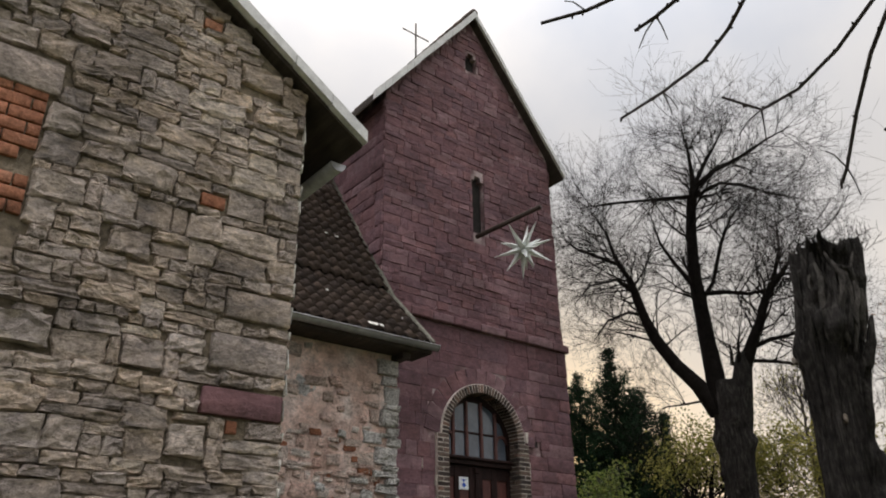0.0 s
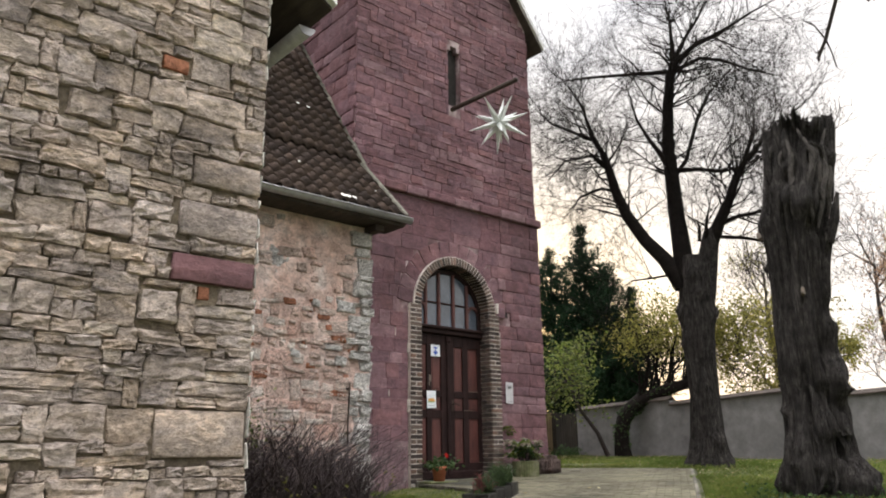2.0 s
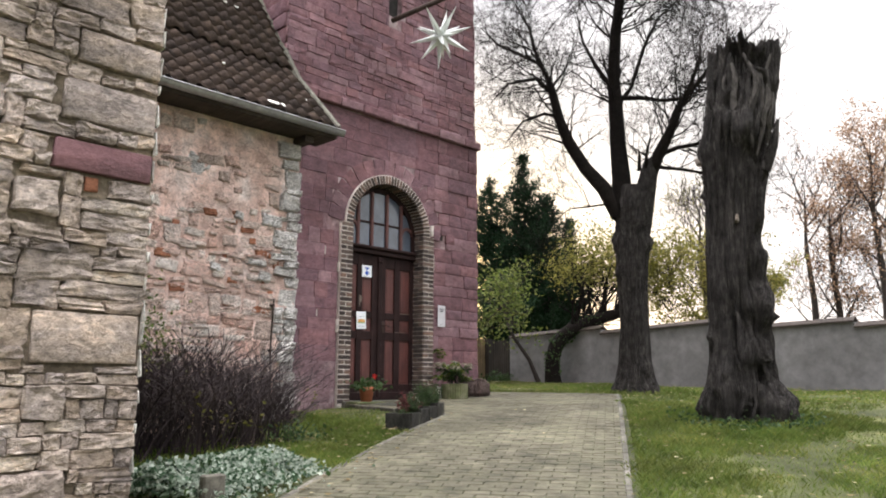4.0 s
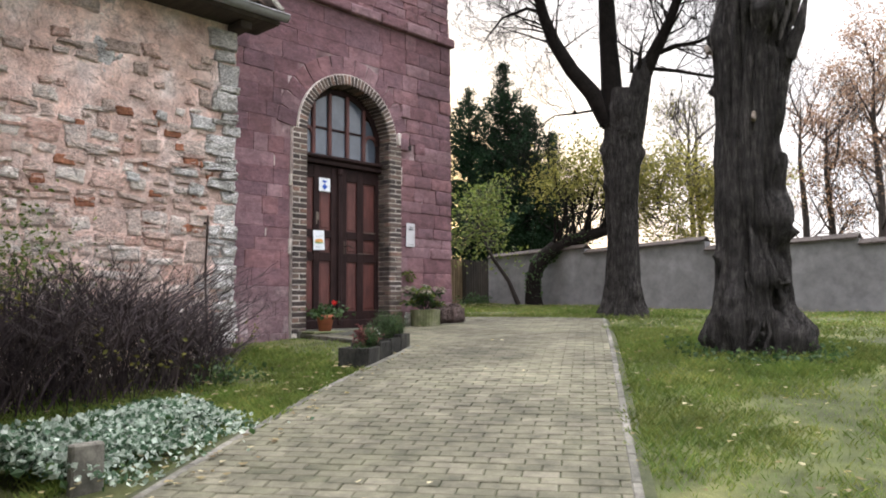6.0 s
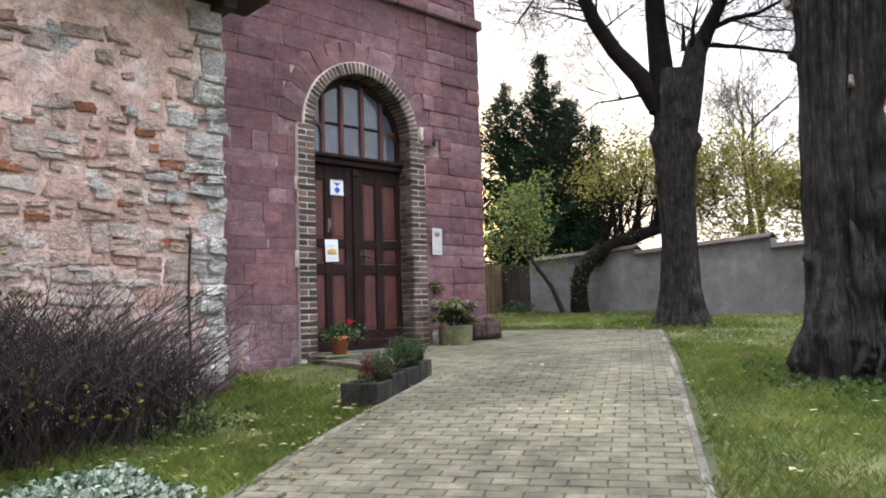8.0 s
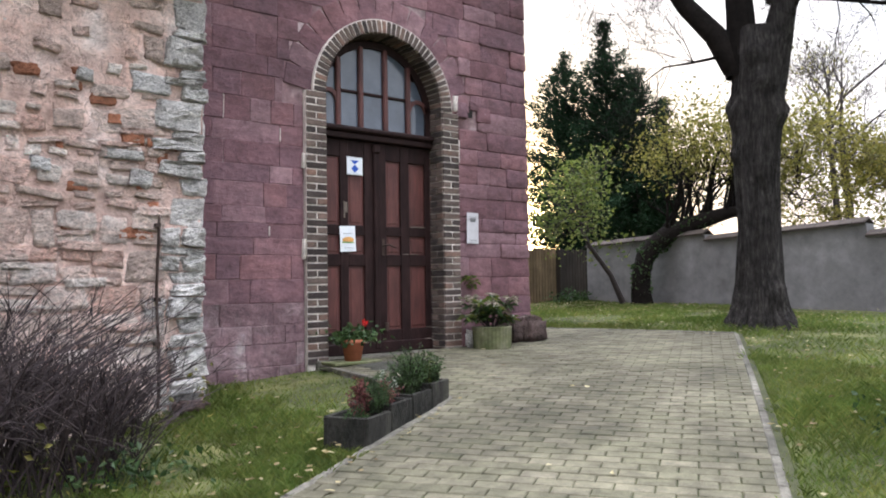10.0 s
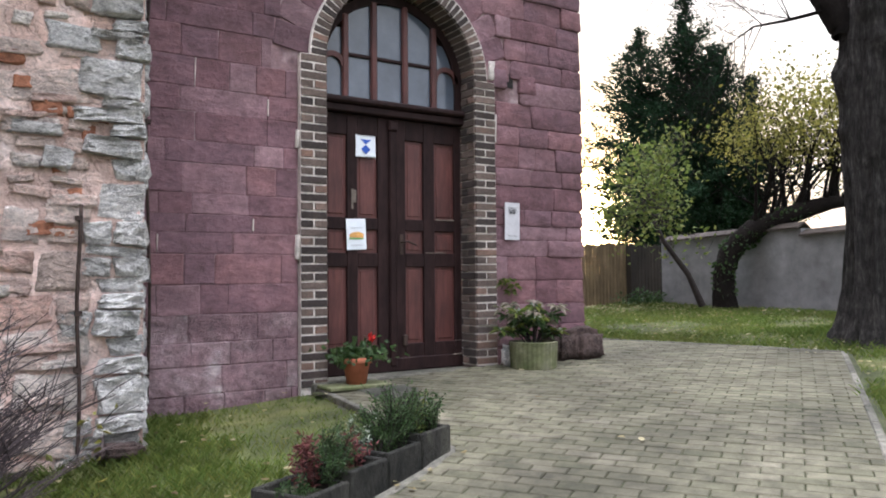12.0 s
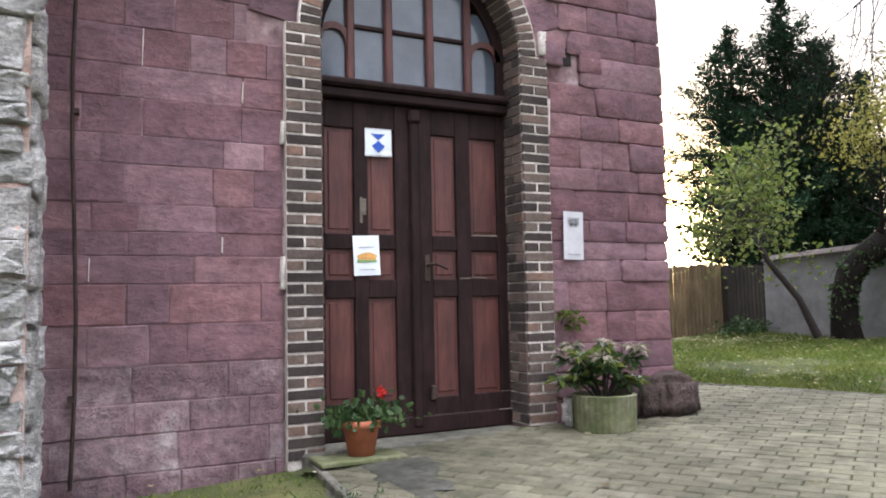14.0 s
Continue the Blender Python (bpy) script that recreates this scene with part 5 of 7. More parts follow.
for k in range(17):
    z0 = rng.uniform(4.15, 4.9)
    strand(z0, min(5.7, z0 + rng.uniform(0.5, 1.2)), front + rng.uniform(-1.3, 1.3), rng.uniform(0.018, 0.042), 0.55)
for k in range(9):
    z0 = rng.uniform(0.95, 1.3)
    strand(z0, z0 + rng.uniform(0.4, 1.1), front + rng.uniform(-1.3, 1.3), rng.uniform(0.018, 0.035), 0.45, "bark")
vs, fs = [], []
tube(vs, fs, [(*sp(0.40, -0.1), 4.1), (*sp(0.53, -0.15), 4.4), (*sp(0.60, -0.18), 4.72)], (0.09, 0.06, 0.02), 9)
put("dead_stub", mesh_of("dead_stub", vs, fs, "bark", True), old_trunk, "short broken dead branch")
for k, (r, d, z) in enumerate(((0.05, -0.47, 3.45), (-0.44, -0.1, 4.28))):
    bm = bmesh.new()
    bmesh.ops.create_icosphere(bm, subdivisions=3, radius=1.0, matrix=Matrix.LocRotScale((*sp(r * 0.86, d * 0.72), z), Euler((0.1, 0.2, 0.4 + k)), (0.03, 0.03, 0.065)))
    for v in bm.verts:
        v.co += Vector((1, 1, 1)) * 0.05 * noise.noise(v.co * 17)
    part("bare_wood_scar", bm, "bare_wood", old_trunk, "pale scar of bare wood", True)
vs, fs, tips = [], [], []
rng = random.Random(15)
for k in range(16):
    a = rng.uniform(0, 6.28)
    grow(vs, fs, rng, (*sp(0.27 + 0.35 * math.cos(a), 0.35 * math.sin(a)), 5.6), (math.cos(a) * 0.9 * SR.x, -0.9 * math.cos(a), 0.6), rng.uniform(0.4, 0.8), 0.006, 1, tips, 0.3, 0.4, (0, 4, 3), 0.003)
put("sprout_tuft", mesh_of("sprout_tuft", vs, fs, "twig"), old_trunk, "thin bare sprouts")
# twisted ridges of dead wood round the hollows
for k, line in enumerate((((0.02, -0.36, 5.25), (0.08, -0.38, 5.0), (0.17, -0.37, 4.78), (0.24, -0.33, 4.6)), ((-0.2, -0.33, 4.72), (-0.1, -0.38, 4.78), (0.0, -0.38, 4.86), (0.03, -0.37, 4.98)), ((0.12, -0.36, 5.22), (0.2, -0.36, 5.36), (0.31, -0.31, 5.32), (0.34, -0.28, 5.12)), ((-0.06, -0.37, 5.6), (-0.09, -0.38, 5.35), (-0.04, -0.38, 5.1), (0.04, -0.38, 4.9)), ((-0.3, -0.28, 5.5), (-0.31, -0.29, 5.2), (-0.3, -0.3, 4.95), (-0.24, -0.32, 4.8)))):
    vs, fs = [], []
    tube(vs, fs, [(*sp(r + 0.15, d), z) for r, d, z in line], (0.03, 0.045, 0.05, 0.02), 9)
    vs = [tuple(Vector(v) + 0.03 * noise.noise_vector(Vector(v) * 9)) for v in vs]
    put("dead_wood_ridge", mesh_of("dead_wood_ridge", vs, fs, "bark", True), old_trunk, "twisted ridge of dead wood")

# knotted burls and roots round its foot
rng = random.Random(16)
hug = lambda r, z: -math.sqrt(max(0.01, (0.30 + 0.16 * max(0, 1.5 - z)) ** 2 - r * r))
for k in range(9):
    r = -0.27 + 0.54 * k / 8 + rng.uniform(-0.02, 0.02)
    z1 = rng.uniform(1.2, 1.7)
    w = rng.uniform(-0.05, 0.05)
    line = [(r * (1.3 - 0.5 * t) + w * math.sin(3 * t), 0.85 + (z1 - 0.85) * t) for t in (0, 0.25, 0.5, 0.75, 1.0)]
    vs, fs = [], []
    big = rng.uniform(0.04, 0.065)
    tube(vs, fs, [(*sp(q, hug(q, z) * (0.97 - 0.08 * k_)), z) for k_, (q, z) in enumerate(line)], (big * 1.3, big, big * rng.uniform(0.7, 1.3), big, big * 0.8), 11)
    vs = [tuple(Vector(v) + 0.03 * noise.noise_vector(Vector(v) * 8)) for v in vs]
    put("root", mesh_of("root", vs, fs, "bark", True), old_trunk, "gnarled root at the foot")
for r, z, wide, tall in ((0.19, 1.76, 0.15, 0.10), (-0.17, 1.36, 0.17, 0.19), (0.02, 1.2, 0.10, 0.12)):
    bm = bmesh.new()
    bmesh.ops.create_icosphere(bm, subdivisions=4, radius=1.0)
    for v in bm.verts:
        k = 1 + 0.35 * noise.noise(v.co * 2.6 + Vector((z, r, 0))) + 0.22 * noise.noise(v.co * 6.5)
        v.co = Vector((*sp(r, hug(r, z) * 0.86), z)) + Vector((v.co.x * wide, v.co.y * wide, v.co.z * tall)) * k
    part("burl", bm, "bark", old_trunk, "knotted burl", True)

# bent tree with yellowing leaves
bent = thing("bent_tree", "old leaning tree with a thick bent trunk and yellow-green leaves", "tree", (0, 0, 0))
vs, fs, tips = [], [], []
rng = random.Random(17)
tube(vs, fs, [(18.02, 13.26, 1.3), (17.98, 13.27, 1.7), (17.98, 13.26, 2.1), (18.05, 13.2, 2.45), (18.2, 13.07, 2.72), (18.42, 12.9, 2.93), (18.75, 12.63, 3.1), (19.1, 12.35, 3.27), (19.5, 12.05, 3.4), (19.9, 11.7, 3.45)], (0.26, 0.21, 0.19, 0.20, 0.19, 0.20, 0.17, 0.17, 0.13, 0.08), 12)
for k in range(26):
    t = rng.random()
    q = Vector((18.15, 13.1, 2.75)).lerp(Vector((19.7, 11.9, 3.4)), t)
    grow(vs, fs, rng, q, (rng.uniform(-0.2, 0.9), rng.uniform(-0.8, 0.3), rng.uniform(0.7, 1.4)), rng.uniform(1.3, 2.2), rng.uniform(0.025, 0.06), 1, tips, 0.5, 0.42, (0, 4, 3), 0.005)
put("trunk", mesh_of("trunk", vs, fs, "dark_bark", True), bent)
up_tips = [(t, d) for t, d in tips if t.z > 4.25 or rng.random() < 0.03]
leaves("crown", near_spots(rng, up_tips, 20, 0.2), 0.09, "leaf_yellow", bent, 18)
ivy_line = [(18.0, 13.27, 1.6), (17.98, 13.26, 2.1), (18.1, 13.15, 2.6), (18.5, 12.85, 2.95), (19.1, 12.35, 3.25)]
ivy_spots = [Vector(a).lerp(Vector(b), rng.random()) + 0.19 * Vector((rng.gauss(0, 1), rng.gauss(0, 1), rng.gauss(0, 1))).normalized() for a, b in zip(ivy_line, ivy_line[1:]) for _ in range(330)]
leaves("ivy", ivy_spots, 0.075, "leaf_dark", bent, 19, 0.9, "dark ivy clinging to the trunk")


def shrub(name, label, base, way, centre, spread, stems, length, each, size, mat, seed, bark="twig", kids=(4, 3, 3)):
    s = thing(name, label, "shrub", (0, 0, 0))
    rng = random.Random(seed)
    vs, fs, tips = [], [], []
    tube(vs, fs, [base] + way, [0.07, 0.055, 0.045, 0.04][: len(way) + 1], 8)
    for k in range(stems):
        d = Vector((rng.gauss(0, 1), rng.gauss(0, 1), rng.gauss(0.2, 0.9))).normalized()
        q = Vector(way[-1]).lerp(Vector(centre), rng.uniform(0.1, 1.0))
        grow(vs, fs, rng, q, (d.x * spread[0], d.y * spread[1], d.z * spread[2]), length * rng.uniform(0.6, 1.1), 0.02, 0, tips, 0.2, 0.4, kids, 0.004)
    put("branchwork", mesh_of("branchwork", vs, fs, bark, True), s)
    leaves("foliage", near_spots(rng, tips, each, size * 1.3), size, mat, s, seed + 1)
    return s


shrub("garden_shrub", "tall shrub with a thin leaning stem and yellow-green leaves", (17.66, 13.51, 1.5), [(17.45, 13.65, 2.1), (17.1, 13.9, 2.7), (16.95, 14.0, 3.1)], (16.85, 14.15, 3.75), (1.0, 1.0, 1.0), 15, 1.1, 4, 0.105, "leaf_green", 201)
shrub("yellow_tree", "yellow-leaved small tree behind the garden wall", (21.2, 11.6, 1.4), [(21.2, 11.6, 2.5), (21.2, 11.5, 3.2)], (21.1, 11.3, 4.8), (1.1, 1.1, 0.8), 20, 1.3, 11, 0.09, "leaf_yellow", 202)
shrub("yellow_tree", "yellow-leaved small tree behind the garden wall", (22.6, 9.6, 1.4), [(22.6, 9.6, 2.5), (22.6, 9.6, 3.2)], (22.6, 9.7, 4.3), (1.1, 1.1, 0.7), 18, 1.3, 11, 0.09, "leaf_yellow", 203)
shrub("thin_sapling", "thin sapling with sparse yellow leaves behind the fence", (18.3, 18.2, 1.5), [(18.3, 18.2, 3.0), (18.25, 18.2, 4.4)], (18.2, 18.1, 5.2), (1, 1, 1.2), 6, 0.9, 1, 0.08, "leaf_yellow", 205)


def conifer(name, label, x, y, base, tops, seed):
    t = thing(name, label, "tree", (0, 0, 0))
    rng = random.Random(seed)
    vs, fs, nv, nf = [], [], [], []
    for dx, dy, top, girth in tops:
        px, py = x + dx, y + dy
        tube(vs, fs, [(px, py, base), (px, py, (base + top) / 2), (px, py, top)], [0.16, 0.09, 0.015], 8)
        z = base + 1.0
        while z < top - 0.05:
            f = (top - z) / (top - base)
            reach = girth * min(1, f * 2.1 + 0.03) * rng.choice([0.5, 0.8, 1.0, 1.35]) + 0.06
            for k in range(9 if f > 0.15 else 6):
                a = rng.uniform(0, 6.28)
                L = reach * rng.uniform(0.45, 1.2) * (1 + 0.45 * noise.noise((math.cos(a) * 1.5, math.sin(a) * 1.5, z * 0.8 + seed + dx)))
                d = Vector((math.cos(a), math.sin(a), rng.uniform(-0.15, 0.6)))
                p0 = Vector((px, py, z))
                p2 = p0 + d * L
                tube(vs, fs, [p0, p0.lerp(p2, 0.6), p2], [0.02, 0.012, 0.004], 3)
                for m in range(int(22 + 90 * L)):
                    q = p0.lerp(p2, rng.uniform(0.2, 1.05)) + Vector((rng.gauss(0, 0.07), rng.gauss(0, 0.07), rng.gauss(0, 0.09)))
                    e = (Vector((rng.gauss(0, 0.8), rng.gauss(0, 0.8), rng.gauss(0.25, 0.6))) + d * 0.8).normalized() * rng.uniform(0.08, 0.19)
                    s = e.cross(Vector((rng.gauss(0, 1), rng.gauss(0, 1), rng.gauss(0, 1)))).normalized() * rng.uniform(0.012, 0.03)
                    b = len(nv)
                    nv += [tuple(q - s * 0.4), tuple(q + e * 0.6 + s), tuple(q + e), tuple(q + e * 0.5 - s)]
                    nf += [(b, b + 1, b + 2), (b, b + 2, b + 3)]
            z += 0.24
    put("trunk", mesh_of("trunk", vs, fs, "twig"), t)
    put("crown", mesh_of("crown", nv, nf, "needle"), t)


conifer("dark_conifer", "dense dark green conifer behind the garden fence", 24.2, 19.1, 1.5, [(0, 0, 10.6, 1.75), (-0.8, 1.05, 9.6, 1.75), (0.5, -0.65, 8.9, 1.85), (0.1, -0.1, 7.6, 2.4)], 31)
conifer("dark_conifer", "smaller leaning dark conifer behind the garden fence", 25.3, 18.2, 1.5, [(0, 0, 6.2, 0.35), (0.25, -0.3, 7.9, 0.25)], 32)


def bare_tree(name, label, x, y, base, top, spread, seed, leaf=0, mat="leaf_brown", stems=10):
    t = thing(name, label, "tree", (0, 0, 0))
    rng = random.Random(seed)
    vs, fs, tips = [], [], []
    h = top - base
    tube(vs, fs, [(x, y, base), (x + 0.1, y, base + h * 0.4), (x, y + 0.1, base + h * 0.7), (x, y, top)], [0.14, 0.11, 0.07, 0.01], 7)
    for k in range(stems):
        z = base + h * rng.uniform(0.25, 0.9)
        a = rng.uniform(0, 6.28)
        grow(vs, fs, rng, (x, y, z), (math.cos(a), math.sin(a), rng.uniform(0.6, 1.4)), spread * rng.uniform(0.7, 1.1), 0.04, 0, tips, 0.4, 0.3, (7, 5, 3), 0.005)
    put("branchwork", mesh_of("branchwork", vs, fs, "twig"), t)
    if leaf:
        leaves("foliage", near_spots(rng, tips, leaf, 0.14), 0.085, mat, t, seed + 1)


bare_tree("far_birch", "far birch with sparse reddish brown leaves", 27.7, 7.45, 1.3, 9.4, 2.1, 41, 9)
bare_tree("far_birch", "far birch with sparse reddish brown leaves", 28.2, 9.0, 1.3, 7.6, 1.7, 42, 4)
bare_tree("far_bare_tree", "far leafless tree behind the garden wall", 29.5, 10.2, 1.4, 8.6, 2.4, 43, 1)
bare_tree("far_bare_tree", "far leafless tree behind the garden wall", 30.0, 14.5, 1.4, 9.0, 2.2, 44, 1, "leaf_yellow")
bare_tree("far_bare_tree", "far leafless tree behind the garden wall", 26.5, 12.6, 1.4, 8.0, 2.0, 45)
bare_tree("far_bare_tree", "far leafless tree behind the garden wall", 36.0, 9.0, 1.4, 8.6, 2.6, 46, 1)

# tree beside the path whose twigs hang over it
over = thing("overhanging_tree", "bare tree whose thin budded twigs hang over the path", "tree", (0, 0, 0))
vs, fs = [], []
tube(vs, fs, [(7.6, -2.6, 0.3), (7.5, -2.5, 2.5), (7.2, -2.1, 4.6), (6.6, -0.9, 6.2), (5.7, 0.7, 6.9), (4.7, 2.1, 6.6)], [0.22, 0.17, 0.14, 0.09, 0.06, 0.03], 10)
HANG = [[(5.0, 1.7, 6.7), (4.71, 2.27, 5.30), (4.76, 2.45, 5.18), (4.75, 2.67, 5.03), (4.66, 2.98, 4.90), (4.55, 3.29, 4.79)],
        [(5.6, 0.8, 6.85), (5.12, 1.64, 5.07), (5.17, 1.95, 4.88), (5.15, 2.25, 4.72), (5.10, 2.5, 4.67), (4.92, 2.68, 4.80)],
        [(5.5, 1.0, 6.85), (5.19, 1.60, 5.0), (5.28, 1.80, 4.80), (5.40, 2.02, 4.50), (5.50, 2.2, 4.2), (5.53, 2.28, 4.10)],
        [(4.8, 2.0, 6.6), (4.45, 2.61, 5.4), (4.41, 2.78, 5.33), (4.36, 2.94, 5.28)],
        [(4.6, 2.3, 6.5), (4.17, 2.93, 5.48), (4.06, 3.12, 5.43), (3.88, 3.4, 5.41)],
        [(5.9, 0.4, 6.7), (5.62, 1.5, 4.75), (5.70, 1.75, 4.52), (5.62, 1.95, 4.42)]]
rng = random.Random(51)
for line in HANG:
    tube(vs, fs, line, [0.022] + [0.016 - 0.008 * i / len(line) for i in range(len(line) - 1)], 6)
    for a, b in zip(line[1:], line[2:]):
        for k in range(3):
            q = Vector(a).lerp(Vector(b), rng.random())
            e = Vector((rng.gauss(0, 1), rng.gauss(0, 1), rng.gauss(0, 1))).normalized()
            tube(vs, fs, [q, q + e * 0.02, q + e * 0.035], [0.007, 0.010, 0.003], 5)
    q = Vector(line[-2])
    for k in range(2):
        e = Vector((rng.gauss(0, 0.5), rng.gauss(0.3, 0.4), rng.gauss(-0.2, 0.4)))
        tube(vs, fs, [q, q + e * 0.2, q + e * 0.35 + Vector((0, 0, -0.05))], [0.007, 0.005, 0.004], 5)
put("branchwork", mesh_of("branchwork", vs, fs, "twig", True), over)


# ---- plants, pots and small things ----
def grass():
    rng = random.Random(61)
    vs, fs = [], []

    def blade(x, y, h, w, lean):
        z = ground_z(x, y) - 0.05 + 0.03 * noise.noise((x * 0.7, y * 0.7, 0)) - 0.006
        a = rng.uniform(0, 6.28)
        dx, dy = math.cos(a), math.sin(a)
        b = rng.uniform(0, 6.28)
        k = len(vs)
        lx, ly = lean * h * math.cos(b), lean * h * math.sin(b)
        vs.extend([(x - dx * w, y - dy * w, z), (x + dx * w, y + dy * w, z), (x + lx * 0.5 + dx * w * 0.6, y + ly * 0.5 + dy * w * 0.6, z + h * 0.65), (x + lx, y + ly, z + h)])
        fs.extend([(k, k + 1, k + 2), (k, k + 2, k + 3)])

    zones = [(5.0, 12.0, 1.0, 8.0, 95000, 0.62), (11.0, 18.4, 4.0, 15.6, 42000, 0.75), (3.2, 8.6, 6.0, 10.4, 60000, 0.66), (13.0, 18.4, 9.5, 15.7, 18000, 0.75)]
    for x0, x1, y0, y1, n, tall in zones:
        for k in range(n):
            x, y = rng.uniform(x0, x1), rng.uniform(y0, y1)
            if inside(x, y) or (y > RUB_Y - 0.05 and x < 7.0) or (y > TOW_Y - 0.1 and x < 11.8):
                continue
            v = noise.noise((x * 0.8, y * 0.8, 1.0)) + 0.5 * noise.noise((x * 2.5, y * 2.5, 4.0))
            bare = 0.02 if x < 8.6 and y > 6.0 else -0.22   # thinner, mossy sward along the church
            if v < bare and rng.random() < 0.75:
                continue
            near_trunk = min(math.hypot(x - 10.26, y - 4.68), math.hypot(x - 14.86, y - 8.94))
            h = (0.085 + 0.055 * v) * tall * rng.uniform(0.6, 1.3) * (1.6 if near_trunk < 1.3 else 1.0)
            blade(x, y, max(0.022, h), rng.uniform(0.003, 0.0065), rng.uniform(0.4, 1.3))
    ob = put("grass", mesh_of("grass", vs, fs, "grass"))
    tagged(ob, "short green and yellowish grass beside the path", "grass", kind="stuff")


grass()
rng = random.Random(62)
spots = []
for k in range(8200):
    x, y = rng.uniform(3.5, 18.0), rng.uniform(2.0, 15.5)
    if (y > RUB_Y - 0.1 and x < 7.0) or (y > TOW_Y - 0.15 and x < 11.9):
        continue
    edge = 1.0 if not inside(x, y) else 0.05
    near_edge = abs((Vector((x, y)) - Vector((4.88, 6.15))).dot(ACROSS)) < 0.45 and 3.5 < x < 8.5
    far_bed = x > 15.5 and y > 11.5
    under = 3.9 < x < 6.4 and 7.0 < y < 8.1
    if rng.random() < (0.8 if under else 0.9 if near_edge else 0.9 if far_bed else (0.42 if x > 12.5 else 0.2) * edge):
        spots.append((x, y, ground_z(x, y) + (0.012 if inside(x, y) else rng.uniform(0.0, 0.04))))
vs, fs = [], []
for x, y, z in spots:
    a = rng.uniform(0, 6.28)
    s = rng.uniform(0.014, 0.029)
    k = len(vs)
    for t, q in ((0, 1.2), (1.3, 0.7), (2.2, 0.9), (3.14, 1.1), (4.1, 0.9), (5.0, 0.7)):
        vs.append((x + s * q * math.cos(a + t), y + s * q * math.sin(a + t), z + rng.uniform(0, 0.014)))
    fs += [(k, k + 1, k + 2), (k, k + 2, k + 3), (k, k + 3, k + 4), (k, k + 4, k + 5)]
ob = put("fallen_leaves", mesh_of("fallen_leaves", vs, fs, "dead_leaf"))
tagged(ob, "scattered yellow and brown fallen leaves", "leaves", kind="stuff")

# bare brush in front of the rubble wall
brush = thing("bare_shrub", "dense leafless shrub of thin purple-brown stems by the wall", "shrub", (0, 0, 0))
rng = random.Random(63)
vs, fs, tips = [], [], []
for k in range(760):
    cx, cy = rng.uniform(3.6, 6.05), rng.uniform(7.95, 9.1)
    g = ground_z(cx, cy)
    a = rng.uniform(0, 6.28)
    out = rng.uniform(0.1, 0.75)
    h = rng.uniform(0.70, 1.30) * (1 - 0.6 * max(0, (cx - 5.2)))
    d = Vector((math.cos(a) * out + 0.04, math.sin(a) * out * 0.6 - 0.1, 1.0))
    p = Vector((cx, cy, g - 0.05))
    pts = [p, p + d * h * 0.35, p + Vector((d.x * 1.25, d.y * 1.25, 0.95)) * h * 0.7, p + Vector((d.x * 1.7, d.y * 1.7, 0.93)) * h]
    tube(vs, fs, pts, [0.006, 0.005, 0.0038, 0.0022], 3)
    for m in range(7):
        t = rng.uniform(0.3, 0.95) * 3
        i = min(int(t), 2)
        q = pts[i].lerp(pts[i + 1], t - i)
        e = Vector((rng.gauss(d.x, 0.5), rng.gauss(d.y, 0.5), rng.uniform(0.3, 1.0))).normalized() * rng.uniform(0.12, 0.34)
        tube(vs, fs, [q, q + e * 0.5 + Vector((0, 0, 0.01)), q + e], [0.0032, 0.0026, 0.0018], 3)
put("branchwork", mesh_of("branchwork", vs, fs, "brush"), brush)
sp2 = [Vector((rng.gauss(cx, 0.09), rng.gauss(cy, 0.09), z + rng.gauss(0, 0.11))) for cx, cy, z in ((4.75, 7.85, 1.25), (5.45, 7.75, 1.0), (4.2, 8.0, 1.55), (6.5, 8.4, 1.25), (5.0, 7.8, 1.05)) for _ in range(16)]
leaves("last_leaves", sp2, 0.055, "leaf_yellow", brush, 64)
# greener bush at the wall behind it
green = thing("wall_bush", "small yellow-green bush against the rubble wall", "shrub", (0, 0, 0))
pts = [Vector((rng.gauss(4.3, 0.34), rng.gauss(8.7, 0.17), ground_z(4.3, 8.7) + abs(rng.gauss(1.05, 0.3)))) for _ in range(1000)]
leaves("foliage", pts, 0.055, "leaf_green", green, 65)
vs, fs = [], []
for k in range(14):
    tube(vs, fs, [(4.3 + rng.uniform(-0.1, 0.1), 8.75, ground_z(4.3, 8.75) - 0.05), (4.3 + rng.uniform(-0.4, 0.4), 8.75 + rng.uniform(-0.15, 0.15), ground_z(4.3, 8.75) + rng.uniform(0.7, 1.3))], [0.008, 0.003], 4)
put("branchwork", mesh_of("branchwork", vs, fs, "brush"), green)

# variegated ground cover with a concrete post
ivy = thing("variegated_ivy", "mound of variegated pale green ground cover by the path", "ground cover", (0, 0, 0))
pts = []
for k in range(8600):
    t, s = rng.random(), rng.gauss(0, 0.28)
    x, y = 3.55 + 1.4 * t - 0.6 * s, 6.05 + 0.55 * t + 0.8 * s + 0.25
    hgt = 0.30 * math.exp(-(s / 0.4) ** 2) * (1 - 0.45 * t) + 0.10 * noise.noise((x * 4.5, y * 4.5, 0))
    if inside(x, y) and rng.random() < 0.75:
        continue
    pts.append((x, y, ground_z(x, y) + max(0.01, hgt * rng.uniform(0.35, 1.0))))
leaves("foliage", pts, 0.046, "leaf_pale", ivy, 66, 0.75)
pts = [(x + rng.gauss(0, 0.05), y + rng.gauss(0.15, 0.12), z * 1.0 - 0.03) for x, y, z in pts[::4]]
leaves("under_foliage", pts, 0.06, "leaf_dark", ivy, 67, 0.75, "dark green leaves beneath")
post = thing("concrete_post", "short weathered grey concrete post among ground cover", "post", (3.92, 5.98, ground_z(3.92, 5.98)))
bm = bmesh.new()
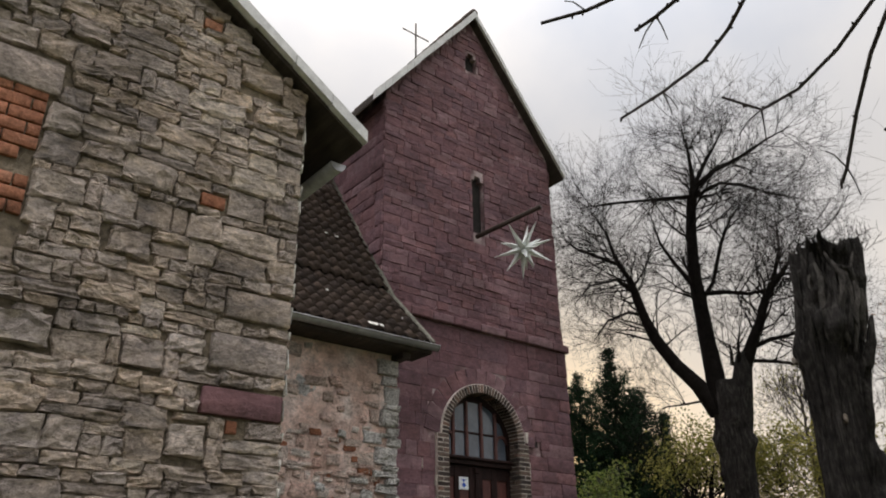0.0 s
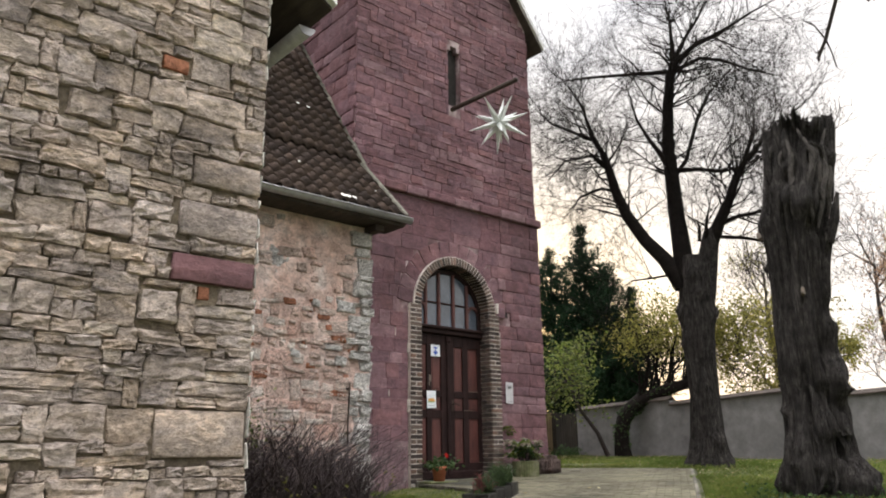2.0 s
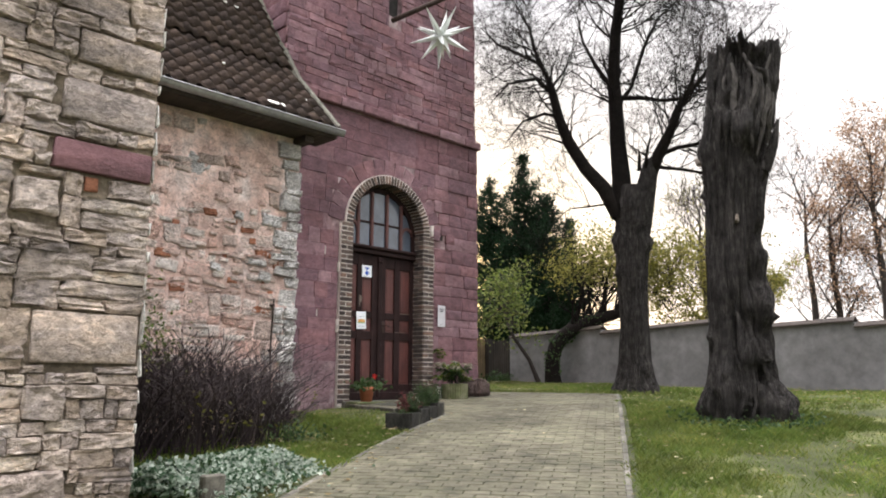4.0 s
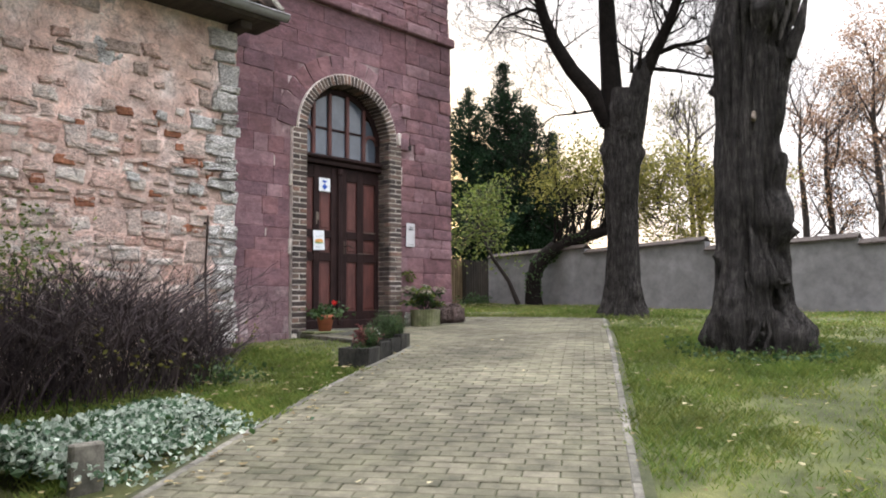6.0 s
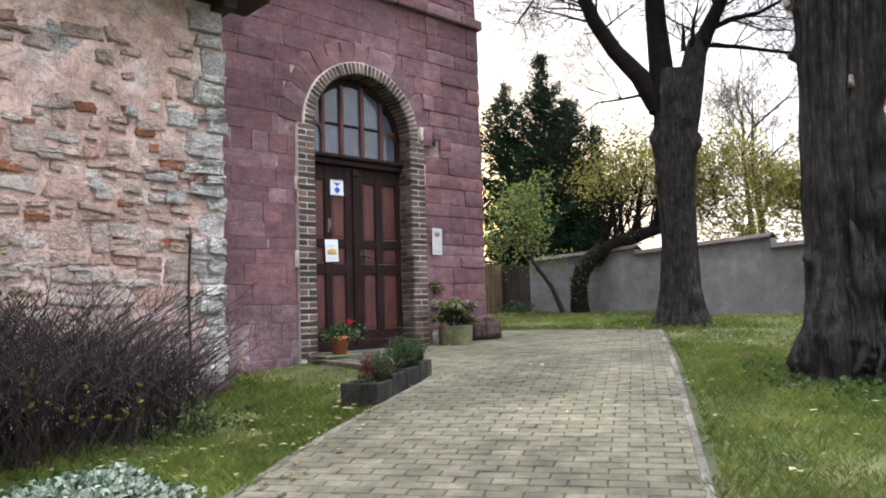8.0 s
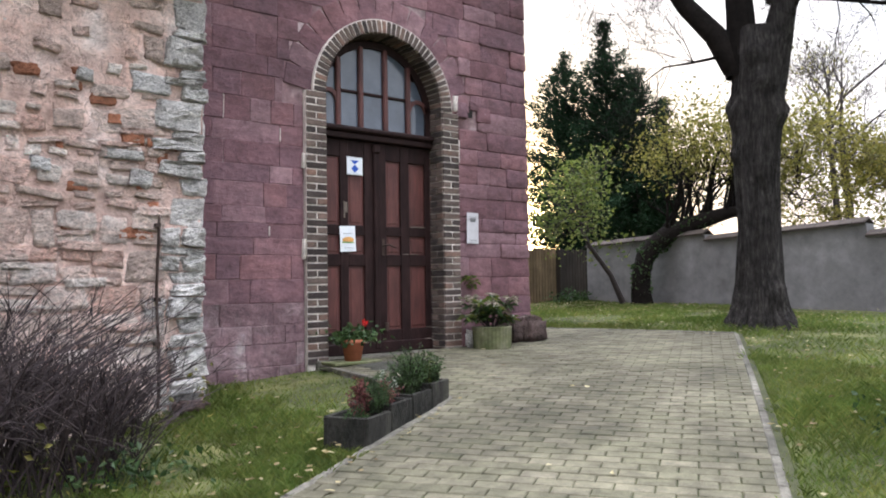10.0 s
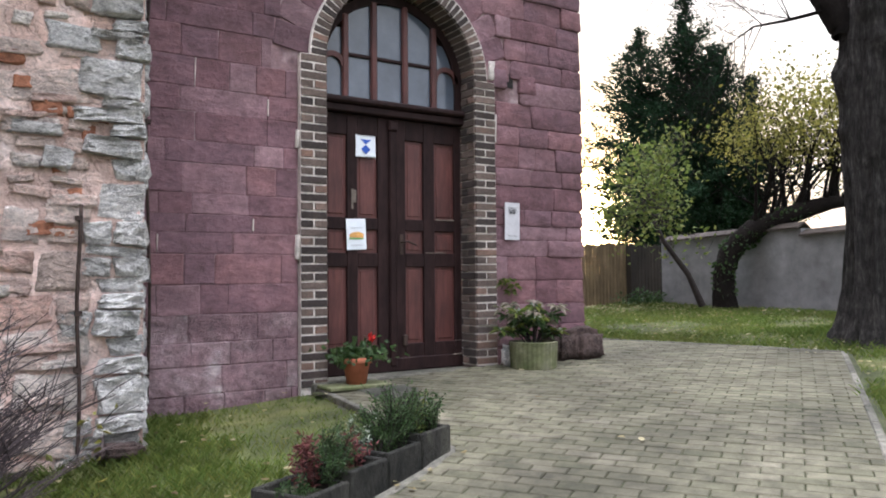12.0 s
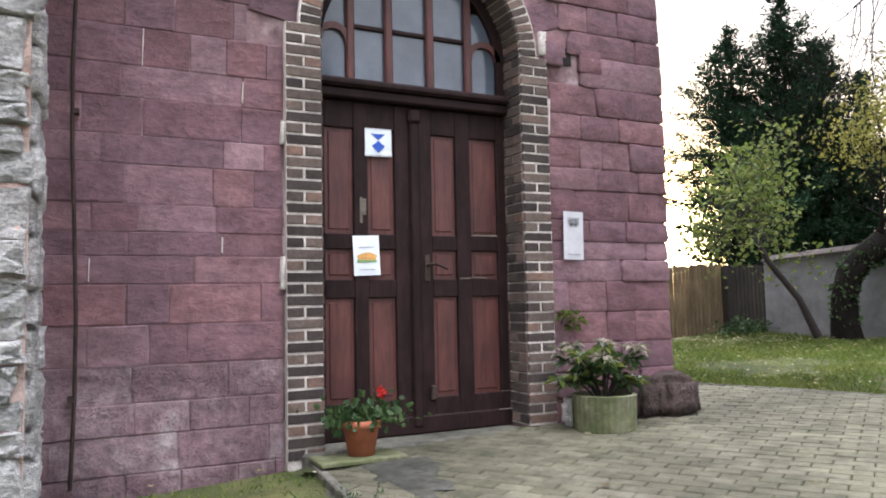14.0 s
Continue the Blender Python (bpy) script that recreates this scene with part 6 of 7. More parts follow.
box(bm, -0.09, 0.09, -0.04, 0.04, -0.1, 0.22, 0.012)
part("shaft", bm, "kerb", post)

# planting troughs beside the path
start, end = Vector((7.22, 7.36)), Vector((8.42, 7.99))
dirn = (end - start).normalized()
nor = Vector((-dirn.y, dirn.x))
for i in range(4):
    c = start + dirn * (0.165 + 0.333 * i) + nor * 0.17
    tr = thing("planting_trough", "dark damp concrete planting trough edging the lawn", "planter", (c.x, c.y, ground_z(c.x, c.y)), "troughs by the path")
    tr.rotation_euler = (0, 0, math.atan2(dirn.y, dirn.x))
    bm = bmesh.new()
    w, d, h, t = 0.162, 0.17, 0.165 + 0.01 * (i % 2), 0.03
    box(bm, -w, w, -d, -d + t, -0.1, h, 0.008)
    box(bm, -w, w, d - t, d, -0.1, h, 0.008)
    box(bm, -w, -w + t, -d + t, d - t, -0.1, h - 0.002, 0.006)
    box(bm, w - t, w, -d + t, d - t, -0.1, h - 0.002, 0.006)
    part("shell", bm, "trough", tr)
    bm = bmesh.new()
    box(bm, -w + t, w - t, -d + t, d - t, -0.05, h - 0.05)
    part("soil", bm, "soil", tr, "dark potting soil")


def heather(name, label, x, y, z, stems, h, spread, mat, seed, size=0.022):
    """A low bushy plant: arching stems set with small narrow leaves."""
    p = thing(name, label, "plant", (x, y, z))
    rng = random.Random(seed)
    vs, fs, spots = [], [], []
    for k in range(stems):
        a, o, L = rng.uniform(0, 6.28), spread * rng.uniform(0.1, 1.0), h * rng.uniform(0.55, 1.15)
        e = Vector((math.cos(a) * o, math.sin(a) * o, L))
        c = Vector((rng.uniform(-0.04, 0.04), rng.uniform(-0.04, 0.04), -0.02))
        bend = c + Vector((e.x * 0.35, e.y * 0.35, L * 0.6))
        tube(vs, fs, [c, bend, c + e], [0.003, 0.0024, 0.0014], 3)
        for m in range(34):
            t = rng.uniform(0.15, 1.0)
            q = c.lerp(bend, t * 2) if t < 0.5 else bend.lerp(c + e, t * 2 - 1)
            spots.append(q + Vector((rng.gauss(0, 0.008), rng.gauss(0, 0.008), rng.gauss(0, 0.008))))
    put("stem", mesh_of("stem", vs, fs, "twig"), p)
    leaves("foliage", spots, size, mat, p, seed + 300, 0.28)


rng = random.Random(71)
kinds = [("leaf_dark", 0.12, 0.12, 10), ("red_leaf", 0.27, 0.05, 10), ("leaf_dark", 0.22, 0.17, 34), ("leaf_dark", 0.26, 0.18, 34), ("red_leaf", 0.20, 0.10, 14), ("leaf_pale", 0.24, 0.14, 8), ("leaf_dark", 0.30, 0.2, 36), ("leaf_dark", 0.36, 0.2, 40), ("leaf_dark", 0.30, 0.2, 40), ("leaf_green", 0.26, 0.2, 12), ("leaf_dark", 0.24, 0.18, 30)]
for i, (mat, h, sp_, n) in enumerate(kinds):
    c = start + dirn * (0.10 + 0.118 * i) + nor * (0.17 + rng.uniform(-0.06, 0.06))
    heather("bedding_plant", {"red_leaf": "reddish purple bedding plant in a trough", "leaf_pale": "pale dry stems of a plant in a trough", "leaf_green": "mid green bushy plant in a trough"}.get(mat, "dark green bushy heather plant in a trough"), c.x, c.y, ground_z(c.x, c.y) + 0.11, n, h, sp_, mat, 72 + i, 0.045 if mat == "red_leaf" else 0.028)
tufts = thing("dark_bush", "dark green leafy weed at the foot of the brush", "plant", (0, 0, 0))
pts = [Vector((rng.gauss(5.9, 0.2), rng.gauss(7.85, 0.15), ground_z(5.9, 7.8) + abs(rng.gauss(0.07, 0.06)))) for _ in range(120)]
leaves("foliage", pts, 0.06, "leaf_dark", tufts, 70)
for k in range(7):
    vs, fs = [], []
    x, y = 5.9 + 0.1 * math.cos(k * 2.4), 7.85 + 0.08 * math.sin(k * 2.4)
    g = ground_z(x, y)
    tube(vs, fs, [(x, y, g - 0.05), (x + 0.06 * math.cos(k), y, g + 0.1), (x + 0.16 * math.cos(k), y + 0.12 * math.sin(k), g + 0.2)], [0.005, 0.004, 0.002], 4)
    put("stem", mesh_of("stem", vs, fs, "leaf_dark"), tufts)

# flower pot with geranium on a board
px, py = 8.84, 10.16
pz = ground_z(px, py)
board = thing("pot_board", "flat pale stone slab under the flower pot", "slab", (px, py, pz))
bm = bmesh.new()
box(bm, -0.32, 0.26, -0.17, 0.12, 0.0, 0.03, 0.006)
part("slab", bm, "concrete", board)


def lathe(name, prof, sides, mat, parent, label="", ribs=0.0):
    vs, fs = [], []
    for r, z in prof:
        for i in range(sides):
            t = 2 * math.pi * i / sides
            k = r * (1 + (ribs * (1 if i % 2 else -1) if ribs else 0))
            vs.append((k * math.cos(t), k * math.sin(t), z))
    for j in range(len(prof) - 1):
        for i in range(sides):
            a, b = j * sides + i, j * sides + (i + 1) % sides
            fs.append((a, b, b + sides, a + sides))
    fs.append(tuple(range(sides - 1, -1, -1)))
    fs.append(tuple((len(prof) - 1) * sides + i for i in range(sides)))
    return put(name, mesh_of(name, vs, fs, mat, not ribs), parent, label)


pot = thing("flower_pot", "terracotta flower pot on a slab by the door", "flower pot", (px, py, pz + 0.03))
lathe("body", [(0.085, 0), (0.115, 0.17), (0.118, 0.172), (0.132, 0.175), (0.135, 0.225), (0.122, 0.227), (0.115, 0.19)], 28, "terracotta", pot)
ger = thing("geranium", "green geranium with one red bloom in the pot", "plant", (px, py, pz + 0.22))
pts = [Vector((rng.gauss(0, 0.12), rng.gauss(0, 0.08), abs(rng.gauss(0.05, 0.055)))) for _ in range(330)]
leaves("foliage", pts, 0.06, "leaf_dark", ger, 80, 0.9)
vs, fs = [], []
tube(vs, fs, [(0.05, -0.02, 0), (0.1, -0.03, 0.1), (0.13, -0.03, 0.19)], [0.004, 0.003, 0.003], 5)
for k in range(10):
    a = rng.uniform(0, 6.28)
    tube(vs, fs, [(0, 0, -0.03), (0.09 * math.cos(a), 0.07 * math.sin(a), 0.07)], [0.004, 0.003], 4)
put("stem", mesh_of("stem", vs, fs, "leaf_dark"), ger)
leaves("bloom", [Vector((0.13 + rng.gauss(0, 0.014), -0.03 + rng.gauss(0, 0.014), 0.20 + rng.gauss(0, 0.014))) for _ in range(40)], 0.026, "petal", ger, 81, 0.9, "small red flower head")

# low green weeds round the foot of the hollow trunk
foot_weeds = thing("ground_ivy", "low dark green ground ivy round the old trunk", "plant", (10.0, 4.9, ground_z(10.0, 4.9)))
spots = []
for k in range(620):
    a, r = rng.gauss(front, 1.0), rng.uniform(0.42, 0.95)
    x, y = 10.26 + r * math.cos(a), 4.68 + r * math.sin(a)
    spots.append(Vector((x - 10.0, y - 4.9, ground_z(x, y) - ground_z(10.0, 4.9) - 0.03 + abs(rng.gauss(0.03, 0.05)))))
leaves("foliage", spots, 0.055, "leaf_dark", foot_weeds, 92, 0.85)

# round ribbed planter
qx, qy = 10.67, 9.97
qz = ground_z(qx, qy)
tub = thing("round_planter", "round ribbed concrete planter with green moss", "planter", (qx, qy, qz - 0.045))
lathe("tub", [(0.21, 0.0), (0.226, 0.05), (0.233, 0.26), (0.237, 0.295), (0.207, 0.30), (0.198, 0.24)], 64, "concrete", tub, ribs=0.012)
lathe("soil", [(0.196, 0.18), (0.192, 0.245), (0.08, 0.255)], 20, "soil", tub, "dark soil")
rhod = thing("rhododendron", "leafy rhododendron with pale buds in the round planter", "plant", (qx, qy, qz + 0.20))
tips, twigs = [], []
r2 = random.Random(82)
for k in range(24):
    a = r2.uniform(0, 6.28)
    o = r2.uniform(0.06, 0.30)
    e = Vector((o * math.cos(a) * 1.25, o * math.sin(a) * 0.85, r2.uniform(0.14, 0.42)))
    vs, fs = [], []
    tube(vs, fs, [(0, 0, -0.05), tuple(e * 0.5 + Vector((0, 0, 0.05))), tuple(e)], [0.008, 0.006, 0.004], 5)
    tips.append(e)
    twigs.append(put("stem", mesh_of("stem", vs, fs, "twig"), rhod))


def rosettes(parent, tips, size, mat, seed, name="foliage", label="", n=11):
    rng = random.Random(seed)
    vs, fs = [], []
    for e in tips:
        for k in range(n):
            a = 6.28 * k / n + rng.uniform(-0.3, 0.3)
            L = size * rng.uniform(0.7, 1.2)
            d = Vector((math.cos(a), math.sin(a), rng.uniform(-0.5, 0.55))).normalized()
            s = Vector((-d.y, d.x, 0)).normalized() * L * 0.17
            b = len(vs)
            c = e + d * 0.01
            m = c + d * L * 0.55 + Vector((0, 0, 0.012))
            t = c + d * L + Vector((0, 0, -0.02))
            vs += [tuple(c), tuple(m + s), tuple(t), tuple(m - s)]
            fs += [(b, b + 1, b + 2), (b, b + 2, b + 3)]
    return put(name, mesh_of(name, vs, fs, mat), parent, label)


rosettes(rhod, tips[::2], 0.105, "leaf_green", 83)
rosettes(rhod, tips[1::2], 0.10, "leaf_blush", 89, "pale_foliage", "pale blushed leaves")
rosettes(rhod, [t * 0.8 for t in tips], 0.11, "leaf_dark", 84, "inner_foliage")
for k, t in enumerate(tips[::2]):
    rosettes(twigs[2 * k], [t + Vector((0, 0, 0.02))], 0.04, "leaf_pale", 85 + k, "bud_cluster", "pale leaf buds", 6)
sprig = thing("wall_sprig", "small leafy sprig growing on the stonework", "plant", (10.62, TOW_Y - 0.05, 1.98))
vs, fs = [], []
tube(vs, fs, [(0, 0.06, -0.06), (-0.02, -0.02, 0.02), (0.03, -0.05, 0.06)], [0.005, 0.004, 0.003], 5)
put("stem", mesh_of("stem", vs, fs, "twig"), sprig)
rosettes(sprig, [Vector((-0.02, -0.02, 0.03)), Vector((0.04, -0.05, 0.05)), Vector((0.1, -0.05, 0.0)), Vector((0.06, -0.04, -0.06))], 0.09, "leaf_green", 86)


def rock(name, label, x, y, sx, sy, sz, mat, seed, lift=0.0):
    r = thing(name, label, "stone", (x, y, ground_z(x, y) + lift))
    bm = bmesh.new()
    bmesh.ops.create_cube(bm, size=2)
    bmesh.ops.bevel(bm, geom=bm.edges[:], offset=0.35, segments=2, affect="EDGES")
    bmesh.ops.subdivide_edges(bm, edges=bm.edges[:], cuts=2, use_grid_fill=True)
    for v in bm.verts:
        n = 1 + 0.22 * noise.noise(v.co * 1.3 + Vector((seed, 0, 0))) + 0.10 * noise.noise(v.co * 3.5 + Vector((seed, 5, 0)))
        v.co = Vector((v.co.x * sx * n, v.co.y * sy * n, max(-0.1, v.co.z * sz * n + sz * 0.8)))
    return part("block", bm, mat, r, "", True)


rock("corner_boulder", "rounded weathered brown boulder at the tower corner", 11.47, 10.14, 0.21, 0.17, 0.17, "boulder", 3)
rock("corner_boulder", "rounded weathered brown boulder beside the planter", 11.25, 10.2, 0.2, 0.15, 0.17, "boulder", 9)
rock("pale_stone", "pale upright stone beside the door surround", 10.56, 10.22, 0.07, 0.06, 0.11, "quoin", 5)
rock("foot_stone", "flat grey stone in the grass by the wall", 6.78, 9.3, 0.13, 0.08, 0.04, "boulder", 7)


# dark worn patch of tarmac before the doorstep, and weeds at the gate
patch = thing("worn_patch", "dark worn tarmac patch between lawn and doorstep", "ground patch", (8.78, 9.62, 0), kind="structure")
vs, fs = [(0, 0, ground_z(8.78, 9.62) + 0.009)], []
for k in range(72):
    a = 2 * math.pi * k / 72
    r = 0.46 * (1 + 0.4 * noise.noise((math.cos(a) * 1.5, math.sin(a) * 1.5, 2.0)) + 0.3 * noise.noise((math.cos(a) * 5, math.sin(a) * 5, 2.0)))
    x, y = r * math.cos(a) * 0.8, r * math.sin(a) * 1.25
    vs.append((x, y, ground_z(8.78 + x, 9.62 + y) - (0.06 if x < 0 else -0.006)))
fs = [(0, k + 1, (k + 1) % 72 + 1) for k in range(72)]
put("patch", mesh_of("patch", vs, fs, "tarmac", True), patch)
weed = thing("gate_weeds", "dark low weeds at the foot of the gate", "plant", (18.0, 15.2, ground_z(18.0, 15.2)))
leaves("foliage", [Vector((rng.gauss(0, 0.35), rng.gauss(0, 0.12), abs(rng.gauss(0.08, 0.09)))) for _ in range(420)], 0.08, "leaf_dark", weed, 91)


# ---- pieces of walls, roofs and paving ----
SOFT = units(4, 24, n=7, round_off=0.2, rough=0.16, edge=-0.45, skew=0.13, wob=0.06)
BIG, FLAT, ASH = units(1, 24, n=7, round_off=0.12, rough=0.2, edge=-0.66, skew=0.13, wob=0.036), units(2, 12, n=4, round_off=0.06, rough=0.35, edge=-0.75), units(3, 14, n=4, round_off=0.015, rough=0.14, edge=-0.80, skew=0.010, wob=0.008)
CRAG = units(6, 16, n=5, round_off=0.05, rough=0.18, edge=-0.74, skew=0.03, wob=0.02)
ROUGH = units(5, 16, n=5, round_off=0.07, rough=0.22, edge=-0.7, skew=0.03, wob=0.02)


def overlaps(r, q):
    return r[0] < q[1] and r[1] > q[0] and r[2] < q[3] and r[3] > q[2]


def brick_patch(parent, x0, x1, z0, z1, y, mat, length=0.23, course=0.08, keep=1.0, seed=0, name="brick"):
    rng = random.Random(seed)
    stones, k, z = [], 0, z0
    while z < z1 - 0.03:
        x = x0 - (length / 2 if k % 2 else 0)
        while x < x1 - 0.02:
            a, b = max(x, x0), min(x + length, x1)
            if b - a > 0.05 and rng.random() < keep:
                stones.append(((a + b) / 2, y, z + course / 2, b - a - 0.012, 0.035, course - 0.014, rng.uniform(-0.02, 0.02), 0, rng.randrange(len(ASH))))
            x += length
        z += course
        k += 1
    lay(parent, name, ASH, stones, mat, lambda *p: True, "bricks_rest")


# nearest gable wall
rng = random.Random(21)
LINTEL = (2.42, 3.03, 2.70, 2.90)
PATCHES = [(0.3, 1.14, 3.58, 4.66), (0.6, 1.22, 1.75, 2.48), (2.245, 2.44, 4.215, 4.325), (2.08, 2.24, 5.78, 5.88), (2.62, 2.72, 2.59, 2.69)]
BLOCKS = [(0.45, 1.20, 4.68, 4.95), LINTEL, (2.45, 3.03, 3.02, 3.28), (2.52, 3.04, 3.40, 3.62), (2.40, 3.02, 1.55, 1.86)]
stones, LARGE = [], []
while len(LARGE) < 13:
    w, h = rng.uniform(0.24, 0.40), rng.uniform(0.15, 0.22)
    x, z = rng.uniform(0.3, NEAR_X - w), rng.uniform(0.5, 5.6)
    cell_ = (x, x + w, z, z + h)
    grown = (x - 0.1, x + w + 0.1, z - 0.08, z + h + 0.08)
    if not any(overlaps(grown, q) for q in PATCHES + BLOCKS + LARGE):
        LARGE.append(cell_)
for x0, x1, z0, z1 in LARGE:
    stones.append(((x0 + x1) / 2, NEAR_Y + 0.005, (z0 + z1) / 2, x1 - x0, rng.uniform(0.06, 0.085), z1 - z0, rng.uniform(-0.04, 0.04), rng.uniform(-0.03, 0.03), rng.randrange(24)))
for r in ragged(rng, 0.2, NEAR_X, 0.1, 7.3):
    x0, x1, z0, z1 = r
    if any(overlaps(r, q) for q in PATCHES + BLOCKS + LARGE) or z1 > near_top((x0 + x1) / 2) - 0.01:
        hit = [q for q in PATCHES + BLOCKS + LARGE if overlaps(r, q)]
        if z1 > near_top((x0 + x1) / 2) - 0.01:
            z1 = near_top(x1) - 0.02
        for q in hit:
            cuts = [(x0, min(x1, q[0] - 0.012), z0, z1), (max(x0, q[1] + 0.012), x1, z0, z1), (x0, x1, z0, min(z1, q[2] - 0.012)), (x0, x1, max(z0, q[3] + 0.012), z1)]
            x0, x1, z0, z1 = max(cuts, key=lambda c: max(0, c[1] - c[0]) * max(0, c[3] - c[2]))
        if x1 - x0 < 0.05 or z1 - z0 < 0.035:
            continue
    x1 = min(x1, NEAR_X + 0.015)
    stones.append(((x0 + x1) / 2, NEAR_Y + 0.005, (z0 + z1) / 2, (x1 - x0) * 1.015, rng.uniform(0.038, 0.07), (z1 - z0) * 1.03, rng.uniform(-0.05, 0.05), rng.uniform(-0.03, 0.03), rng.randrange(24)))
skin("mortar_coat", 0.2, NEAR_X, 0.0, 6.6, NEAR_Y - 0.008, 0.011, "mortar", wall_near, 0.035, lambda x, z: z < near_top(x) - 0.06, 2.0, "sandy mortar between the stones")
stones.sort(key=lambda s: -s[0])
lay(wall_near, "stone", BIG, stones, "stone", lambda x, y, z: x > 0.9 and 0.6 < z < 4.8, "stones_rest", False)
for i, q in enumerate(BLOCKS):
    st = [((q[0] + q[1]) / 2, NEAR_Y, (q[2] + q[3]) / 2, q[1] - q[0] - 0.015, 0.055, q[3] - q[2] - 0.015, 0, 0, i)]
    lay(wall_near, "lintel_stone" if i < 2 else "stone", ASH, st, "red_stone" if q is LINTEL else "stone", lambda *p: True, "rest")
for i, q in enumerate(PATCHES):
    brick_patch(wall_near, *q, NEAR_Y, "orange_brick", 0.25 if i != 4 else 0.09, 0.095 if i < 2 else q[3] - q[2], 0.85 if i < 2 else 1, i)
# lime along the corner
stones = []
for k in range(24):
    z = 1.0 + k * 0.18 + rng.uniform(-0.03, 0.03)
    stones.append((NEAR_X + 0.004, NEAR_Y + 0.05, z, 0.014, 0.085, rng.uniform(0.06, 0.2), 0, 0, rng.randrange(12)))
lay(wall_near, "mortar_patch", FLAT, stones, "lime", lambda *p: True, "rest")

# plastered rubble wall: stones show through more and more towards the foot
rng = random.Random(33)
stones, quoins, spots = [], [], []
for r in rubble(rng, 3.0, 6.62, 0.6, 4.80, (0.15, 0.30), (0.14, 0.42), 0.012):
    x0, x1, z0, z1 = r
    zm = (z0 + z1) / 2
    show = 0.10 if zm > 4.3 else 0.55 if zm > 3.6 else 0.95 if zm > 2.5 else 1.2
    patch = noise.noise((x0 * 1.3, zm * 1.3, 5.0))
    if rng.random() < show + 0.35 * patch:
        d = rng.uniform(0.034, 0.056)
        f = rng.uniform(0.6, 1.02) if zm > 2.5 else rng.uniform(0.85, 1.05)
        stones.append(((x0 + x1) / 2, RUB_Y + 0.004, zm, (x1 - x0) * f, d, (z1 - z0) * f * rng.uniform(0.8, 1.1), rng.uniform(-0.16, 0.16), 0, rng.randrange(24)))
skin("plaster_coat", 2.9, RUB_X - 0.05, 0.4, 4.9, RUB_Y - 0.020, 0.013, "plaster", rub, 0.035, None, 9.0, "patchy pinkish plaster")
lay(rub, "stone", SOFT, stones, "rubble_stone", lambda x, y, z: z < 4.2, "stones_rest")
z, k = 0.55, 0
while z < 4.62:
    h = rng.choice([0.07, 0.09, 0.12, 0.16, 0.24]) * rng.uniform(0.9, 1.15)
    w = rng.uniform(0.16, 0.30) if k % 2 else rng.uniform(0.26, 0.42)
    out = rng.uniform(-0.06, 0.01)
    quoins.append((RUB_X - w / 2 + out, RUB_Y + 0.02, z + h / 2, w, rng.uniform(0.05, 0.12), h * 0.94, rng.uniform(-0.08, 0.08), 0, rng.randrange(24)))
    if z < 2.4 and rng.random() < 0.6:
        quoins.append((RUB_X - w - 0.1 + out, RUB_Y + 0.01, z + h / 2, 0.17, 0.06, h * 0.9, rng.uniform(-0.05, 0.05), 0, rng.randrange(24)))
    z += h
    k += 1
lay(rub, "quoin_stone", BIG, quoins, "quoin", lambda *p: True, "rest", False)
# small orange brick ends sunk in the plaster
spots = []
for cx, cz, n in ((6.2, 3.55, 4), (5.9, 3.1, 3), (6.35, 2.75, 3), (5.75, 2.45, 4), (6.3, 2.2, 3), (5.3, 3.3, 2), (6.45, 3.15, 2), (4.9, 2.8, 2)):
    for k in range(n // 2):
        spots.append((cx + rng.uniform(-0.28, 0.28), RUB_Y + 0.002, cz + rng.uniform(-0.12, 0.12), rng.uniform(0.06, 0.15), rng.uniform(0.034, 0.042), rng.uniform(0.055, 0.10), rng.uniform(-0.12, 0.12), 0, rng.randrange(24)))
for x, z, w, h in ((6.36, 3.16, 0.17, 0.09), (6.52, 3.14, 0.11, 0.08), (5.21, 2.59, 0.2, 0.10), (6.22, 3.3, 0.1, 0.08), (6.14, 3.45, 0.2, 0.1), (6.33, 2.4, 0.16, 0.09), (6.46, 2.38, 0.12, 0.07), (6.52, 2.62, 0.09, 0.08), (5.95, 2.75, 0.15, 0.08), (6.60, 3.0, 0.08, 0.13), (5.6, 3.6, 0.18, 0.09), (5.0, 3.0, 0.2, 0.1)):
    spots.append((x, RUB_Y + 0.002, z, w, 0.043, h, rng.uniform(-0.06, 0.06), 0, rng.randrange(24)))
lay(rub, "brick_end", SOFT, spots, "orange_brick", lambda *p: True, "rest")
pale = [(6.42, RUB_Y, 2.84, 0.17, 0.07, 0.14, 0.2, 0, 2), (6.0, RUB_Y, 3.62, 0.12, 0.06, 0.1, 0.1, 0, 5), (6.5, RUB_Y, 3.62, 0.3, 0.06, 0.16, 0.05, 0, 7), (6.3, RUB_Y, 3.02, 0.3, 0.06, 0.08, 0.02, 0, 9), (5.7, RUB_Y, 2.9, 0.14, 0.06, 0.1, 0.1, 0, 11)]
for k in range(46):  # flat courses that stand out of the plaster
    z = rng.choice([rng.uniform(0.8, 2.3), rng.uniform(0.8, 2.3), rng.uniform(2.3, 4.2)])
    pale.append((rng.uniform(4.2, 6.55), RUB_Y, z, rng.uniform(0.14, 0.4), rng.uniform(0.042, 0.062), rng.uniform(0.035, 0.08), rng.uniform(-0.07, 0.07), 0, rng.randrange(24)))
lay(rub, "pale_stone", SOFT, pale[:5], "quoin", lambda *p: True, "rest")
lay(rub, "flat_stone", SOFT, pale[5:], "rubble_stone", lambda *p: True, "rest")
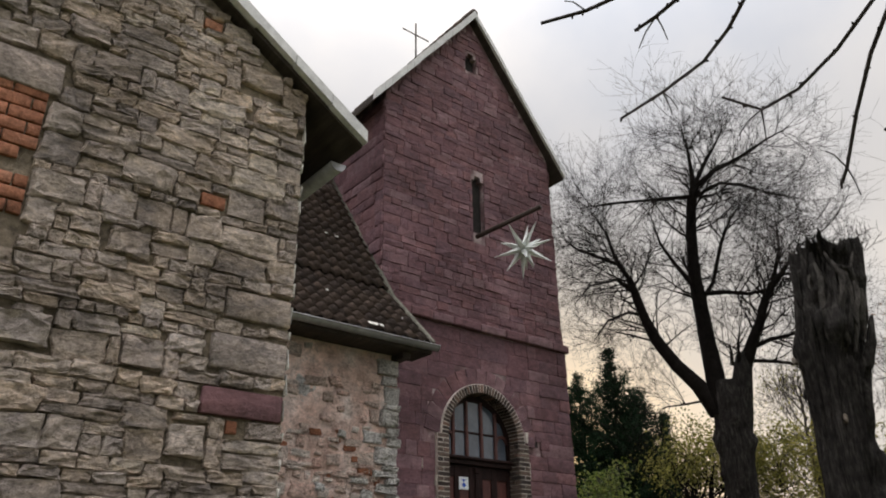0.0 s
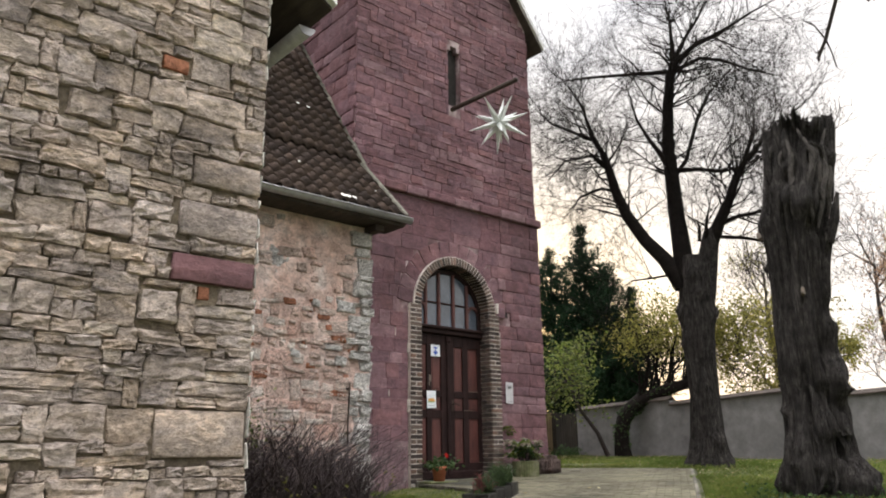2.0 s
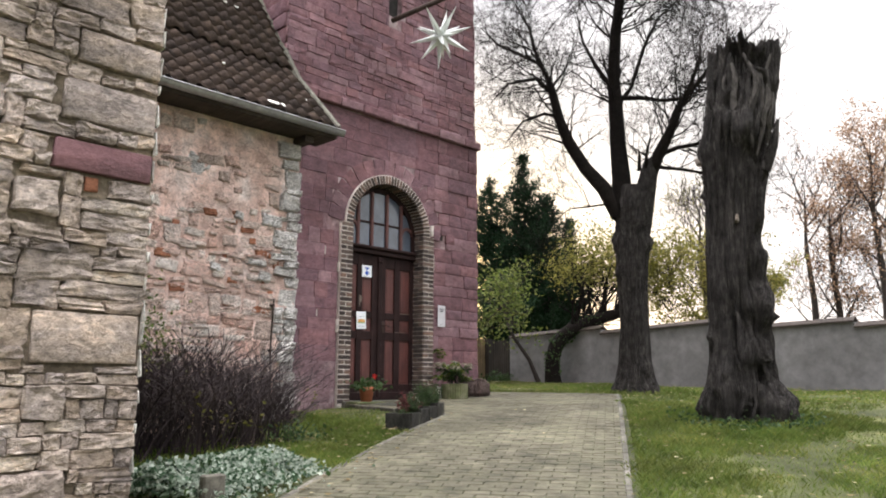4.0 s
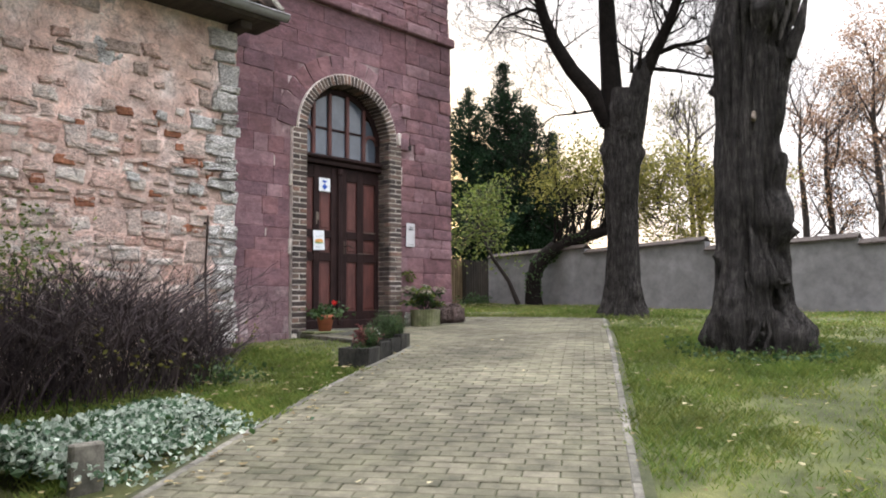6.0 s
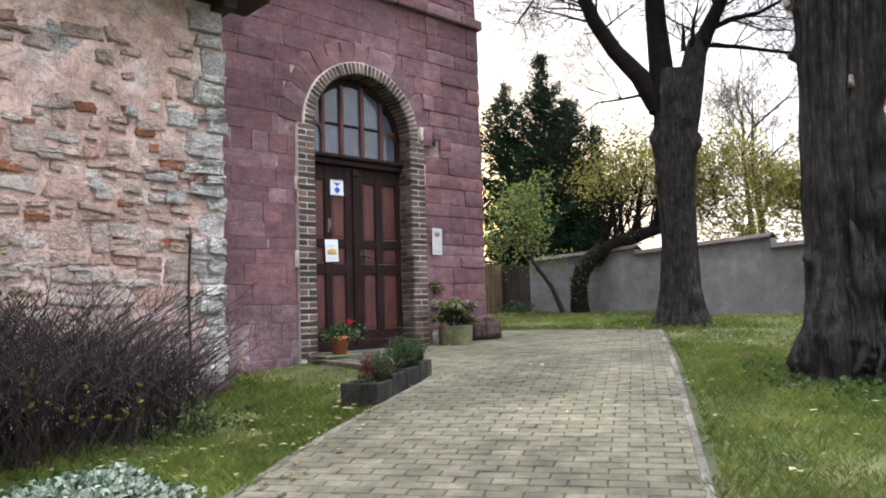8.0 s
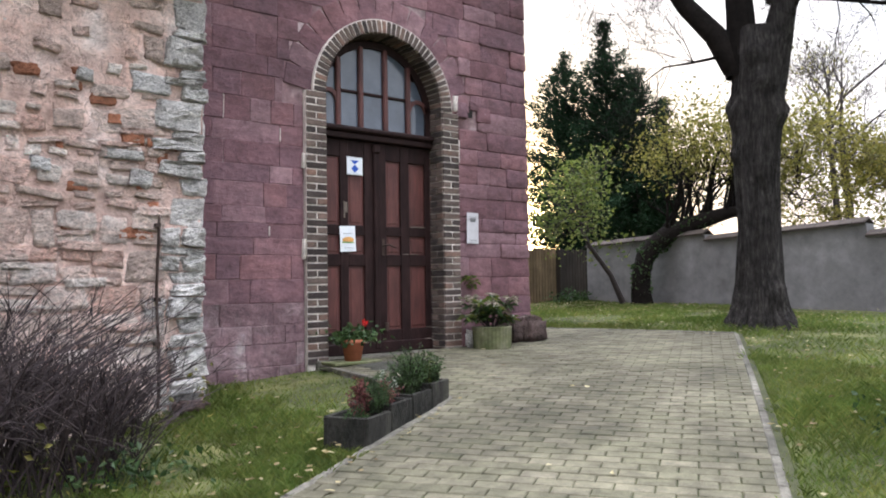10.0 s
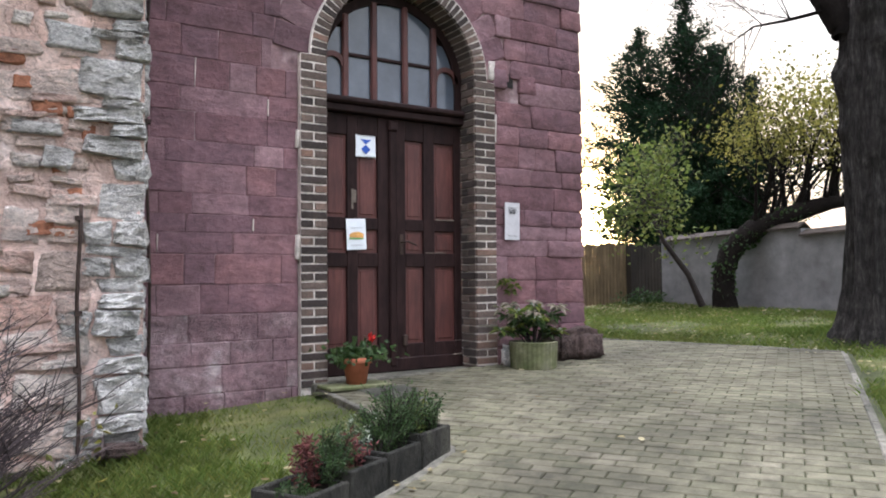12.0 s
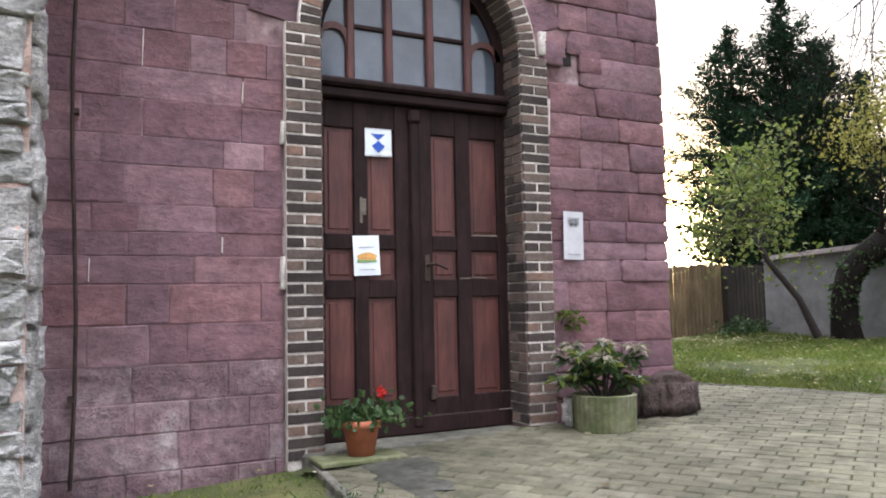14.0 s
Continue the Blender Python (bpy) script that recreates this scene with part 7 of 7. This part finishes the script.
# the same stones turn the corner
side = []
z = 0.6
while z < 4.6:
    h = rng.uniform(0.12, 0.28)
    for y0 in (RUB_Y + 0.1, RUB_Y + 0.42, RUB_Y + 0.72):
        side.append((RUB_X - 0.04, y0 + 0.14, z + h / 2, 0.3, rng.uniform(0.04, 0.08), h * 0.95, 0, math.pi / 2, rng.randrange(24)))
    z += h
lay(rub, "end_stone", BIG, side, "quoin", lambda *p: True, "rest")
lay(rub, "stone", BIG, [(5.38, RUB_Y + 0.002, 4.14, 0.34, 0.03, 0.3, 0.5, 0, 3)], "quoin", lambda *p: True, "rest")

# tower, lower part
rng = random.Random(44)
stones = []
JAMB = (8.40, 10.53)
for r in coursed(rng, 6.85, TOW_R, 0.95, LEDGE - 0.08, (0.14, 0.27), (0.22, 0.78), 0.003):
    x0, x1, z0, z1 = r
    if z0 < 4.12 and x1 > JAMB[0] and x0 < JAMB[1]:
        if x0 < JAMB[0] - 0.05:
            x1 = JAMB[0] - 0.006
        elif x1 > JAMB[1] + 0.05:
            x0 = JAMB[1] + 0.006
        else:
            continue
    if z1 > SPRING:
        near = math.hypot(max(x0 - DOOR_X, 0, DOOR_X - x1), max(z0 - SPRING, 0))
        if near < 1.30:
            zc = (z0 + z1) / 2
            q = 1.30 ** 2 - (zc - SPRING) ** 2
            lim = math.sqrt(max(0, q))
            if x0 < DOOR_X - lim - 0.08:
                x1 = min(x1, DOOR_X - lim)
            elif x1 > DOOR_X + lim + 0.08:
                x0 = max(x0, DOOR_X + lim)
            else:
                continue
    corner = x1 > TOW_R - 0.03
    if corner:  # corner stones bulge a little
        x1 += rng.uniform(-0.006, 0.012)
    d = rng.uniform(0.009, 0.019) + (rng.uniform(0.004, 0.022) if corner else 0) + (0.014 if z1 < 1.75 else 0)
    stones.append(((x0 + x1) / 2, TOW_Y + 0.002, (z0 + z1) / 2, x1 - x0, d, z1 - z0, rng.uniform(-0.006, 0.006), 0, rng.randrange(14)))
HOLE = (10.70, 10.85, 4.06, 4.20)
stones = [s for s in stones if not (abs(s[0] - 10.775) < s[3] / 2 and abs(s[2] - 4.13) < s[5] / 2)] + [(10.60, TOW_Y + 0.002, 4.13, 0.18, 0.035, 0.2, 0, 0, 1), (10.98, TOW_Y + 0.002, 4.10, 0.22, 0.035, 0.19, 0, 0, 2)]
foot = [s for s in stones if s[2] < 1.70 and s[0] < 8.5]
lay(tower_low, "plinth_stone", ASH, foot, "red_pale", lambda *p: True, "rest", False)
craggy = [s for s in stones if s[0] > 10.5 and s not in foot]
lay(tower_low, "stone", ASH, [s for s in stones if s not in foot and s not in craggy], "red_stone", lambda *p: True, "stones_rest", False)
craggy = [(x, y, z, w, d + rng.uniform(0.008, 0.024), h, tilt, turn, k) for x, y, z, w, d, h, tilt, turn, k in craggy]
lay(tower_low, "rock_faced_stone", CRAG, craggy, "red_stone", lambda *p: True, "rest", True)
for s in rng.sample([s for s in stones if s[0] < 8.3 and s[2] < 4.5], 6):  # bits of pale mortar left in the joints
    put("mortar_sliver", mesh_of("mortar_sliver", *FLAT[s[8] % 12], "pale_joint", True), tower_low, at=Matrix.LocRotScale((s[0] - s[3] / 2, TOW_Y, s[2]), Euler((0, 0.03, 0)), (rng.uniform(0.006, 0.011), 0.019, s[5] * rng.uniform(0.5, 1.0))))
# shallow near-black block; its colour stands for the hole's shaded depth
bm = bmesh.new()
box(bm, HOLE[0], HOLE[1] - 0.05, TOW_Y - 0.012, TOW_Y + 0.01, HOLE[2], HOLE[3])
part("putlog_hole", bm, "dark", tower_low, "dark block for the shade of a square hole")
shared = [mesh_of("voussoir", v, f, "red_stone") for v, f in ASH]
for i in range(15):
    a = math.pi * (0.02 + 0.96 * (i + 0.5) / 15)
    m = Matrix.LocRotScale((DOOR_X + 1.125 * math.cos(a), TOW_Y + 0.002, SPRING + 1.125 * math.sin(a)), Euler((0, math.pi / 2 - a, 0)), (1.12 * math.pi * 0.96 / 15 - 0.004, rng.uniform(0.014, 0.022), 0.33))
    put("voussoir", shared[i % 14], tower_low, at=m)

# brick surround of the doorway
rng = random.Random(55)
bricks = []
for s, x_in in ((-1, DOOR_X - OPEN_R), (1, DOOR_X + OPEN_R)):
    k, z = 0, 1.12
    while z < 4.06:
        c = 0.0775
        if k % 2:
            spans = [(0, 0.25)]
        else:
            spans = [(0, 0.12), (0.13, 0.25)]
        for a, b in spans:
            x = x_in + s * (a + b) / 2
            bricks.append((x, TOW_Y - 0.05, z + c / 2, b - a - 0.008, 0.021 + rng.uniform(-0.003, 0.004), c - 0.017, rng.uniform(-0.012, 0.012), 0, rng.randrange(14)))
        z += c
        k += 1
surround = thing("door_surround", "weathered brown brick surround of the arched doorway", "brick arch", (0, 0, 0), kind="structure")
lay(surround, "brick", ASH, bricks, "brown_brick", lambda *p: True, "bricks_rest", False)
shared = [mesh_of("arch_brick", v, f, "brown_brick") for v, f in ASH]
NB = 42
for i in range(NB):
    a = math.pi * (i + 0.5) / NB
    r = OPEN_R + 0.075
    m = Matrix.LocRotScale((DOOR_X + r * math.cos(a), TOW_Y - 0.05, SPRING + 0.04 + r * math.sin(a)), Euler((0, math.pi / 2 - a, 0)), (math.pi * r / NB - 0.016, 0.021, 0.142))
    put("arch_brick", shared[rng.randrange(14)], surround, at=m)
# mortar core, its reveal lined with brick
bm = bmesh.new()
for s in (-1, 1):
    xa = DOOR_X + s * 0.812
    box(bm, min(xa, xa + s * 0.245), max(xa, xa + s * 0.245), TOW_Y - 0.062, TOW_Y + 0.34, 1.05, 4.06)
prev = None
for k in range(43):
    a = math.pi * k / 42
    ring = [bm.verts.new((DOOR_X + r * math.cos(a), y, SPRING + 0.04 + r * math.sin(a))) for r, y in ((0.965, TOW_Y - 0.062), (0.812, TOW_Y - 0.062), (0.812, TOW_Y + 0.34), (0.965, TOW_Y + 0.34))]
    if prev:
        for i in range(4):
            bm.faces.new((prev[i], prev[(i + 1) % 4], ring[(i + 1) % 4], ring[i]))
    prev = ring
bmesh.ops.recalc_face_normals(bm, faces=bm.faces[:])
part("mortar_core", bm, "pale_joint", surround, "pale mortar between the bricks")
reveal = []
for s in (-1, 1):
    k, z = 0, 1.12
    while z < 4.06:
        for a, b in (((-0.06, 0.05), (0.06, 0.17), (0.18, 0.31)) if k % 2 else ((-0.06, 0.165), (0.175, 0.31))):
            reveal.append((DOOR_X + s * 0.815, TOW_Y + (a + b) / 2 + 0.01, z + 0.0385, b - a, 0.018, 0.065, 0, math.pi / 2 * -s, rng.randrange(14)))
        z += 0.0775
        k += 1
lay(surround, "reveal_brick", ASH, reveal, "brown_brick", lambda *p: True, "rest", False)
shared = [mesh_of("soffit_brick", v, f, "brown_brick") for v, f in ASH]
for i in range(NB):
    a = math.pi * (i + 0.5) / NB
    out_way, along_way = Vector((math.cos(a), 0, math.sin(a))), Vector((-math.sin(a), 0, math.cos(a)))
    for y0, y1 in ((-0.06, 0.165), (0.175, 0.31)):
        m = Matrix.Identity(4)
        for c, v in enumerate((along_way * (math.pi * 0.815 / NB - 0.013), out_way * 0.016, Vector((0, y1 - y0, 0)))):
            m.col[c][:3] = v
        m.translation = (DOOR_X + 0.815 * math.cos(a), TOW_Y + (y0 + y1) / 2 + 0.01, SPRING + 0.04 + 0.815 * math.sin(a))
        put("soffit_brick", shared[rng.randrange(14)], surround, at=m)
# pale mortar smears beside the surround
for x, z, wd, h in ((8.395, 2.35, 0.045, 0.22), (8.392, 3.3, 0.03, 0.16), (10.535, 3.6, 0.03, 0.3), (10.50, 4.2, 0.06, 0.2)):
    put("mortar_patch", mesh_of("mortar_patch", *FLAT[int(z * 9) % 12], "pale_joint", True), surround, at=Matrix.LocRotScale((x, TOW_Y, z), Euler((0, 0.06, 0)), (wd, 0.045, h)))
bm = bmesh.new()
box(bm, 8.5, 10.5, TOW_Y - 0.10, TOW_Y + 0.3, 0.95, 1.165, 0.015)
part("threshold", bm, "kerb", surround, "worn stone threshold")

# tower, upper part: rougher and smaller
rng = random.Random(66)
stones = []
for r in coursed(rng, UP_L, UP_R, LEDGE + 0.08, 13.2, (0.10, 0.22), (0.14, 0.50), 0.003):
    x0, x1, z0, z1 = r
    lim = (13.33 - z1) / 1.285
    x0, x1 = max(x0, 9.5 - lim), min(x1, 9.5 + lim)
    if x1 - x0 < 0.07:
        continue
    for q in (SLIT, LOFT):
        if overlaps((x0, x1, z0, z1), q):
            if x0 < q[0] - 0.05:
                x1 = q[0]
            elif x1 > q[1] + 0.05:
                x0 = q[1]
            else:
                x1 = x0
    if x1 - x0 < 0.05:
        continue
    big = z0 < 9.4 and (x0 < UP_L + 0.3 or x1 > UP_R - 0.3)
    stones.append(((x0 + x1) / 2, TOW_Y + 0.025, (z0 + z1) / 2, x1 - x0, rng.uniform(0.012, 0.036), (z1 - z0) * 1.02, rng.uniform(-0.018, 0.018), 0, rng.randrange(16)))
lay(tower_up, "stone", ROUGH, stones, "red_stone", lambda x, y, z: z < 9.6, "stones_rest", False)
stones = []
for r in coursed(rng, TOW_Y + 0.02, 14.9, 5.0, 10.3, (0.18, 0.32), (0.3, 0.7)):
    stones.append((UP_L + 0.002, (r[0] + r[1]) / 2, (r[2] + r[3]) / 2, r[1] - r[0], rng.uniform(0.02, 0.05), r[3] - r[2], 0, -math.pi / 2, rng.randrange(12)))
lay(tower_l, "stone", FLAT, stones, "red_stone", lambda x, y, z: y < 12.5 and z > 6, "stones_rest")
stones = []
for r in coursed(rng, TOW_Y + 0.02, 12.5, 0.9, 10.3, (0.18, 0.30), (0.3, 0.7)):
    stones.append((TOW_R - 0.02, (r[0] + r[1]) / 2, (r[2] + r[3]) / 2, r[1] - r[0], rng.uniform(0.02, 0.05), r[3] - r[2], 0, math.pi / 2, rng.randrange(12)))
lay(tower_r, "stone", FLAT, stones, "red_stone", lambda x, y, z: z < 6 and y < 11.2, "stones_rest")

# pantiles
def tile_unit():
    vs, fs = [], []
    prof = [(-0.5, 0.0), (-0.36, 0.032), (-0.2, 0.045), (-0.02, 0.03), (0.12, 0.0), (0.3, -0.012), (0.5, 0.0)]
    for v, lift in ((0.0, 0.028), (1.0, 0.0)):
        for u, h in prof:
            vs.append((u, v, h + lift))
    for u, h in prof:
        vs.append((u, 0.0, h + 0.012))
    n = len(prof)
    for i in range(n - 1):
        fs += [(i, i + 1, n + i + 1, n + i), (2 * n + i, 2 * n + i + 1, i + 1, i)]
    return vs, fs


tile_v, tile_f = tile_unit()
tile_mesh = mesh_of("roof_tile", tile_v, tile_f, "tile", True)
rng = random.Random(77)
lengths = [math.dist(a, b) for a, b in zip(EAVE, EAVE[1:])]
total = sum(lengths)


def on_roof(s):
    for (a, b), L in zip(zip(EAVE, EAVE[1:]), lengths):
        if s <= L or b is EAVE[-1]:
            t = s / L
            return a[0] + (b[0] - a[0]) * t, a[1] + (b[1] - a[1]) * t, math.atan2(b[1] - a[1], b[0] - a[0])
        s -= L


made, tv, tf = 0, [], []
s, row = 0.0, 0
while s < total - 0.3:
    y, z, slope = on_roof(s)
    x = ROOF_R - 0.10
    while x > 3.0:
        m = Matrix.LocRotScale((x + rng.uniform(-0.004, 0.004) - low_roof.location.x, y - low_roof.location.y, z - low_roof.location.z + rng.uniform(-0.004, 0.006)), Euler((slope, 0, rng.uniform(-0.02, 0.02))), (0.205, 0.30, 1.0))
        if x > 4.2 and made < 300:
            put("roof_tile", tile_mesh, low_roof, at=m)
            made += 1
        else:
            b = len(tv)
            tv += [tuple(m @ Vector(p)) for p in tile_v]
            tf += [tuple(b + i for i in q) for q in tile_f]
        x -= 0.2
    s += 0.245
    row += 1
ob = put("roof_tiles_rest", mesh_of("roof_tiles_rest", tv, tf, "tile", True), low_roof)
ob["kind"] = "stuff"

flake_units = [mesh_of("lime_flake", v, f, "lime", True) for v, f in FLAT[:6]]
for k in range(16):
    sx, ss = rng.uniform(3.6, 7.2), rng.uniform(0.1, 4.6)
    y, z, slope = on_roof(ss)
    big = k == 0
    if big:
        sx, (y, z, slope) = 6.25, on_roof(0.12)
    m = Matrix.LocRotScale((sx - low_roof.location.x, y - low_roof.location.y - 0.02, z - low_roof.location.z + 0.045), Euler((slope - math.pi / 2, 0, 0)), (0.26 if big else rng.uniform(0.02, 0.07), 0.012, 0.07 if big else rng.uniform(0.012, 0.035)))
    put("lime_flake", flake_units[k % 6], low_roof, "pale lime flake", m)

# paving
def paver_unit(seed):
    r = random.Random(seed)
    b = 0.06
    vs = [(x, y, -0.06) for x, y in ((-0.5, -0.5), (0.5, -0.5), (0.5, 0.5), (-0.5, 0.5))] + [(x, y, -0.006) for x, y in ((-0.5, -0.5), (0.5, -0.5), (0.5, 0.5), (-0.5, 0.5))]
    vs += [(x * (1 - b), y * (1 - 2 * b), r.uniform(-0.001, 0.001)) for x, y in ((-0.5, -0.5), (0.5, -0.5), (0.5, 0.5), (-0.5, 0.5))]
    fs = [(0, 1, 5, 4), (1, 2, 6, 5), (2, 3, 7, 6), (3, 0, 4, 7), (4, 5, 9, 8), (5, 6, 10, 9), (6, 7, 11, 10), (7, 4, 8, 11), (8, 9, 10, 11)]
    return vs, fs


pav = thing("paving", "grey-tan concrete block paving with mossy joints", "paving", (6, 5, 0.7), kind="structure")
bm = bmesh.new()
for i in range(-40, 76):
    for j in range(-16, 16):
        c = [Vector((4.9, 5.0)) + ALONG * (0.25 * (i + a)) + ACROSS * (0.25 * (j + b)) for a, b in ((0, 0), (1, 0), (1, 1), (0, 1))]
        mid = (c[0] + c[2]) / 2
        if inside(mid.x, mid.y):
            bm.faces.new([bm.verts.new((p.x, p.y, ground_z(p.x, p.y) - 0.011)) for p in (c[0], c[3], c[2], c[1])])
bmesh.ops.remove_doubles(bm, verts=bm.verts[:], dist=0.001)
part("joint_sand", local(pav, bm), "soil", pav, "mossy sand in the joints")
PU = [paver_unit(i) for i in range(6)]
shared = [mesh_of("paver", v, f, "paver") for v, f in PU]
rng = random.Random(88)
turn = math.atan2(ACROSS.y, ACROSS.x)
made, tv, tf = 0, [], []
cells = []
for i in range(-95, 190):
    for j in range(-24, 22):
        p = Vector((4.9, 5.0)) + ALONG * (0.105 * i) + ACROSS * (0.21 * (j + 0.5 * (i % 2)))
        span = [u for u in (-0.1, -0.075, -0.05, -0.025, 0, 0.025, 0.05, 0.075, 0.1) if inside(p.x + u * ACROSS.x, p.y + u * ACROSS.y)]
        if len(span) > 2:
            cells.append((p + ACROSS * (span[0] + span[-1]) / 2, max(0.04, span[-1] - span[0])))
for p, wide in cells:
    z = ground_z(p.x, p.y) + rng.uniform(-0.003, 0.003)
    e = 0.05
    gx = (ground_z(p.x + e * ACROSS.x, p.y + e * ACROSS.y) - ground_z(p.x - e * ACROSS.x, p.y - e * ACROSS.y)) / (2 * e)
    gy = (ground_z(p.x + e * ALONG.x, p.y + e * ALONG.y) - ground_z(p.x - e * ALONG.x, p.y - e * ALONG.y)) / (2 * e)
    m = Matrix.Translation((p.x - 6, p.y - 5, z - 0.7)) @ Euler((0, 0, turn + rng.uniform(-0.012, 0.012))).to_matrix().to_4x4() @ Euler((math.atan(gy) + rng.uniform(-0.008, 0.008), -math.atan(gx) + rng.uniform(-0.006, 0.006), 0)).to_matrix().to_4x4() @ Matrix.Diagonal((wide + 0.003, 0.099, 1, 1))
    k = rng.randrange(6)
    s = (p - Vector((7.4, 6.6))).length
    if s < 1.45 and made < 300:
        put("paver", shared[k], pav, at=m)
        made += 1
    else:
        b = len(tv)
        tv += [tuple(m @ Vector(q)) for q in PU[k][0]]
        tf += [tuple(b + i for i in q) for q in PU[k][1]]
ob = put("pavers_rest", mesh_of("pavers_rest", tv, tf, "paver"), pav)
ob["kind"] = "stuff"
# kerbs
def kerb(a, b, lift, width=0.055):
    a, b = Vector(a), Vector(b)
    n = max(1, round((b - a).length / 0.5))
    for i in range(n):
        p, q = a + (b - a) * (i / n), a + (b - a) * ((i + 0.985) / n)
        mid = (p + q) / 2
        bm = bmesh.new()
        box(bm, -(q - p).length / 2, (q - p).length / 2, -width / 2, width / 2, -0.15, lift, 0.008)
        k = part("kerb_stone", bm, "kerb", pav)
        dz = ground_z(q.x, q.y) - ground_z(p.x, p.y)
        k.matrix_basis = Matrix.Translation((mid.x - 6, mid.y - 5, ground_z(mid.x, mid.y) - 0.7)) @ Euler((0, -math.atan2(dz, (q - p).length), math.atan2((q - p).y, (q - p).x))).to_matrix().to_4x4()


for a, b, h in zip(PAVED, PAVED[1:] + PAVED[:1], [0.006] * 7 + [None, None, None] + [0.006] * 5 + [None]):
    if h is not None:
        kerb(a, b, h)
